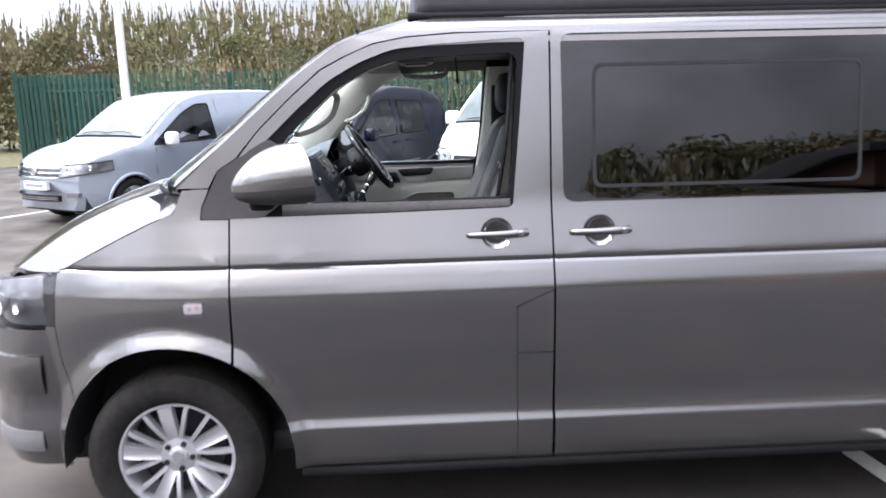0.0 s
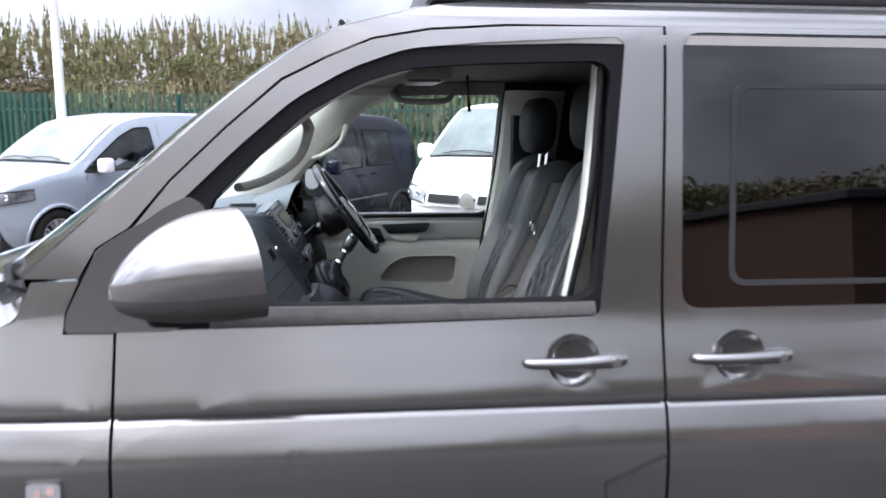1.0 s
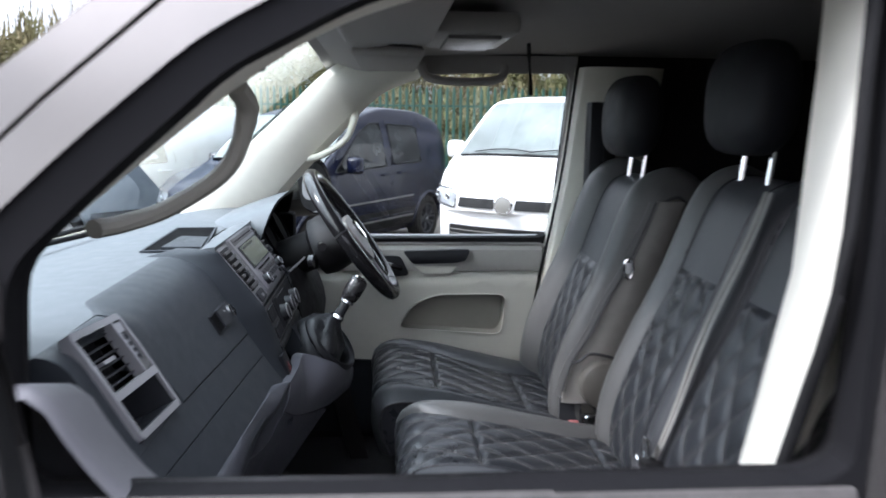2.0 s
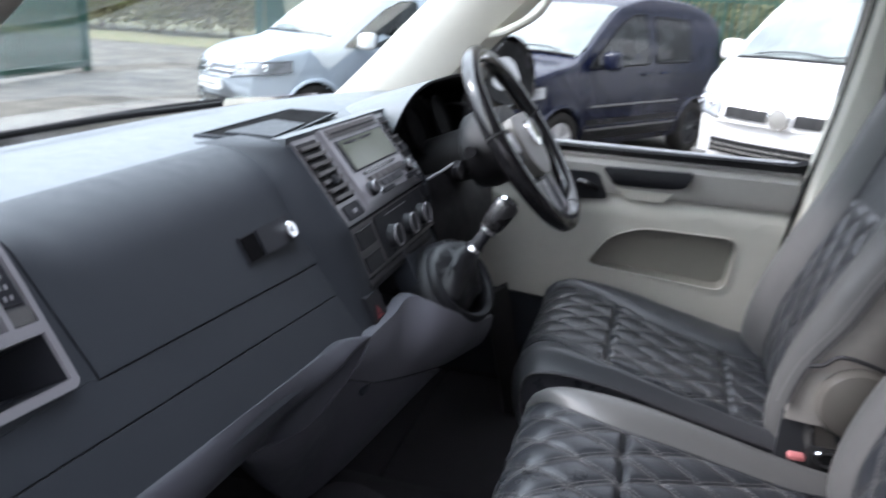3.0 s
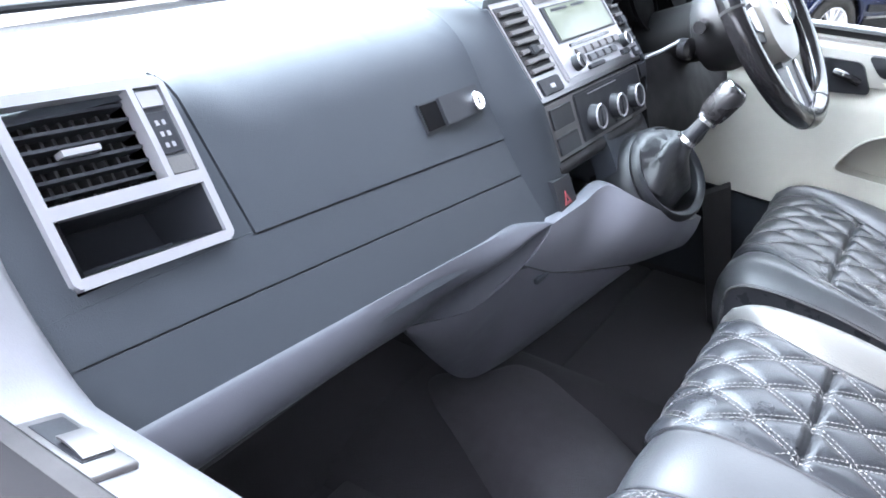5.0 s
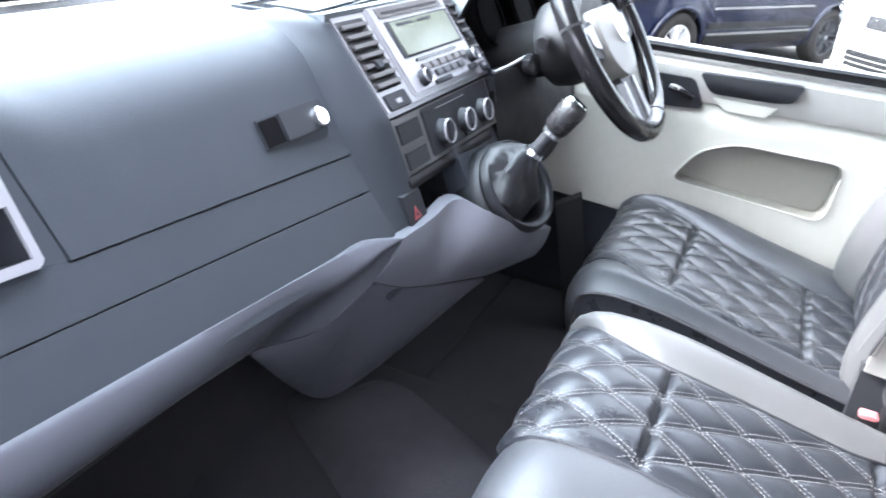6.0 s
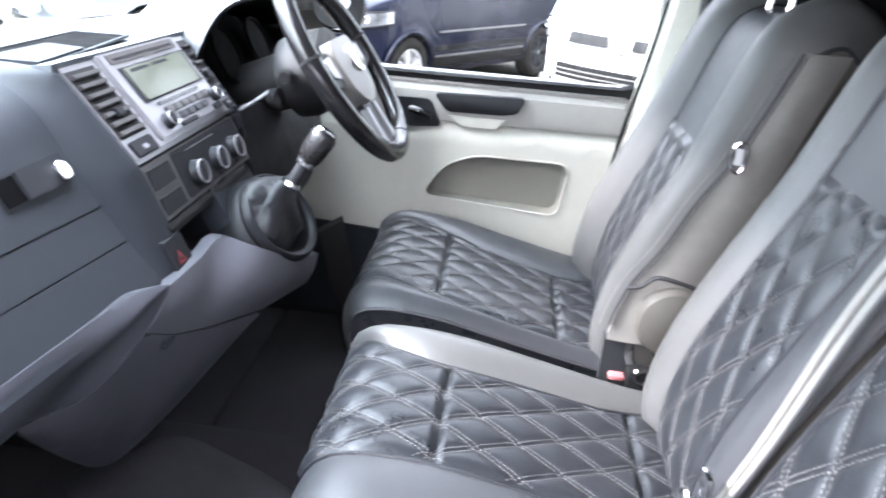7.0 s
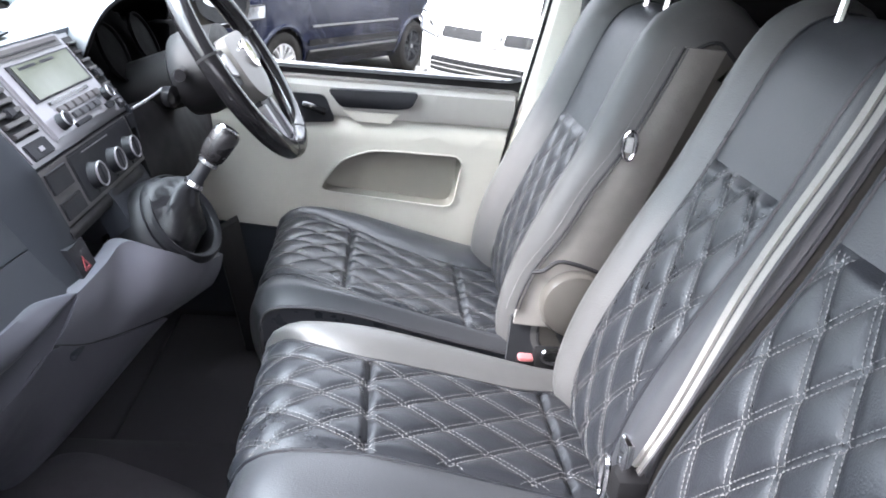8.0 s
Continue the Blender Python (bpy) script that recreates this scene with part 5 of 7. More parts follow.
# ---- pillars ----
def pillar_trim(sg):
    base = 0.0 if sg > 0 else W
    rows = []
    pts = smooth_path([(0.20, 0, 1.33), (0.36, 0, 1.50), (0.52, 0, 1.64), (0.68, 0, 1.755), (0.84, 0, 1.815)], 6) if sg > 0 else smooth_path([(0.28, 0, 1.30), (0.375, 0, 1.40), (0.475, 0, 1.51), (0.59, 0, 1.625), (0.715, 0, 1.745), (0.84, 0, 1.80)], 5)
    bm = bmesh.new()
    for i, p in enumerate(pts):
        y0 = side(p.x, p.z) + 0.045
        t = i / (len(pts) - 1)
        wd = 0.145 - 0.055 * t if sg < 0 else 0.075 - 0.02 * t
        front = -0.095 if sg < 0 else -0.085
        sec = [(front, 0.03, 0.05), (front + 0.004, 0.124, 0.045), (-0.045, 0.137, 0.05), (0.0, 0.125, 0.02), (0.035, 0.085, -0.02), (0.045, 0.03, -0.035), (0.035, 0.0, -0.03)]
        rows.append([bm.verts.new((p.x + a * wd / 0.11, base + sg * (y0 + d), p.z + c)) for a, d, c in sec])
    for a, b in zip(rows, rows[1:]):
        for i in range(len(a) - 1):
            bm.faces.new((a[i], a[i + 1], b[i + 1], b[i]))
    ob = part("windscreen_pillar_trim", bm, "pillar_cream", cab, "cream moulded windscreen pillar trim")
    # grab handle; the near one's shade is put into a darker cream
    sh = -0.055 if sg > 0 else 0.0
    yh = lambda x, z, d: base + sg * (side(x, z) + d)
    bm = bmesh.new()
    pts = smooth_path([(0.535 + sh, yh(0.52, 1.52, 0.09), 1.525), (0.555 + sh, yh(0.54, 1.5, 0.125), 1.527), (0.60 + sh, yh(0.6, 1.55, 0.14), 1.543), (0.66 + sh, yh(0.65, 1.6, 0.14), 1.585), (0.685 + sh, yh(0.66, 1.66, 0.125), 1.645), (0.68 + sh, yh(0.66, 1.7, 0.09), 1.672)], 7)
    tube(bm, pts, 0.0125, 10, 0.8)
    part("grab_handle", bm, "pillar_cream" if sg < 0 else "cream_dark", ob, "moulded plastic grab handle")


pillar_trim(1), pillar_trim(-1)


def b_post(sg):
    base = 0.0 if sg > 0 else W
    dx = -0.060 if sg > 0 else 0.004
    pts = [(x + dx, z) for x, z in ((1.18, 0.70), (1.213, 0.90), (1.262, 1.20), (1.303, 1.47), (1.325, 1.70), (1.333, 1.80))]
    bm = bmesh.new()
    rows = []
    for x, z in pts:
        y0 = side(x, max(z, 0.5))
        inset = 0.05 if sg > 0 and z < 1.25 else 0.0
        wide = 0.02 if sg > 0 else 0.0
        rows.append([bm.verts.new((x + a, base + sg * (y0 + d + inset), z)) for a, d in ((0.0, 0.04), (0.0, 0.065), (0.012, 0.13 + wide), (0.05, 0.155 + wide), (0.20, 0.155 + wide), (0.25, 0.12))])
    for a, b in zip(rows, rows[1:]):
        for i in range(5):
            bm.faces.new((a[i], a[i + 1], b[i + 1], b[i]))
    ob = part("door_pillar_trim", bm, "pillar_cream", cab, "cream moulded door pillar trim")
    bm = bmesh.new()
    tube(bm, smooth_path([(x - 0.002, base + sg * (side(x, max(z, 0.5)) + (0.10 if sg < 0 else 0.03 if z > 1.25 else 0.09)), z) for x, z in pts], 4), 0.0045 if sg < 0 else 0.008, 8)
    part("door_seal", bm, "black_plastic", ob, "black rubber door seal")
    bm = bmesh.new()
    tube(bm, smooth_path([(1.42, base + sg * 0.30, 1.66), (1.43, base + sg * 0.27, 1.5), (1.46, base + sg * 0.25, 1.0), (1.46, base + sg * 0.25, 0.7)], 5), 0.024, 8, 0.08, up=(1, 0, 0))
    part("seat_belt", bm, "belt", ob)
    part("belt_guide", boxed((1.40, min(base + sg * 0.26, base + sg * 0.32), 1.49), (1.43, max(base + sg * 0.26, base + sg * 0.32), 1.60), 0.008), "black_plastic", ob)
    part("adjuster_slot", boxed((1.36, min(base + sg * 0.252, base + sg * 0.31), 1.44), (1.44, max(base + sg * 0.252, base + sg * 0.31), 1.70), 0.005), "console_dark", ob)


b_post(1), b_post(-1)
# ---- roof front: visors, header, lamp ----
bm = sheet(bmesh.new(), lambda u, v: Vector((0.62 + 0.22 * v, 0.22 + 1.46 * u, 1.80 - 0.03 * math.sin(math.pi * v) + 0.02 * (1 - (2 * u - 1) ** 2))), 20, 6)
part("roof_front_trim", thicken(bm, Vector((0, 0, 0.012))), "lining", cab)
for y0, y1 in ((0.30, 0.82), (1.08, 1.60)):
    v = thing("sun_visor", "grey fabric sun visor folded up against the headlining", "sun visor", "sun visors")
    part("visor_pad", boxed((0.70, y0, 1.775), (0.86, y1, 1.797), 0.01, None, 3), "lining", v)
    bm = bmesh.new()
    tube(bm, [(0.71, y0 + 0.02, 1.80), (0.71, y1 + 0.04, 1.805)], 0.006, 8)
    part("hinge_rod", bm, "grey_plastic", v)
ml = thing("interior_lamp", "grey roof lamp with a pale lens", "lamp")
part("housing", boxed((0.86, 0.80, 1.795), (1.02, 1.10, 1.835), 0.012), "sill_grey", ml)
part("lens", boxed((0.89, 0.83, 1.788), (0.99, 1.07, 1.797), 0.004), "leather_light", ml)
rv = thing("rear_view_mirror", "dark rear-view mirror on the windscreen", "mirror")
bm = bmesh.new()
box(bm, (0.50, 0.83, 1.735), (0.53, 1.07, 1.80), 0.02, None, 3)
part("mirror_shell", bm, "black_plastic", rv)
part("mirror_glass", boxed((0.531, 0.845, 1.745), (0.533, 1.055, 1.79)), "mirror", rv)
bm = bmesh.new()
tube(bm, [(0.515, 0.95, 1.79), (0.51, 0.95, 1.83)], 0.01, 8)
part("stem", bm, "black_plastic", rv)
oh = thing("overhead_handle", "grey roof grab handle over the far door", "handle")
bm = bmesh.new()
tube(bm, smooth_path([(0.88, 1.66, 1.80), (0.90, 1.645, 1.762), (1.0, 1.64, 1.752), (1.10, 1.645, 1.762), (1.12, 1.66, 1.80)], 5), 0.012, 8)
part("grip", bm, "lining", oh)
st = thing("hanging_strap", "thin black strap hanging from the headlining", "strap")
bm = bmesh.new()
tube(bm, smooth_path([(1.158, 1.50, 1.86), (1.162, 1.502, 1.80), (1.166, 1.50, 1.75), (1.168, 1.497, 1.712)], 5), 0.008, 8, 0.4)
part("strap", bm, "black_plastic", st)


# ---- far (driver's) door card ----
def far_card(x, z):
    """Inner face of the driver's door."""
    y = 1.742 - 0.015 * max(0, 1.0 - z) + (0.055 * min(1, max(0, (z - 1.15) / 0.08)))
    return y


card = part("driver_door_card", skin([(0.30, 0.925), (0.60, 0.905), (1.198, 0.868), (1.235, 1.05), (1.262, 1.205), (0.30, 1.205)], [rounded([(0.812, 0.998), (1.142, 0.975), (1.155, 1.106), (0.935, 1.106), (0.862, 1.075)], 0.03)],
            lambda x, z: far_card(x, z), steps(0.35, 1.2, 0.06), steps(0.7, 1.2, 0.025), 0.03), "cream", van, "cream moulded door trim")
# pocket: recess with a lip, its shade put into a darker taupe
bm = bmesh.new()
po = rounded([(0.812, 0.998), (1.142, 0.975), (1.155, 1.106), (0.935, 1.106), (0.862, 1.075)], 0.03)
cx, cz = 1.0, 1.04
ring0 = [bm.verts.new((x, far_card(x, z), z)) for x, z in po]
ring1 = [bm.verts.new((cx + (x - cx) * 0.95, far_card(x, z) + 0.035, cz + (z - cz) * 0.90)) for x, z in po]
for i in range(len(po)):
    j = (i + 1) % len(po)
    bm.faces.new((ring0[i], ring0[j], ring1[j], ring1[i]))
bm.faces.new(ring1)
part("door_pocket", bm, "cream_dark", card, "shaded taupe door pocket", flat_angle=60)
bm = bmesh.new()
tube(bm, [(x, far_card(x, z) - 0.001, z) for x, z in po], 0.0025, 8, closed=True)
part("pocket_lip", bm, "cream", card)
part("lower_door_panel", skin([(0.30, 0.66), (1.16, 0.66), (1.195, 0.862), (0.60, 0.899), (0.30, 0.919)], [], lambda x, z: far_card(x, z) + 0.006, steps(0.35, 1.15, 0.1), steps(0.7, 0.9, 0.05), 0.02), "dash_low", card, "dark grey lower door panel")
# capping along the window: grey band with the dark arm rest grip
cap = part("door_capping", thicken(sheet(bmesh.new(), lambda u, v: Vector((0.55 + 0.715 * u, 1.742 + (0.0, 0.010, 0.035, 0.06, 0.085)[int(round(v * 4))], (1.200, 1.245, 1.264, 1.276, 1.279)[int(round(v * 4))])), 20, 4), Vector((0, 0.006, -0.02))), "cap_pale", van, "grey plastic window capping")
grip_out = rounded([(0.828, 1.243), (1.038, 1.249), (1.022, 1.213), (0.985, 1.206), (0.860, 1.203)], 0.012)
bm = skin(grip_out, [], lambda x, z: 1.733 + 0.25 * max(0, 1.216 - z) - 0.004 * math.sin(math.pi * min(1, max(0, (z - 1.203) / 0.045))), steps(0.85, 1.03, 0.03), steps(1.205, 1.245, 0.008), 0.02)
part("pull_grip", bm, "console_dark", cap, "dark grey pull grip")
bm = skin(rounded([(0.735, 1.228), (0.822, 1.228), (0.85, 1.168), (0.765, 1.160)], 0.014), [], lambda x, z: 1.735, [], [], 0.01)
hb = part("handle_bezel", bm, "console_dark", card)
bm = bmesh.new()
tube(bm, smooth_path([(0.775, 1.728, 1.205), (0.80, 1.722, 1.20), (0.825, 1.728, 1.19)], 4), 0.008, 8)
part("release_lever", bm, "gloss_black", hb)
# flat cream patch for the light on an upward ledge
bm = skin([(0.865, 1.195), (0.995, 1.195), (0.975, 1.172), (0.895, 1.172)], [], lambda x, z: 1.738, [0.93], [1.18], 0.004)
part("lit_ledge_patch", bm, "cream", card)
part("window_rail", boxed((0.60, 1.805, 1.270), (1.27, 1.835, 1.284), 0.004), "silver", cap)
part("lock_pin", boxed((1.232, 1.80, 1.262), (1.242, 1.81, 1.285), 0.003), "black_plastic", cap)
fw = part("driver_window", skin(GLASS_FAR, [], lambda x, z: far(x, z) - 0.02, XA + steps(0.8, 1.3, 0.2), ZS), "glass", van, "clear side window glass")
fw.visible_shadow = False
# far window inner surround
part("window_inner_surround", skin([(0.37, 1.50), (0.60, 1.735), (0.72, 1.80), (0.86, 1.83), (1.345, 1.835), (1.31, 1.25), (0.40, 1.25)], [[(0.44, 1.497), (0.517, 1.578), (0.632, 1.68), (0.749, 1.742), (0.843, 1.77), (0.998, 1.78), (1.315, 1.785), (1.325, 1.765), (1.312, 1.568), (1.29, 1.262), (0.813, 1.262), (0.45, 1.262)]],
     lambda x, z: far(x, z) - 0.06, steps(0.4, 1.3, 0.1), ZS, 0.015), "lining", cab)
# ---- near (passenger) door: inner ledge with the window switch ----
nled = lambda v: ((0.095, 1.262), (0.112, 1.260), (0.15, 1.247), (0.185, 1.235), (0.203, 1.226), (0.212, 1.208), (0.212, 0.70))[v]


def ledge(u, v):
    """The flat top of the door, sweeping up at its front corner beside the dash."""
    x = 0.40 + 0.83 * u
    y, z = nled(int(round(v * 6)))
    up = max(0, 0.56 - x) / 0.07
    return Vector((x, y - 0.006 * min(up, 1), z + (min(0.13, 0.075 * up ** 1.5) if v < 0.9 else 0)))


ndc = part("passenger_door_card", thicken(sheet(bmesh.new(), ledge, 50, 6), Vector((0, -0.006, -0.01))), "door_top", van, "pale grey moulded door trim", flat_angle=70)
mm = Matrix.Translation((0.605, 0.162, 1.2435)) @ pose(0, 0, 0, -17)
sw = part("window_switch_panel", boxed((-0.038, -0.0165, -0.004), (0.038, 0.0165, 0.0035), 0.003, mm, 3), "panel_grey", ndc, "grey window switch surround")
part("recess", boxed((-0.030, -0.0105, 0.0030), (0.022, 0.0115, 0.0042), 0.001, mm), "console_dark", sw)
bm = sheet(bmesh.new(), lambda u, v: mm @ Vector((-0.005 + 0.026 * u, -0.0095 + 0.020 * v, 0.0045 + 0.0045 * math.sin(math.pi * (0.35 + 0.55 * u)))), 8, 3)
part("rocker", thicken(bm, Vector((0, 0, -0.002))), "panel_grey", sw)

# ---- dashboard ----
dash = thing("dashboard", "slate grey moulded dashboard with glovebox and pale lower roll", "dashboard")
FACE = lambda z: 0.475 + 0.6 * (1.31 - z)
TOPP = [(-0.10, 1.318), (0.05, 1.350), (0.20, 1.378), (0.29, 1.3875), (0.34, 1.3880), (0.375, 1.3855), (0.398, 1.3825)]
Y0, Y1 = 0.205, 1.70
tp = smooth_path([(x, 0, z) for x, z in TOPP], 4)


def dash_top(u, v):
    p = tp[int(round(v * (len(tp) - 1)))]
    y = Y0 + (Y1 - Y0) * u
    e = abs(2 * u - 1) ** 8
    return Vector((p.x + 0.08 * e * (1 - v), y, p.z - 0.006 * e))


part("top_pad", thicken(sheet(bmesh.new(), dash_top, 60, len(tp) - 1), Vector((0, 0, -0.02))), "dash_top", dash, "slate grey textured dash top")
# recessed tray on top
bm = bmesh.new()
zt = lambda x: 1.3922
TR = [(0.318, 0.845), (0.300, 1.175), (0.388, 1.185), (0.434, 0.862)]
vs = [bm.verts.new((x, y, zt(x))) for x, y in TR]
inn = [bm.verts.new((0.36 + (x - 0.36) * 0.90, 1.01 + (y - 1.01) * 0.95, zt(x))) for x, y in TR]
for i in range(4):
    bm.faces.new((vs[i], vs[(i + 1) % 4], inn[(i + 1) % 4], inn[i]))
tray = part("top_tray", thicken(bm, Vector((0, 0, -0.004))), "dash_low", dash, "recessed top tray with dark slots", smooth=False)
bm = bmesh.new()
vs = [bm.verts.new((0.36 + (x - 0.36) * 0.90, 1.01 + (y - 1.01) * 0.95, zt(x) - 0.0015)) for x, y in TR]
bm.faces.new(vs)
part("tray_floor", bm, "binnacle", tray)
bm = bmesh.new()
lid = [(0.350, 0.872), (0.350, 1.02), (0.408, 1.01), (0.424, 0.878)]
lo, hi = [bm.verts.new((x, y, 1.391)) for x, y in lid], [bm.verts.new((x, y, 1.3955)) for x, y in lid]
bm.faces.new(hi)
for i in range(4):
    bm.faces.new((lo[i], lo[(i + 1) % 4], hi[(i + 1) % 4], hi[i]))
part("tray_lid", bm, "dash", tray, smooth=False)


def face_at(y, z, proud=0.0):
    """The passenger-side face: a straight slope that rolls over into the top, early on the glovebox and late round the vent."""
    k = min(1, max(0, (y - 0.386) / 0.075))
    k = k * k * (3 - 2 * k)
    z0, r = 1.362 - 0.030 * k, 0.046 + 0.066 * k
    if z <= z0:
        return Vector((FACE(z) + 0.857 * proud, y, z + 0.514 * proud))
    a = radians(59) * min(1, (z - z0) / (1.386 - z0))
    n = Vector((0.857 * math.cos(a) - 0.514 * math.sin(a), 0, 0.514 * math.cos(a) + 0.857 * math.sin(a)))
    c = Vector((FACE(z0) - 0.857 * r, y, z0 - 0.514 * r))
    return c + n * (r + proud)


def face_band(y0, y1, z0, z1, proud, mat, name, nv=4, depth=0.015, label="", bulge=0.0, parent=None):
    """A piece of the passenger-side face. Its lower and upper edges may follow a line of y, its ends a line of z."""
    bm = bmesh.new()

    def at(u, v):
        a = y0(1.26 + 0.126 * v) if callable(y0) else y0
        b = y1(1.26 + 0.126 * v) if callable(y1) else y1
        y = a + (b - a) * u
        lo, hi = (q(y) if callable(q) else q for q in (z0, z1))
        return face_at(y, lo + (hi - lo) * v, proud + bulge * math.sin(math.pi * v))

    sheet(bm, at, 36 if nv >= 18 else 12, nv)
    thicken(bm, Vector((-0.857, 0, -0.514)) * depth)
    return part(name, bm, mat, parent or dash, label, flat_angle=50)


# the three joints across the face fall slightly towards the middle of the van
LID = lambda y: 1.259 - 0.0494 * (y - 0.406)
MID = lambda y: 1.230 - 0.0577 * (y - 0.214)
LOW = lambda y: 1.176 - 0.055 * (y - 0.235)
lid_edge = lambda z: 0.4035 - 0.12 * (z - 1.261)
face_band(Y0, 0.240, 1.262, 1.386, 0.0, "dash", "vent_surround", 18)
face_band(0.372, 0.386, 1.262, 1.386, 0.0, "dash", "vent_surround", 18)
face_band(0.386, lambda z: max(0.3862, lid_edge(z) - 0.0022), 1.262, 1.386, 0.0, "dash", "vent_surround", 18)
face_band(0.240, 0.372, 1.262, 1.2695, 0.0, "dash", "vent_surround", 2)
face_band(0.240, 0.372, 1.372, 1.386, 0.0, "dash", "vent_surround", 8)
glove = face_band(lid_edge, 0.835, lambda y: LID(y) + 0.0009, 1.386, 0.001, "dash", "glovebox_lid", 20, 0.02, "slate grey glovebox lid")
face_band(Y0, 0.4015, lambda y: MID(y) + 0.0008, 1.2618, 0.0, "dash", "fascia_strip")
face_band(0.4015, 0.85, lambda y: MID(y) + 0.0008, lambda y: LID(y) - 0.0009, 0.0, "dash", "fascia_strip")
face_band(Y0, 0.85, lambda y: LOW(y) - 0.012, lambda y: MID(y) - 0.0008, 0.0, "dash", "lower_fascia")
face_band(0.384, 0.845, 1.15, 1.385, -0.004, "groove", "fascia_backing", 4, 0.004)
face_band(Y0, 0.845, 1.15, 1.262, -0.0042, "groove", "fascia_backing", 4, 0.004)
# pale roll along the bottom, opening into a hollow flare beside the console
roll_top = smooth_path([(0.556, 0.225, 1.181), (0.561, 0.45, 1.169), (0.566, 0.60, 1.161), (0.571, 0.70, 1.156), (0.576, 0.765, 1.154), (0.594, 0.832, 1.139)], 8)
roll_low = smooth_path([(0.553, 0.225, 1.118), (0.548, 0.45, 1.108), (0.532, 0.594, 1.076), (0.563, 0.690, 1.066), (0.588, 0.766, 1.100), (0.594, 0.833, 1.136)], 8)


def roll(u, v):
    i = int(round(u * (len(roll_top) - 1)))
    k = min(1, max(0, (u - 0.30) / 0.35))
    k = k * k * (3 - 2 * k)
    end = min(1, (1 - u) / 0.25)
    full = 0.021 * math.sin(math.pi * v) ** 0.7
    hollow = 0.016 * math.sin(math.pi * min(1, v / 0.45)) * (v < 0.45) - 0.012 * math.sin(math.pi * max(0, v - 0.45) / 0.55)
    return roll_top[i].lerp(roll_low[i], v) + Vector((0.9, 0, -0.35)) * (full * (1 - k) + hollow * k * end)


part("lower_roll", thicken(sheet(bmesh.new(), roll, len(roll_top) - 1, 20), Vector((-0.008, 0, 0.0))), "roll", dash, "pale grey rounded lower roll", flat_angle=50)
part("under_panel", boxed((0.10, Y0, 1.09), (0.545, 1.0, 1.11), 0.008), "groove", dash)
# catch
ct = face_band(0.677, 0.798, 1.276, 1.306, 0.004, "console_dark", "catch_plate", 2, 0.006, "dark glovebox catch", parent=glove)
# flat black patch, the finger recess's shade put into colour
face_band(0.679, 0.711, 1.278, 1.304, 0.0055, "binnacle", "finger_hole_patch", 2, 0.002, parent=ct)
face_band(0.714, 0.796, 1.277, 1.305, 0.008, "console_dark", "catch_lever", 3, 0.005, parent=ct)
bm = bmesh.new()
mlock = Matrix.Translation((FACE(1.288) + 0.857 * 0.009, 0.783, 1.288 + 0.514 * 0.009)) @ Vector((0.857, 0, 0.514)).to_track_quat("Z", "Y").to_matrix().to_4x4()
lathe(bm, [(0.0125, -0.002), (0.0125, 0.003), (0.0105, 0.0045), (0.001, 0.004)], 20, mlock)
part("lock_barrel", bm, "chrome", ct)
bm = bmesh.new()
box(bm, (-0.0012, -0.005, 0.0035), (0.0012, 0.005, 0.0048), 0, mlock)
part("key_slot", bm, "groove", ct)
# corner vent and tray
def FR(y, z, p):
    """A point of the vent bezel, whose long edges fall like the joints of the face."""
    z -= 0.06 * (y - 0.375)
    return Vector((FACE(z) + 0.857 * p - 0.06 * max(0, z - 1.345), y, z + 0.514 * p))


def fr_bar(y0, y1, z0, z1, p, th, name, mat, parent, label=""):
    bm = bmesh.new()
    sheet(bm, lambda u, v: FR(y0 + (y1 - y0) * u, z0 + (z1 - z0) * v, p), 3, 3)
    thicken(bm, Vector((-0.857, 0, -0.514)) * th)
    return part(name, bm, mat, parent, label, smooth=False)




def in_frame(u, v):
    """Cells of the bezel: a rounded plate with openings for the vent, the dial and the tray."""
    y, z = 0.237 + 0.142 * u, 1.2635 + 0.1235 * v
    cy, cz = max(0, 0.246 - y, y - 0.370), max(0, 1.2725 - z, z - 1.378)
    hole = any(a < y < b and c < z < d for a, b, c, d in ((0.246, 0.3435, 1.3165, 1.3795), (0.349, 0.3735, 1.3165, 1.3795), (0.2445, 0.3725, 1.2705, 1.3085)))
    return math.hypot(cy, cz) < 0.0092 and not hole


bm = sheet(bmesh.new(), lambda u, v: FR(0.237 + 0.142 * u, 1.2635 + 0.1235 * v, 0.008), 101, 83, in_frame)
bez = part("vent_bezel", thicken(bm, Vector((-0.857, 0, -0.514)) * 0.016), "silver", dash, "satin silver vent bezel", smooth=False)
for k in range(6):
    z = 1.3225 + 0.0098 * k
    fr_bar(0.247, 0.342, z, z + 0.0022, -0.003, 0.022, "vent_slat", "console_dark", bez)
for k in range(9):
    y = 0.255 + 0.0102 * k
    fr_bar(y, y + 0.002, 1.316, 1.379, -0.020, 0.015, "vent_vane", "groove", bez)
fr_bar(0.275, 0.305, 1.3455, 1.3495, 0.0045, 0.012, "vent_tab", "silver", bez)
fr_bar(0.245, 0.345, 1.314, 1.381, -0.034, 0.01, "vent_back", "groove", bez)
fr_bar(0.3485, 0.374, 1.316, 1.380, 0.0035, 0.01, "dial_plate", "leather_mid", bez)
fr_bar(0.351, 0.371, 1.333, 1.362, 0.0045, 0.008, "slider_window", "console_dark", bez)
fr_bar(0.351, 0.371, 1.366, 1.377, 0.0065, 0.008, "thumb_wheel", "silver", bez)
fr_bar(0.351, 0.372, 1.318, 1.330, 0.0065, 0.008, "thumb_wheel", "leather_light", bez)
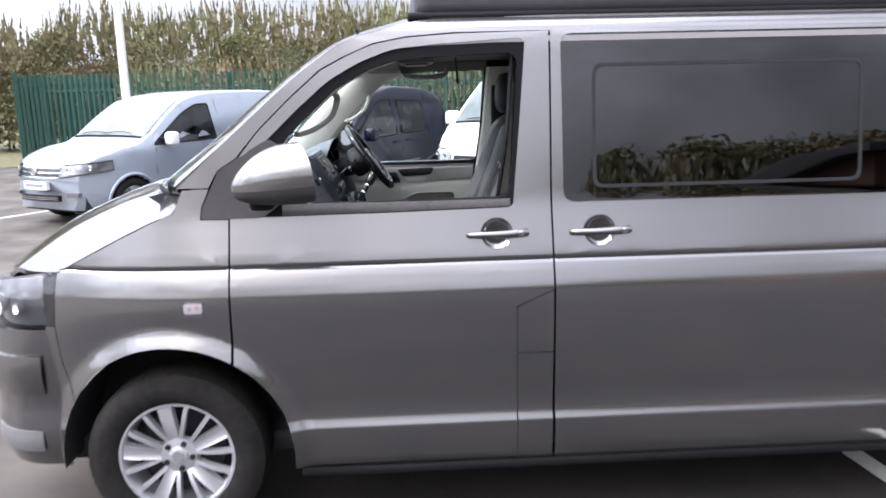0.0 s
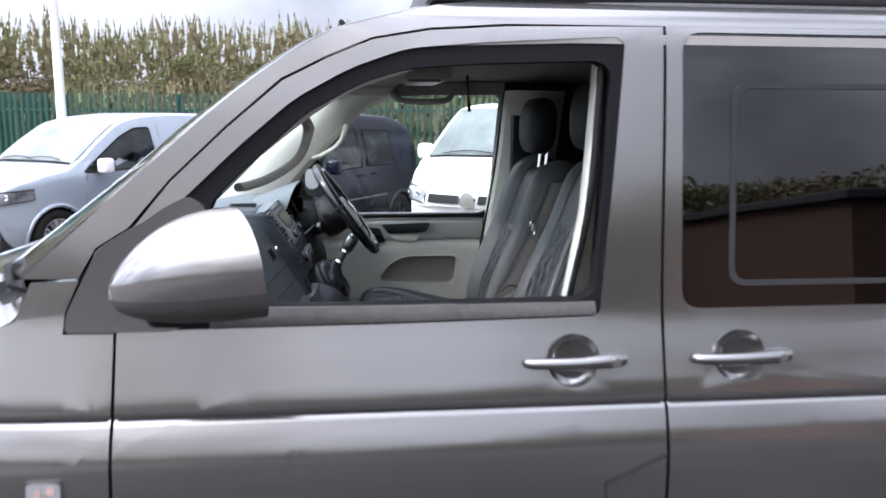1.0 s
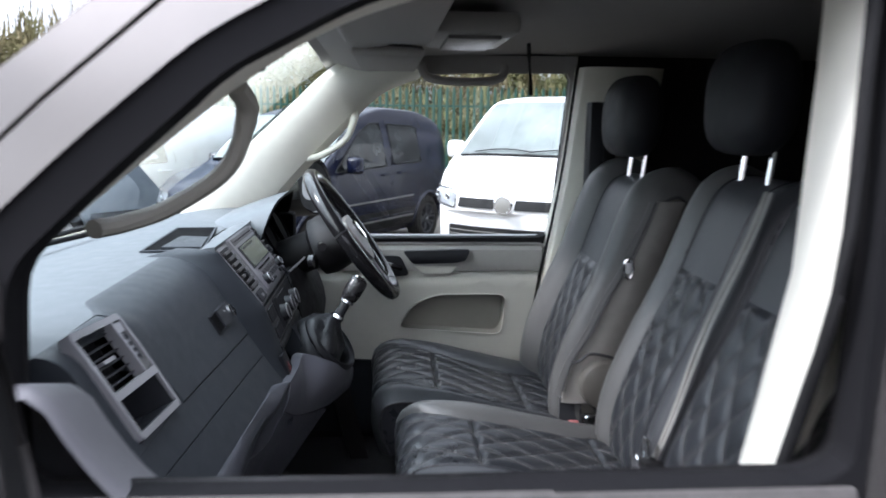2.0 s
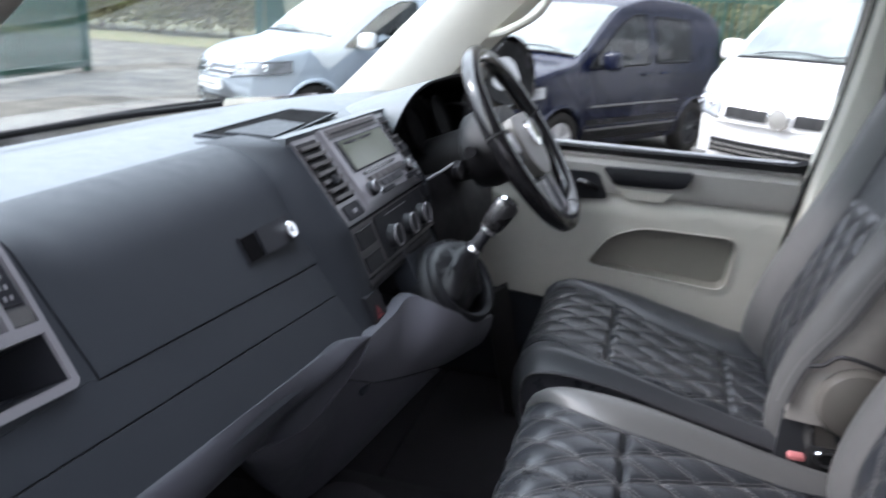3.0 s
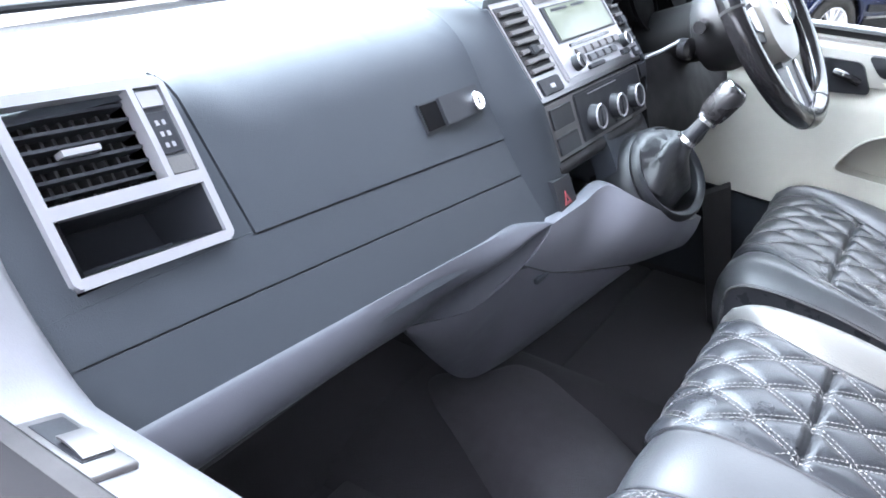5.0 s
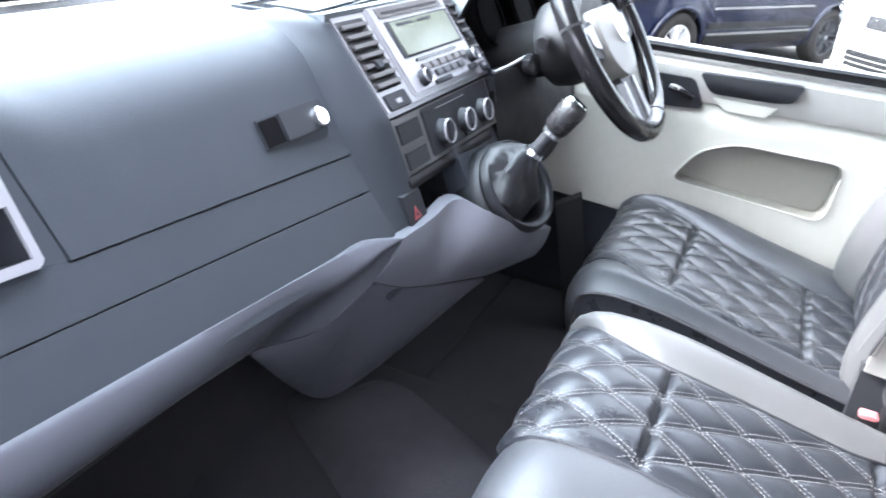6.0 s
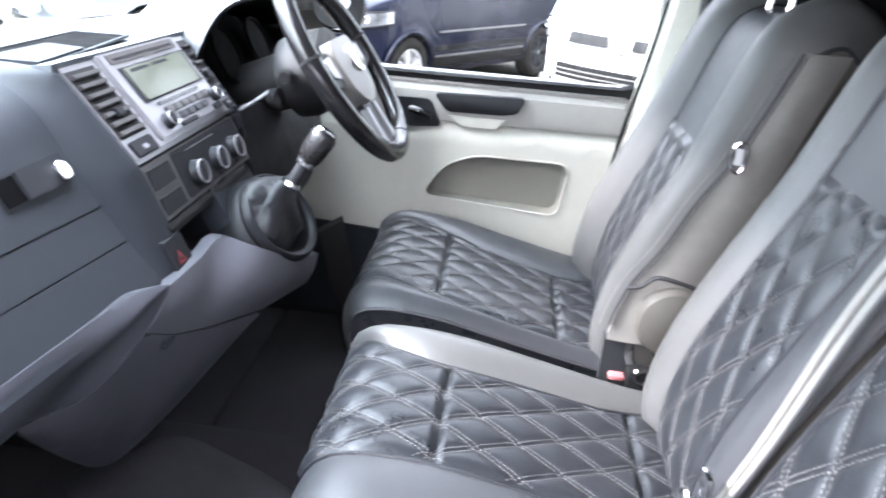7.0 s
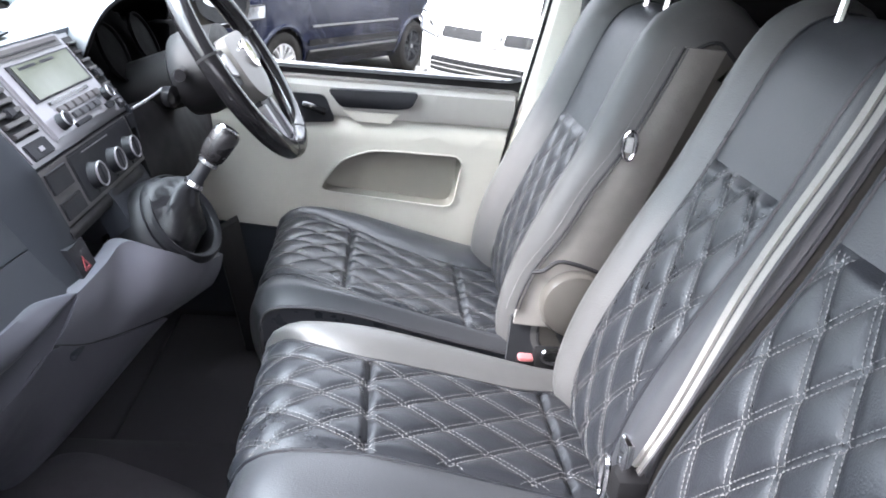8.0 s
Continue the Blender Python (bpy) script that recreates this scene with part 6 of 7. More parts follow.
for k in range(3):
    for j in range(2):
        fr_bar(0.3565 + 0.006 * j, 0.3595 + 0.006 * j, 1.337 + 0.008 * k, 1.3405 + 0.008 * k, 0.0050, 0.002, "dial_mark", "silver", bez)
# open tray under the vent
bm = bmesh.new()
tr_in = [FR(y, z, p) for y, z, p in ((0.249, 1.2715, 0.004), (0.372, 1.2715, 0.004), (0.372, 1.3085, 0.004), (0.249, 1.3085, 0.004))]
tr_bk = [FR(y, z, p) for y, z, p in ((0.255, 1.277, -0.075), (0.365, 1.277, -0.075), (0.365, 1.306, -0.085), (0.255, 1.306, -0.085))]
a, b = [bm.verts.new(p) for p in tr_in], [bm.verts.new(p) for p in tr_bk]
for i in range(4):
    bm.faces.new((a[i], a[(i + 1) % 4], b[(i + 1) % 4], b[i]))
bm.faces.new(b)
part("side_tray", bm, "console_dark", bez, "dark open side tray", smooth=False)
fr_bar(0.252, 0.345, 1.273, 1.276, -0.030, 0.03, "tray_step", "dash", bez)
# near end cheek
bm = bmesh.new()
vs = [bm.verts.new((x, Y0 + 0.002, z)) for x, z in ((-0.08, 1.31), (0.2, 1.375), (0.36, 1.39), (0.42, 1.377), (0.475, 1.31), (0.56, 1.165), (0.57, 1.12), (0.2, 1.10))]
bm.faces.new(vs)
part("end_cheek", thicken(bm, Vector((0, 0.012, 0))), "dash", dash, smooth=False)

# ---- centre stack ----
def ST_N(z):
    return Vector((0.813, 0, 0.582)) if z >= 1.275 else Vector((0.945, 0, 0.326))


def ST(y, z, p=0.0):
    """A point of the sloping centre panel, steeper below the joint; its sides lean towards the driver on the way down."""
    x = 0.540 - (0.716 if z >= 1.275 else 0.345) * (z - 1.275)
    return Vector((x, y + 0.2 * (1.30 - z), z)) + ST_N(z) * p


def st_block(y0, y1, z0, z1, p, th, name, mat, parent, label="", bev=0.0):
    bm = bmesh.new()
    sheet(bm, lambda u, v: ST(y0 + (y1 - y0) * u, z0 + (z1 - z0) * v, p), 4, 4)
    thicken(bm, -ST_N((z0 + z1) / 2) * th)
    if bev:
        bmesh.ops.bevel(bm, geom=[e for e in bm.edges if len(e.link_faces) == 2 and e.calc_face_angle(0) > 1.0], offset=bev, segments=2, affect="EDGES")
    return part(name, bm, mat, parent, label, flat_angle=40)


def cheek(u, v):
    """The rounded column that steps from the glovebox face out to the stack and rolls over into the top."""
    z = 1.125 + 0.266 * min(1, v / 0.88)
    e = ST(0.874, z, 0.001)
    f0 = face_at(0.80, min(z, 1.3855))
    y = 0.795 + (e.y - 0.795) * u
    w = math.sin(math.pi / 2 * u) ** 2.0
    back = max(0, v - 0.88) / 0.12
    x = f0.x - 0.006 + (e.x - f0.x + 0.006) * w
    h = f0.z - 0.004 + (e.z - f0.z + 0.004) * w
    return Vector((x - 0.075 * back * (0.3 + 0.7 * w), y, h + 0.005 * math.sin(back * math.pi / 2)))


part("stack_column", sheet(bmesh.new(), cheek, 16, 30), "dash", dash, "slate grey rounded column")
bm = sheet(bmesh.new(), lambda u, v: Vector((0.405 + 0.051 * v, 0.850 + 0.39 * u, 1.3845 + 0.0145 * v + 0.003 * math.sin(math.pi * v))), 12, 6)
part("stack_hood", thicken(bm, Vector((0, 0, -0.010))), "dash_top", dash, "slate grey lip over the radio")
part("stack_backing", boxed((0.30, 0.86, 1.10), (0.42, 1.70, 1.37), 0.01), "groove", dash)
part("stack_side", thicken(sheet(bmesh.new(), lambda u, v: ST(1.247 - 0.035 * max(0, 1.275 - (1.19 + 0.205 * v)) / 0.08, 1.19 + 0.205 * v, -0.002 - 0.10 * u), 4, 10), Vector((0, 0.006, 0))), "dash_low", dash)
stack = st_block(0.875, 1.247, 1.2765, 1.397, 0.0, 0.03, "centre_panel", "silver", dash, "satin silver centre panel with radio", 0.006)
for yv0, yv1, zv0 in ((0.884, 0.951, 1.3055), (1.206, 1.240, 1.300)):
    st_block(yv0, yv1, zv0, 1.3865, 0.001, 0.004, "vent_recess", "groove", stack)
    n_slat = 7
    for k in range(n_slat):
        z = zv0 + 0.003 + (1.3845 - zv0) / n_slat * k
        st_block(yv0 + 0.002, yv1 - 0.002, z, z + (0.0032 if yv0 > 1 else 0.0050), 0.006, 0.012, "vent_slat", "panel_grey", stack, bev=0.0012)
    st_block((yv0 + yv1) / 2 - 0.010, (yv0 + yv1) / 2 + 0.010, 1.327, 1.338, 0.009, 0.008, "vent_tab", "console_dark", stack, bev=0.002)
    st_block(yv0 + 0.003, yv1 - 0.003, 1.2815, zv0 - 0.005, 0.003, 0.006, "switch", "console_dark", stack, bev=0.002)
    st_block((yv0 + yv1) / 2 - 0.006, (yv0 + yv1) / 2 + 0.006, 1.2875, 1.2925, 0.0042, 0.002, "switch_mark", "silver", stack)
radio = st_block(0.962, 1.199, 1.286, 1.3955, 0.006, 0.02, "radio", "silver", stack, "silver car radio with a pale green display", 0.004)
st_block(0.978, 1.184, 1.3775, 1.3925, 0.0075, 0.004, "disc_slot_panel", "panel_grey", radio, bev=0.002)
st_block(0.992, 1.170, 1.3835, 1.3858, 0.0085, 0.002, "disc_slot", "groove", radio)
st_block(0.984, 1.190, 1.3275, 1.3755, 0.0075, 0.004, "display_surround", "console_dark", radio, bev=0.002)
st_block(0.996, 1.178, 1.3315, 1.3720, 0.0085, 0.002, "display", "lcd", radio, "pale green display")
st_block(1.010, 1.060, 1.3660, 1.3695, 0.0088, 0.0008, "display_line", "console_dark", radio)
st_block(1.075, 1.120, 1.3660, 1.3695, 0.0088, 0.0008, "display_line", "console_dark", radio)
st_block(1.012, 1.150, 1.3215, 1.3255, 0.009, 0.004, "button_bar", "gloss_black", radio, bev=0.001)
for k in range(6):
    st_block(1.018 + 0.026 * k, 1.040 + 0.026 * k, 1.3085, 1.3175, 0.010, 0.006, "radio_button", "panel_grey", radio, bev=0.0015)
for k in range(4):
    st_block(1.045 + 0.026 * k, 1.067 + 0.026 * k, 1.2975, 1.3060, 0.010, 0.006, "radio_button", "leather_mid", radio, bev=0.0015)
st_block(1.030, 1.085, 1.2890, 1.2945, 0.010, 0.006, "radio_button", "console_dark", radio, bev=0.0015)
st_block(1.155, 1.185, 1.2890, 1.2965, 0.010, 0.006, "radio_button", "console_dark", radio, bev=0.0015)


def knob(name, y, z, p, r, h, parent, ring="silver"):
    m = Matrix.Translation(ST(y, z, p)) @ ST_N(z).to_track_quat("Z", "Y").to_matrix().to_4x4()
    bm = bmesh.new()
    lathe(bm, [(r * 1.05, 0), (r, h * 0.3), (r * 0.92, h * 0.95), (r * 0.80, h), (0.001, h)], 28, m)
    box(bm, (-r * 0.12, -r * 0.8, h * 0.9), (r * 0.12, r * 0.8, h * 1.12), r * 0.08, m)
    k = part(name, bm, "console_dark", parent)
    bm = bmesh.new()
    lathe(bm, [(r * 0.95, h * 0.88), (r * 1.0, h * 0.98), (r * 0.93, h * 1.10), (r * 0.82, h * 1.0)], 28, m)
    part("knob_ring", bm, ring, k)
    return k


knob("volume_knob", 1.002, 1.302, 0.006, 0.0115, 0.012, radio)
knob("tuning_knob", 1.182, 1.306, 0.006, 0.0105, 0.012, radio)
low = st_block(0.872, 1.205, 1.197, 1.2735, -0.002, 0.03, "climate_panel", "console_dark", dash, "dark heater control panel", 0.004)
st_block(0.873, 1.204, 1.198, 1.2725, 0.0002, 0.003, "climate_face", "panel_grey", low, bev=0.001)
st_block(0.957, 1.197, 1.204, 1.2705, 0.0020, 0.004, "heater_plate", "console_dark", low, bev=0.003)
st_block(1.000, 1.105, 1.2625, 1.2655, 0.003, 0.003, "slider_slot", "silver", low, bev=0.001)
for y in (1.001, 1.079, 1.152):
    knob("heater_knob", y, 1.2300, 0.002, 0.0185, 0.014, low)
    st_block(y - 0.007, y + 0.007, 1.2065, 1.2105, 0.004, 0.003, "heater_button", "console_dark", low)
for z0, z1 in ((1.236, 1.2685), (1.2015, 1.2305)):
    st_block(0.879, 0.946, z0, z1, 0.003, 0.006, "blank_switch", "console_dark", low, bev=0.003)
    st_block(0.883, 0.942, z1 - 0.005, z1 - 0.0035, 0.0036, 0.001, "switch_line", "groove", low)
st_block(1.207, 1.240, 1.247, 1.2715, 0.001, 0.02, "blank_switch", "console_dark", low, bev=0.003)
# lip and cubby below, with the hazard switch beside it
part("cubby_lip", thicken(sheet(bmesh.new(), lambda u, v: ST(0.868 + 0.30 * u, 1.181 + 0.0155 * v, 0.003 * math.sin(math.pi * v)), 10, 4), Vector((-0.02, 0, 0))), "column_grey", dash, "dark grey lip over the cubby")
bm = bmesh.new()
cf = [ST(0.888, 1.180), ST(1.020, 1.180), ST(1.020, 1.110), ST(0.888, 1.110)]
cb = [p + Vector((-0.09, 0, 0.004)) for p in cf]
a, b = [bm.verts.new(p) for p in cf], [bm.verts.new(p) for p in cb]
for i in range(4):
    bm.faces.new((a[i], a[(i + 1) % 4], b[(i + 1) % 4], b[i]))
bm.faces.new(b)
part("cubby", bm, "console_dark", dash, "dark open cubby", smooth=False)
hz = part("hazard_switch", thicken(sheet(bmesh.new(), lambda u, v: ST(0.838 + 0.048 * u, 1.115 + 0.065 * v, 0.002), 4, 4), Vector((-0.02, 0, 0))), "console_dark", dash)
bm = bmesh.new()
tri = [ST(0.849, 1.145, 0.0032), ST(0.869, 1.145, 0.0032), ST(0.859, 1.163, 0.0032)]
mid_t = sum(tri, Vector()) / 3
vs = [bm.verts.new(p) for p in tri]
inn = [bm.verts.new(mid_t + (p - mid_t) * 0.5) for p in tri]
for i in range(3):
    bm.faces.new((vs[i], vs[(i + 1) % 3], inn[(i + 1) % 3], inn[i]))
part("hazard_mark", thicken(bm, Vector((0.001, 0, 0))), "red_mark", hz, "red warning triangle", smooth=False)
# thin bright strip from the stack to the column
bm = bmesh.new()
tube(bm, smooth_path([ST(1.240, 1.2745, 0.004), Vector((0.556, 1.285, 1.283)), Vector((0.572, 1.325, 1.296))], 4), 0.0028, 8)
part("column_strip", bm, "silver", dash)

# ---- driver's side: binnacle, column ----
bm = bmesh.new()


def binnacle(u, v):
    a = math.pi * (1 - u)
    c, sn = math.cos(a), abs(math.sin(a))
    y = 1.457 + 0.240 * math.copysign(abs(c) ** 0.5, c)
    return Vector((0.335 + (0.132 + 0.045 * sn ** 0.6) * v, y, 1.29 + (0.088 + 0.068 * v ** 0.8) * sn ** 0.45))


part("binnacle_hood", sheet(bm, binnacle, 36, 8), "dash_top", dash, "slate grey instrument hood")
shrink = lambda p, k: Vector((p.x, 1.457 + (p.y - 1.457) * k, 1.29 + (p.z - 1.29) * k))
part("hood_lining", sheet(bmesh.new(), lambda u, v: shrink(binnacle(u, v), 0.95), 36, 8), "binnacle", dash, "matt black inside of the instrument hood")
part("hood_rim", sheet(bmesh.new(), lambda u, v: shrink(binnacle(u, 1.0), 1.0 - 0.05 * v) + Vector((0.004 * math.sin(math.pi * v), 0, 0)), 36, 3), "binnacle", dash)
bm = sheet(bmesh.new(), lambda u, v: Vector((0.42 + 0.09 * (1 - v), 1.285 + 0.375 * u, 1.25 + 0.155 * v * math.sin(math.pi * (0.08 + 0.84 * u)) ** 0.4)), 20, 6)
clus = part("instrument_face", bm, "binnacle", dash, "dark instrument cluster")
for y in (1.36, 1.54):
    bm = bmesh.new()
    lathe(bm, [(0.055, 0), (0.055, 0.006), (0.051, 0.006), (0.049, 0.001), (0.001, 0.001)], 32, Matrix.Translation((0.482, y, 1.345)) @ Vector((0.9, 0, 0.45)).to_track_quat("Z", "Y").to_matrix().to_4x4())
    part("gauge", bm, "binnacle", clus)
part("driver_lower_dash", thicken(sheet(bmesh.new(), lambda u, v: Vector((0.56 + 0.06 * math.sin(math.pi * v) - 0.12 * v ** 3 - 0.03 * math.cos(math.pi * u) ** 4, 1.225 + 0.475 * u, 1.27 - 0.34 * v)), 12, 10), Vector((-0.02, 0, 0))), "black_plastic", dash)
part("driver_side_vent", boxed((0.46, 1.63, 1.29), (0.51, 1.70, 1.37), 0.008), "binnacle", dash)
bm = bmesh.new()
tube(bm, [(0.590, 1.40, 1.306), (0.600, 1.40, 1.310), (0.625, 1.40, 1.320), (0.672, 1.40, 1.340)], [0.085, 0.112, 0.118, 0.106], 32, 0.66)
col = part("steering_column", bm, "column_grey", dash, "dark column shroud")
bm = bmesh.new()
tube(bm, [(0.40, 1.40, 1.235), (0.50, 1.40, 1.272), (0.595, 1.40, 1.308)], [0.060, 0.062, 0.066], 20, 0.8)
part("column_shaft", bm, "black_plastic", col)
for sgn, y in ((-1, 1.25), (1, 1.55)):
    bm = bmesh.new()
    tube(bm, smooth_path([(0.60, 1.40 + sgn * 0.06, 1.325), (0.615, 1.40 + sgn * 0.11, 1.335), (0.625, 1.40 + sgn * 0.17, 1.338)], 4), [0.009] * 5 + [0.011, 0.012, 0.012, 0.010], 8)
    part("stalk", bm, "gloss_black", col)
bm = bmesh.new()
lathe(bm, [(0.018, -0.01), (0.018, 0.004), (0.012, 0.006), (0.001, 0.006)], 20, Matrix.Translation((0.600, 1.278, 1.294)) @ Vector((0.9, -0.3, 0.1)).to_track_quat("Z", "Y").to_matrix().to_4x4())
part("ignition_barrel", bm, "gloss_black", col)

# ---- steering wheel ----
sw_c = Vector((0.69, 1.40, 1.345))
# local y lies along the world's y or z: build on axes of its own
ax_n, ax_y = Vector((0.816, 0, 0.578)), Vector((0, 1, 0))
ax_u = ax_n.cross(ax_y) * -1
swm = Matrix((( ax_y.x, -ax_u.x, ax_n.x, sw_c.x), (ax_y.y, -ax_u.y, ax_n.y, sw_c.y), (ax_y.z, -ax_u.z, ax_n.z, sw_c.z), (0, 0, 0, 1)))
if (swm.to_3x3() @ Vector((0, 1, 0))).z < 0:
    swm = swm @ Matrix.Diagonal((1, -1, 1, 1))
wheel_ob = thing("steering_wheel", "black leather three-spoke steering wheel with silver trims", "steering wheel")
bm = bmesh.new()
tube(bm, [swm @ Vector((0.185 * math.cos(a), 0.185 * math.sin(a), 0)) for a in [2 * math.pi * k / 72 for k in range(72)]], 0.0185, 14, closed=True, up=ax_n)
rimo = part("rim", bm, "gloss_black", wheel_ob, "black leather rim")
for a0 in (10, 170, 250, 290):
    bm = bmesh.new()
    a = radians(a0)
    tube(bm, [swm @ Vector((0.185 * math.cos(a + d), 0.185 * math.sin(a + d), 0)) for d in (-0.012, 0.012)], 0.0191, 14, up=ax_n)
    part("rim_seam", bm, "groove", rimo)


def flat_piece(pts, z0, z1, crown=0.0):
    bm = bmesh.new()
    lo = [bm.verts.new(swm @ Vector((x, y, z0))) for x, y in pts]
    c = Vector((sum(p[0] for p in pts) / len(pts), sum(p[1] for p in pts) / len(pts)))
    hi = [bm.verts.new(swm @ Vector((c.x + (x - c.x) * 0.94, c.y + (y - c.y) * 0.94, z1))) for x, y in pts]
    top = bm.verts.new(swm @ Vector((c.x, c.y, z1 + crown)))
    n = len(pts)
    for i in range(n):
        bm.faces.new((lo[i], lo[(i + 1) % n], hi[(i + 1) % n], hi[i]))
        bm.faces.new((hi[i], hi[(i + 1) % n], top))
    return bm


hubp = part("airbag_cover", flat_piece(rounded([(-0.085, 0.05), (0.085, 0.05), (0.078, -0.05), (0.035, -0.085), (-0.035, -0.085), (-0.078, -0.05)], 0.03), -0.03, 0.012, 0.012), "sill_grey", wheel_ob, "grey airbag cover")
bm = bmesh.new()
lathe(bm, [(0.028, 0.018), (0.028, 0.025), (0.022, 0.026), (0.001, 0.025)], 24, swm)
part("round_badge", bm, "chrome", hubp)
for pts in ([(-0.08, 0.035), (-0.172, 0.025), (-0.172, -0.02), (-0.08, -0.04)], [(0.08, 0.035), (0.172, 0.025), (0.172, -0.02), (0.08, -0.04)]):
    part("spoke", flat_piece(rounded(pts, 0.01), -0.02, 0.002), "console_dark", wheel_ob)
part("spoke", flat_piece(rounded([(-0.040, -0.07), (0.040, -0.07), (0.048, -0.174), (-0.048, -0.174)], 0.01), -0.02, -0.003), "console_dark", wheel_ob, "black lower spoke")
for sgn in (-1, 1):
    part("spoke_trim", flat_piece(rounded([(sgn * 0.026, -0.085), (sgn * 0.042, -0.085), (sgn * 0.050, -0.172), (sgn * 0.024, -0.174)], 0.006), -0.012, 0.001), "silver", wheel_ob, "silver lower spoke trim")
    part("button_plate", flat_piece(rounded([(sgn * 0.088, 0.026), (sgn * 0.130, 0.022), (sgn * 0.128, -0.012), (sgn * 0.086, -0.022)], 0.008), -0.004, 0.006), "silver", wheel_ob, "silver button plate")
# ---- gear lever and its console ----
con = thing("gear_console", "pale grey moulded gear console under the dashboard", "console")
# pod: a flared collar under the gear gaiter
PC, PN = Vector((0.655, 1.120, 1.140)), Vector((0.75, -0.10, 0.65)).normalized()
P1 = (Vector((0, 1, 0)) - PN * PN.y).normalized()
P2 = PN.cross(P1)


def pod(t, a, b, off):
    return PC + PN * off + a * math.cos(t) * P1 + b * math.sin(t) * P2


bm = bmesh.new()
rr = []
for a_, b_, off in ((0.078, 0.062, -0.004), (0.082, 0.066, 0.002), (0.087, 0.071, 0.004), (0.092, 0.075, 0.0), (0.094, 0.077, -0.008), (0.092, 0.075, -0.013), (0.097, 0.079, -0.018), (0.101, 0.082, -0.030), (0.102, 0.083, -0.055), (0.101, 0.082, -0.085)):
    rr.append([bm.verts.new(pod(2 * math.pi * k / 44, a_, b_, off)) for k in range(44)])
for p, q in zip(rr, rr[1:]):
    for k in range(44):
        bm.faces.new((p[k], p[(k + 1) % 44], q[(k + 1) % 44], q[k]))
part("gear_pod", bm, "pod_black", con, "dark gear pod rim")
bm = bmesh.new()
rr = [[bm.verts.new(pod(2 * math.pi * k / 44, 0.0785 - 0.004 * j, 0.0625 - 0.004 * j, -0.003 - 0.016 * j)) for k in range(44)] for j in range(3)]
for p, q in zip(rr, rr[1:]):
    for k in range(44):
        bm.faces.new((p[k], p[(k + 1) % 44], q[(k + 1) % 44], q[k]))
bm.faces.new(rr[-1])
part("pod_dish", bm, "pod_black", con)
# side of the dash between the cubby and the pod
bm = sheet(bmesh.new(), lambda u, v: Vector((0.566 + 0.075 * v ** 0.8 - 0.02 * u, 1.040 + 0.255 * u, 1.200 - 0.155 * v)), 10, 8)
part("pod_neck", thicken(bm, Vector((-0.04, 0, 0))), "dash_low", con)


def shell(rows, bulge, n=16):
    """A surface between two curves, swelling towards the rear."""
    top, low = (smooth_path(r, 5) for r in rows)
    m = len(top) - 1
    return sheet(bmesh.new(), lambda u, v: top[int(round(u * m))].lerp(low[int(round(u * m))], v) + Vector((0.85, -0.3, -0.2)) * (bulge * math.sin(math.pi * v) * math.sin(math.pi * (0.12 + 0.76 * u))), m, n)


upper = [[(0.594, 0.833, 1.138), (0.601, 0.91, 1.143), (0.606, 0.985, 1.147), (0.655, 1.015, 1.123), (0.692, 1.085, 1.083), (0.700, 1.18, 1.055)],
         [(0.589, 0.768, 1.102), (0.600, 0.82, 1.075), (0.612, 0.87, 1.058), (0.628, 0.94, 1.038), (0.652, 1.02, 1.020), (0.690, 1.14, 1.015)]]
part("console_body", thicken(shell(upper, 0.012), Vector((-0.02, 0.01, 0.0))), "console_pale", con, "pale lilac-grey console shell")
lower = [[(0.530, 0.597, 1.073), (0.562, 0.69, 1.064), (0.588, 0.767, 1.097), (0.611, 0.87, 1.054), (0.627, 0.94, 1.034), (0.647, 1.02, 1.012)],
         [(0.520, 0.612, 1.055), (0.500, 0.716, 0.943), (0.485, 0.812, 0.855), (0.512, 0.848, 0.860), (0.562, 0.938, 0.906), (0.638, 1.035, 1.003)]]
part("console_drawer", thicken(shell(lower, 0.012), Vector((-0.03, 0.012, 0.0))), "console_pale", con, "pale grey lower console drawer")
bm = bmesh.new()
tube(bm, smooth_path([(p[0] + 0.0025, p[1], p[2]) for p in upper[1][:5]], 5), 0.0008, 6)
part("console_seam", bm, "groove", con)
part("drawer_catch", boxed((0.592, 0.795, 1.064), (0.6000, 0.845, 1.073), 0.003), "dash_low", con)
part("console_back", boxed((0.30, 0.76, 0.90), (0.49, 1.20, 1.12), 0.03), "groove", con)
lever = thing("gear_lever", "black leather gear lever with a silver-capped knob and gaiter", "gear lever")
kn = Vector((0.718, 1.145, 1.276))
base = Vector((0.636, 1.118, 1.142))
bm = bmesh.new()
gr = []
for i, (t, a, b) in enumerate(((-0.04, 0.070, 0.060), (0.06, 0.066, 0.054), (0.13, 0.055, 0.046), (0.19, 0.050, 0.038), (0.24, 0.038, 0.030), (0.28, 0.032, 0.024), (0.32, 0.020, 0.018), (0.37, 0.012, 0.012))):
    c = base.lerp(kn, t)
    gr.append([bm.verts.new(c + (a * math.cos(q) * Vector((0, 1, 0)) + b * math.sin(q) * P2) * (1 + 0.20 * (1 if 0 < i < 7 else 0) * (2 * abs(math.sin(2 * q + i * 0.45)) - 1.1) + 0.06 * math.sin(7 * q + 2 * i) * (1 if i else 0))) for q in [2 * math.pi * k / 40 for k in range(40)]])
for p, q in zip(gr, gr[1:]):
    for k in range(40):
        bm.faces.new((p[k], p[(k + 1) % 40], q[(k + 1) % 40], q[k]))
part("gaiter", bm, "gaiter", lever, "creased grey leather gaiter", flat_angle=60)
d = (kn - base).normalized()
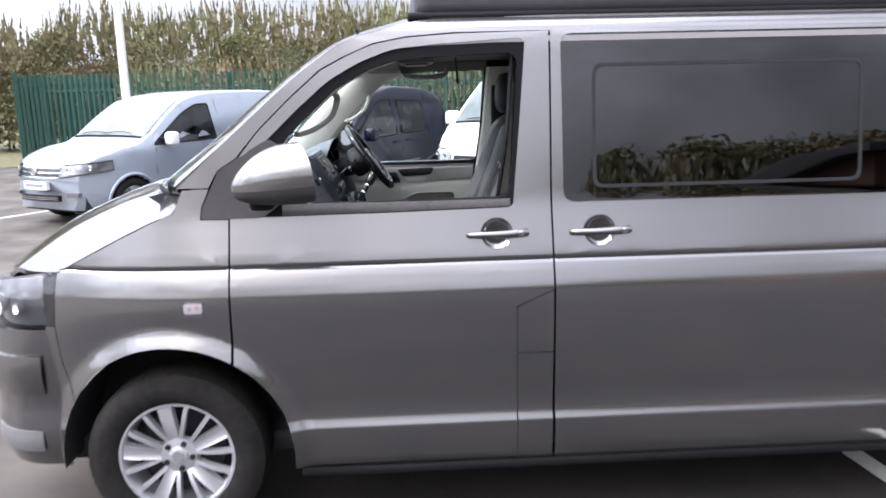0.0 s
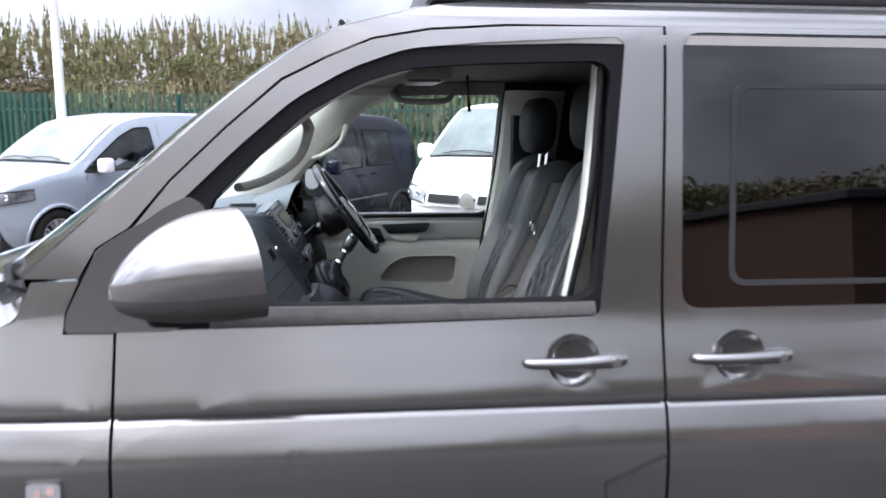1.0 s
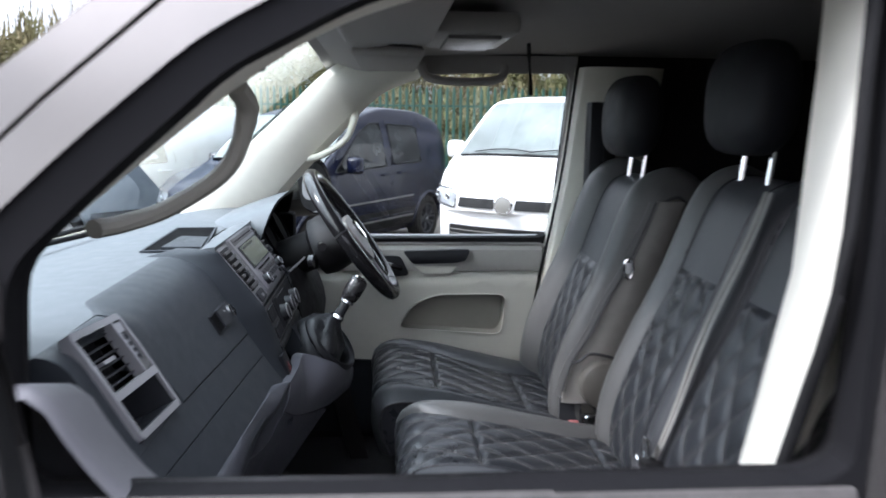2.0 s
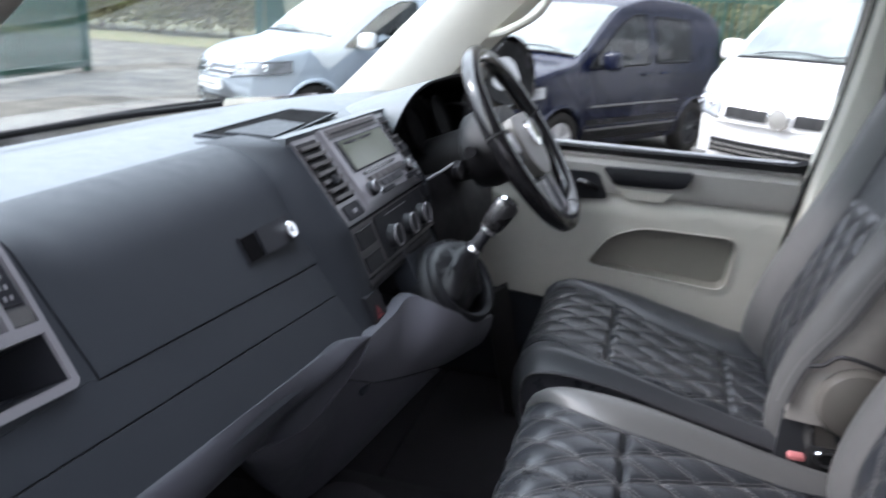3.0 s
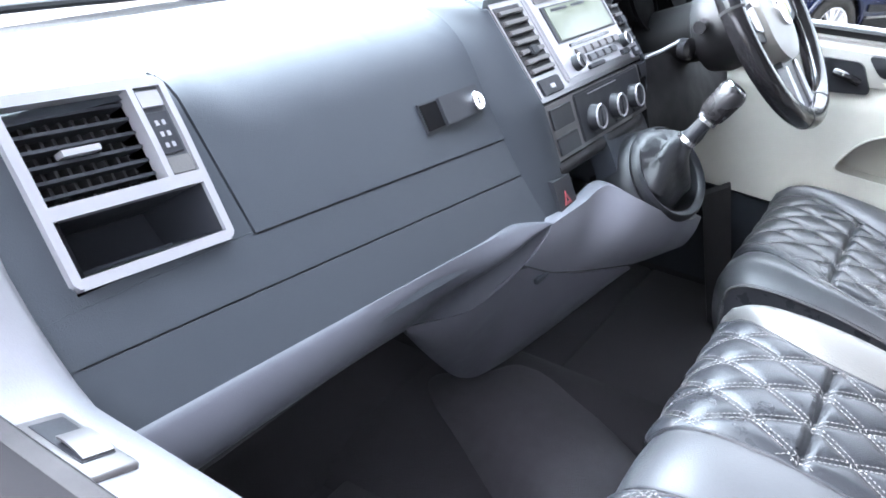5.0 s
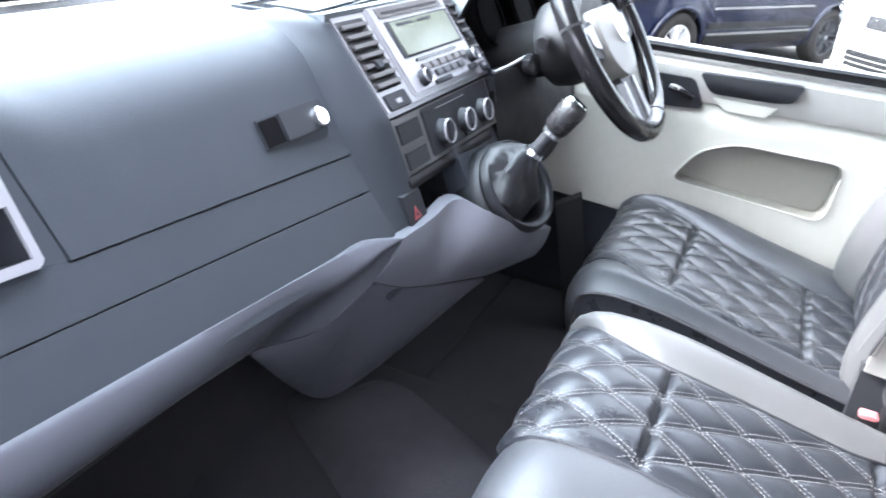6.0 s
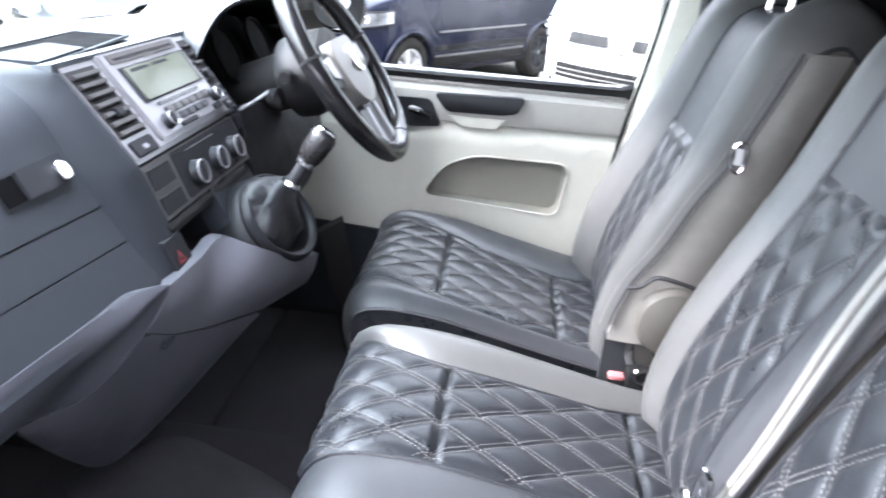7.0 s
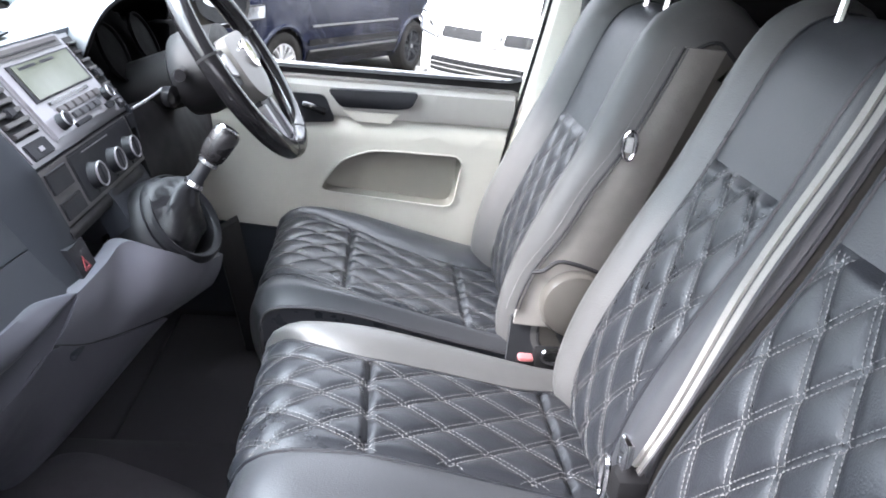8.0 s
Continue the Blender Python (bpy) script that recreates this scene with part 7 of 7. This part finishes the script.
bm = bmesh.new()
tube(bm, [base.lerp(kn, t) for t in (0.33, 0.37, 0.45, 0.64)], [0.0150, 0.0150, 0.0115, 0.0110], 16)
part("collar", bm, "console_dark", lever)
bm = bmesh.new()
tube(bm, [base.lerp(kn, t) for t in (0.36, 0.40)], [0.0165, 0.0155], 18)
part("collar_ring", bm, "chrome", lever)
bm = bmesh.new()
pts = [kn + d * (s - 0.183) for s in (0.125, 0.133, 0.146, 0.160, 0.172, 0.180, 0.185, 0.1865)]
tube(bm, pts, [0.013, 0.019, 0.021, 0.0215, 0.022, 0.021, 0.017, 0.010], 18)
part("knob", bm, "knob_grey", lever)
bm = bmesh.new()
tube(bm, [kn + d * (s - 0.183) for s in (0.1815, 0.187, 0.189)], [0.019, 0.016, 0.006], 18)
part("knob_cap", bm, "chrome", lever)
bm = bmesh.new()
tube(bm, [kn + d * (s - 0.183) for s in (0.121, 0.127)], [0.017, 0.017], 18)
part("knob_ring", bm, "chrome", lever)
# ---- floor mats ----
fm = thing("floor_mat", "grey carpet floor mat with white lettering", "floor mat")
part("carpet_pad", boxed((0.33, 0.30, 0.622), (0.76, 0.805, 0.634), 0.02, None, 3), "mat", fm)
for x, dy in ((0.425, 0.05), (0.445, 0.036), (0.462, 0.05)):
    part("lettering_bar", boxed((x, 0.775 - dy, 0.6345), (x + 0.007, 0.775, 0.6352)), "white", fm)
part("lettering_bar", boxed((0.425, 0.768, 0.6345), (0.469, 0.775, 0.6352)), "white", fm)

# ---- seats ----
def profile(points, n=8):
    """A smooth side outline (x, z) by arc length: its point and outward normal, and its length."""
    p = smooth_path([(x, 0, z) for x, z in points], n)
    acc = [0.0]
    for a, b in zip(p, p[1:]):
        acc.append(acc[-1] + (b - a).length)

    def at(s):
        s = min(max(s, 0), acc[-1])
        i = min(len(p) - 2, max(k for k in range(len(acc)) if acc[k] <= s + 1e-9))
        t = (s - acc[i]) / max(1e-9, acc[i + 1] - acc[i])
        q = p[i].lerp(p[i + 1], t)
        a, b = p[max(i - 1, 0)], p[min(i + 2, len(p) - 1)]
        d = (p[i + 1] - p[i]).normalized().lerp((b - a).normalized(), 0.5).normalized()
        return q, Vector((-d.z, 0, d.x))

    return at, acc[-1]


def pad(parent, points, y0, y1, zones, pq, cross=(), plain_from=9.9, plain_to=-1, R=0.05, wall=0.12, puff=0.010, bolster=0.020, origin=(0.0, 0.0), names=("quilted_panel", "bolster", "plain_panel"), wall_mat="leather"):
    """An upholstered pad: an outline swept from y0 to y1. zones: (from, to, kind, height), kind quilt, light or soft for bolsters, or plain; their edges may follow a
    curve along the outline. Quilting, with a crossing of its lines at origin, stops past plain_from."""
    at, L = profile(points)
    P, Q = pq
    S0, YC = origin
    across = P * Q / math.hypot(P, Q)
    lines = [tuple(e if callable(e) else (lambda s, e=e: e) for e in z[:2]) + (z[2], z[3] if len(z) > 3 else bolster) for z in zones]

    def edge(y):
        d = min(y - y0, y1 - y)
        return R - math.sqrt(max(0, R * R - max(0, R - d) ** 2)) if d < R else 0.0

    def swell(t):
        return math.sqrt(1 - (1 - min(1, t)) ** 2)

    def quilt(s, y, za, zb):
        if not (plain_to < s < plain_from):
            return 0.0
        a, b = (s - S0) / P + (y - YC) / Q, (s - S0) / P - (y - YC) / Q
        da, db = abs(a - round(a)) * across, abs(b - round(b)) * across
        h = swell(da / 0.011) * swell(db / 0.011) * (0.72 + 0.28 * abs(math.sin(math.pi * a) * math.sin(math.pi * b)))
        g = min(1, (y - za) / 0.012, (zb - y) / 0.012, (plain_from - s) / 0.015, (s - plain_to) / 0.015)
        for c in cross:
            g = min(g, abs(s - c) / 0.008)
        return puff * h * max(0, g) - 0.004 * max(0, 1 - min([abs(s - c) for c in cross] + [9]) / 0.006)

    def place(s, y, up=0.0):
        q, n = at(s)
        bulge = 0.0
        for fa, fb, kind, high in lines:
            za, zb = fa(s), fb(s)
            if za <= y <= zb and zb - za > 1e-4:
                if kind == "quilt":
                    bulge = quilt(s, y, za, zb)
                elif kind in ("light", "soft"):
                    bulge = high * math.sin(math.pi * (y - za) / (zb - za)) ** 0.7
                else:
                    bulge = 0.004 * math.sin(math.pi * (y - za) / (zb - za))
        w = q + n * (bulge + up - edge(y))
        return Vector((w.x, y, w.z))

    for fa, fb, kind, high in lines:
        fine = kind == "quilt"
        wide = fb(L * 0.6) - fa(L * 0.6)
        mat = {"quilt": "leather", "light": "leather_light", "plain": "leather_mid", "soft": "leather_mid"}[kind]
        splits = [(0, L)] if not fine else [(a, b) for a, b in ((0, max(plain_to, 0)), (max(plain_to, 0), min(plain_from, L)), (min(plain_from, L), L)) if b - a > 0.01]
        for a, b in splits:
            isq = fine and a >= plain_to and b <= plain_from + 1e-6
            ns, nv = max(2, int((b - a) / (0.005 if isq else 0.02))), max(3, int(wide / (0.005 if isq else 0.012)))

            def cell(u, v):
                s = a + (b - a) * u
                za, zb = fa(s), fb(s)
                return place(s, min(max(za + (zb - za) * v, za + 1e-6), zb - 1e-6))

            ob = part(names[0] if isq else (names[1] if kind in ("light", "soft") else names[2]), sheet(bmesh.new(), cell, ns, nv), mat if isq or kind != "quilt" else "leather_mid", parent, flat_angle=80)
            if isq:
                stitches(ob, place, fa, fb, a, b, P, Q, S0, YC)
    # side and end walls
    for y, sg in ((y0, -1), (y1, 1)):
        bm = bmesh.new()

        def wl(u, v):
            q, n = at(L * u)
            w = q - n * (R + (wall - R) * v)
            return Vector((w.x, y - sg * 0.012 * v, w.z))

        part("side_panel", sheet(bm, wl, 30, 4), wall_mat, parent)
        bm = bmesh.new()
        tube(bm, [Vector((q.x, y, q.z)) for q in [at(L * k / 40)[0] - at(L * k / 40)[1] * R for k in range(41)]], 0.0035, 6)
        part("piping", bm, "piping", parent)
    for fa, fb, kind, high in lines[1:]:
        bm = bmesh.new()
        tube(bm, [place(L * k / 50, fa(L * k / 50), 0.0005) for k in range(51)], 0.0028, 6)
        part("seam", bm, "leather", parent)
    return place, at, L


def stitches(parent, place, fa, fb, s0, s1, P, Q, S0, YC):
    """Pale double stitching along the quilting lines."""
    verts, faces = [], []
    step = 0.0056
    y_lo, y_hi = min(fa(s0), fa(s1), fa((s0 + s1) / 2)), max(fb(s0), fb(s1), fb((s0 + s1) / 2))
    reach = max(abs(y_lo - YC), abs(y_hi - YC)) / Q
    k0, k1 = math.floor((s0 - S0) / P - reach) - 1, math.ceil((s1 - S0) / P + reach) + 1
    for sign in (1, -1):
        for k in range(k0, k1 + 1):
            for off in (-0.0042, 0.0042):
                s = s0
                ds = step * (P / math.hypot(P, Q))
                while s < s1:
                    y = YC + sign * Q * (k - (s - S0) / P) + off
                    y2 = YC + sign * Q * (k - (s + ds * 0.72 - S0) / P) + off
                    if fa(s) + 0.004 < min(y, y2) and max(y, y2) < fb(s) - 0.004 and s + ds < s1 - 0.003:
                        a, b = place(s, y, 0.0012), place(s + ds * 0.72, y2, 0.0012)
                        n = (place(s, y, 0.01) - a).normalized()
                        t = (b - a).normalized().cross(n) * 0.00048
                        i = len(verts)
                        verts += [a - t, a + t, b + t, b - t, (a + b) / 2 + n * 0.0008 - t * 0.4, (a + b) / 2 + n * 0.0008 + t * 0.4]
                        faces += [(i, i + 1, i + 5, i + 4), (i + 1, i + 2, i + 5), (i + 2, i + 3, i + 4, i + 5), (i + 3, i, i + 4)]
                    s += ds
    me = bpy.data.meshes.new("stitching")
    me.from_pydata([tuple(v) for v in verts], [], faces)
    me.materials.append(M["thread"])
    ob = new("stitching", me)
    ob.parent = parent
    ob["kind"] = "stuff"
    return ob


def head_rest(parent, x, y, z, w=0.24):
    for d in (-0.055, 0.055):
        bm = bmesh.new()
        tube(bm, [(x + 0.03, y + d, z - 0.10), (x + 0.045, y + d, z + 0.05)], 0.006, 8)
        part("head_rest_post", bm, "chrome", parent)
    bm = bmesh.new()

    def at(u, v):
        a, b = u * 2 * math.pi, (v - 0.5) * math.pi
        return Vector((x + 0.012 + 0.058 * math.copysign(abs(math.cos(a) * math.cos(b)) ** 0.7, math.cos(a)) + 0.05 * (0.10 + 0.10 * math.sin(b)) , y + w / 2 * math.copysign(abs(math.sin(a)) ** 0.6, math.sin(a)) * max(0, math.cos(b)) ** 0.5, z + 0.14 + 0.105 * math.copysign(abs(math.sin(b)) ** 0.75, math.sin(b))))

    part("head_rest", sheet(bm, at, 28, 14), "console_dark", parent, "black leather head rest")


def back_profile(xb, zb, slope, ztop):
    """Front line of a backrest from its foot over the top and down behind."""
    f = lambda z: xb + slope * (z - zb)
    return [(f(zb) + 0.03, zb - 0.06), (f(zb), zb), (f(zb + 0.10) - 0.022, zb + 0.10), (f(zb + 0.22) - 0.018, zb + 0.22), (f(zb + 0.34) - 0.005, zb + 0.34), (f(ztop - 0.05), ztop - 0.05), (f(ztop) + 0.025, ztop - 0.004), (f(ztop) + 0.075, ztop + 0.004), (f(ztop) + 0.12, ztop - 0.03)]


bench = thing("passenger_bench", "grey quilted leather double passenger seat with pale bolsters", "seat")
cush = [(0.835, 0.86), (0.808, 0.93), (0.806, 0.985), (0.828, 1.018), (0.875, 1.032), (0.96, 1.028), (1.08, 1.002), (1.20, 0.975), (1.32, 0.955)]
FABRIC = (0.107, 0.069)
inner_edge = curve_fn([(0.0, 0.978), (0.13, 0.975), (0.17, 0.957), (0.22, 0.922), (0.30, 0.895), (0.42, 0.902), (0.51, 0.907), (0.60, 0.93), (0.67, 0.955)])
pad(bench, cush, 0.17, 0.990, [(0.17, 0.25, "light"), (0.25, 0.572, "quilt"), (0.572, 0.682, "plain"), (0.682, inner_edge, "quilt"), (inner_edge, 0.990, "light")], (0.106, 0.067), cross=(0.30, 0.556), plain_to=0.10, R=0.035, wall=0.16, puff=0.0085, origin=(0.294, 0.828), names=("cushion_quilting", "cushion_bolster", "cushion_front"), wall_mat="console_dark")
part("seat_box", boxed((0.86, 0.20, 0.62), (1.36, 0.98, 0.88), 0.02), "black_plastic", bench)
BP = back_profile(1.245, 0.99, 0.36, 1.535)
for y0, y1, zones, origin in ((0.17, 0.606, [(0.17, 0.245, "light"), (0.245, 0.588, "quilt"), (0.588, 0.606, "plain")], (0.333, 0.633)),
                            (0.642, 0.962, [(0.642, 0.70, "plain"), (0.70, 0.88, "quilt"), (0.88, 0.962, "light")], (0.25, 0.892))):
    pad(bench, BP, y0, y1, zones, FABRIC, plain_from=0.457, plain_to=0.03, R=0.022, wall=0.11, puff=0.0085, origin=origin, names=("back_quilting", "back_bolster", "back_plain"), wall_mat="leather_back")
    head_rest(bench, 1.435, (y0 + y1) / 2, 1.548)
bm = sheet(bmesh.new(), lambda u, v: Vector((1.36 + 0.17 * v + 0.02, 0.18 + 0.80 * u, 0.95 + 0.56 * v)), 4, 4)
part("back_shell", bm, "groove", bench)

driver = thing("driver_seat", "grey quilted leather driver's seat with pale bolsters", "seat")
cushd = [(0.774, 0.824), (0.755, 0.87), (0.748, 0.930), (0.762, 0.970), (0.815, 0.988), (0.92, 0.980), (1.03, 0.955), (1.15, 0.928), (1.27, 0.905)]
near_edge = curve_fn([(0.0, 1.285), (0.17, 1.275), (0.29, 1.222), (0.40, 1.198), (0.67, 1.186)])
far_edge = curve_fn([(0.0, 1.59), (0.18, 1.585), (0.30, 1.53), (0.40, 1.488), (0.53, 1.478), (0.67, 1.51)])
pad(driver, cushd, 1.164, 1.630, [(1.164, near_edge, "soft", 0.008), (near_edge, far_edge, "quilt"), (far_edge, 1.630, "soft")], FABRIC, cross=(0.303, 0.53), plain_to=0.06, R=0.018, wall=0.15, puff=0.008, bolster=0.014, origin=(0.29, 1.30), names=("cushion_quilting", "cushion_bolster", "cushion_front"), wall_mat="leather")
part("seat_box", boxed((0.84, 1.20, 0.62), (1.30, 1.60, 0.86), 0.02), "black_plastic", driver)
BD = back_profile(1.215, 0.94, 0.33, 1.50)
pad(driver, BD, 1.150, 1.680, [(1.150, 1.250, "light"), (1.250, 1.500, "quilt"), (1.500, 1.635, "light", 0.042), (1.635, 1.680, "light", 0.012)], FABRIC, plain_from=0.43, plain_to=0.03, R=0.035, wall=0.15, puff=0.008, bolster=0.034, origin=(0.25, 1.36), names=("back_quilting", "back_bolster", "back_plain"), wall_mat="leather_back")
head_rest(driver, 1.40, 1.40, 1.518, 0.27)
bm = sheet(bmesh.new(), lambda u, v: Vector((1.37 + 0.17 * v, 1.155 + 0.49 * u, 0.90 + 0.58 * v)), 4, 4)
part("back_shell", bm, "leather_back", driver)
# side of the seat cover with its zip and the round recliner cover
zip_x = curve_fn([(0.96, 1.198), (1.005, 1.203), (1.071, 1.222), (1.146, 1.266), (1.228, 1.303), (1.288, 1.338), (1.392, 1.382), (1.48, 1.415)])
NEAR = 1.1475
bm = sheet(bmesh.new(), lambda u, v: Vector((zip_x(0.97 + 0.49 * v) + 0.004 + (1.372 + 0.33 * (0.97 + 0.49 * v - 1.152) - zip_x(0.97 + 0.49 * v)) * u, NEAR - 0.006 * math.sin(math.pi * u) - 0.004 * math.sin(9 * v + 3 * u) * u * (1 - u), 0.97 + 0.49 * v)), 12, 30)
part("cover_flap", thicken(bm, Vector((0, 0.01, 0))), "flap", driver, "taupe leather back side")
for k, (dx, r, mat) in enumerate(((0.0, 0.0022, "piping"), (0.006, 0.0018, "grey_plastic"), (-0.016, 0.0012, "thread"))):
    bm = bmesh.new()
    tube(bm, [Vector((zip_x(z) + dx, NEAR - 0.004, z)) for z in steps(1.0, 1.46, 0.02)], r, 6)
    part("zip" if k < 2 else "stitch_line", bm, mat, driver)
bm = bmesh.new()
tube(bm, [Vector((1.347 + 0.011 * math.cos(a), NEAR - 0.012, 1.303 + 0.024 * math.sin(a))) for a in [2 * math.pi * k / 24 for k in range(24)]], 0.0028, 8, closed=True, up=(0, 1, 0))
part("zip_loop", bm, "chrome", driver)
part("loop_tab", boxed((1.341, NEAR - 0.014, 1.291), (1.353, NEAR - 0.007, 1.316), 0.002), "white", driver)
bm = bmesh.new()
lathe(bm, [(0.060, -0.02), (0.060, 0.014), (0.055, 0.024), (0.035, 0.031), (0.001, 0.033)], 36, Matrix.Translation((1.300, NEAR - 0.004, 1.020)) @ pose(0, 0, 0, 90))
part("recliner_cover", bm, "leather_back", driver, "round taupe recliner cover")
bm = bmesh.new()
tube(bm, smooth_path([(1.221, NEAR - 0.008, 1.072), (1.24, NEAR - 0.012, 1.078), (1.262, NEAR - 0.014, 1.096), (1.30, NEAR - 0.016, 1.092), (1.345, NEAR - 0.012, 1.077)], 5), 0.0035, 6)
part("gather_seam", bm, "piping", driver)
# dark lower skirt of the back behind the cushion
bm = sheet(bmesh.new(), lambda u, v: Vector((1.20 + 0.17 * u, NEAR + 0.006, 0.86 + 0.12 * v)), 4, 4)
part("lower_skirt", thicken(bm, Vector((0, 0.01, 0))), "leather_mid", driver)
# buckles and belt between the seats
bk = thing("belt_buckle", "black seat belt buckle with a red button", "buckle", "buckles between the seats")
part("buckle_body", boxed((1.195, 1.040, 0.895), (1.228, 1.062, 0.958), 0.006, None, 2), "black_plastic", bk)
part("button", boxed((1.197, 1.041, 0.952), (1.222, 1.061, 0.962), 0.004), "red", bk, "red release button")
bk2 = thing("belt_buckle", "black seat belt buckle beside the bench", "buckle", "buckles between the seats")
part("buckle_body", boxed((1.222, 1.035, 0.915), (1.285, 1.062, 0.978), 0.008, None, 2), "black_plastic", bk2)
bm = bmesh.new()
tube(bm, [Vector((1.252 + 0.02 * math.cos(a), 1.034, 0.970 + 0.012 * math.sin(a))) for a in [2 * math.pi * k / 20 for k in range(20)]], 0.004, 6, closed=True, up=(0, 1, 0))
part("latch_loop", bm, "chrome", bk2)
belt = thing("seat_belt", "dark grey seat belt running down between the two backs", "seat belt")
f = lambda z: 1.245 + 0.36 * (z - 0.99) - 0.022
# the pale strips are the webbing's sheen put into colour
for nm, y, w, mat in (("webbing", 0.6405, 0.011, "belt_sheen"), ("webbing_fold", 0.631, 0.007, "belt"), ("webbing", 0.6215, 0.011, "belt_sheen"), ("webbing_edge", 0.613, 0.005, "belt")):
    bm = sheet(bmesh.new(), lambda u, v: Vector((f(1.03 + 0.50 * v) - 0.004 + 0.004 * math.sin(9 * v) + (0.004 if "fold" in nm else 0), 0.63 + (y - 0.63 - w / 2 + w * u) * (0.55 + 0.45 * min(1, v * 2.2)), 1.03 + 0.50 * v)), 2, 24)
    part(nm, thicken(bm, Vector((0.003, 0, -0.001))), mat, belt)
part("latch_body", boxed((1.222, 0.606, 1.022), (1.258, 0.640, 1.062), 0.006, None, 2), "black_plastic", belt)
part("latch_tongue", boxed((1.228, 0.618, 1.055), (1.238, 0.642, 1.100), 0.003), "chrome", belt)
bm = bmesh.new()
tube(bm, [Vector((1.222, 0.650 + 0.010 * math.cos(a), 1.035 + 0.026 * math.sin(a))) for a in [2 * math.pi * k / 20 for k in range(20)]], 0.0035, 6, closed=True, up=(1, 0, 0))
part("belt_loop", bm, "chrome", belt)
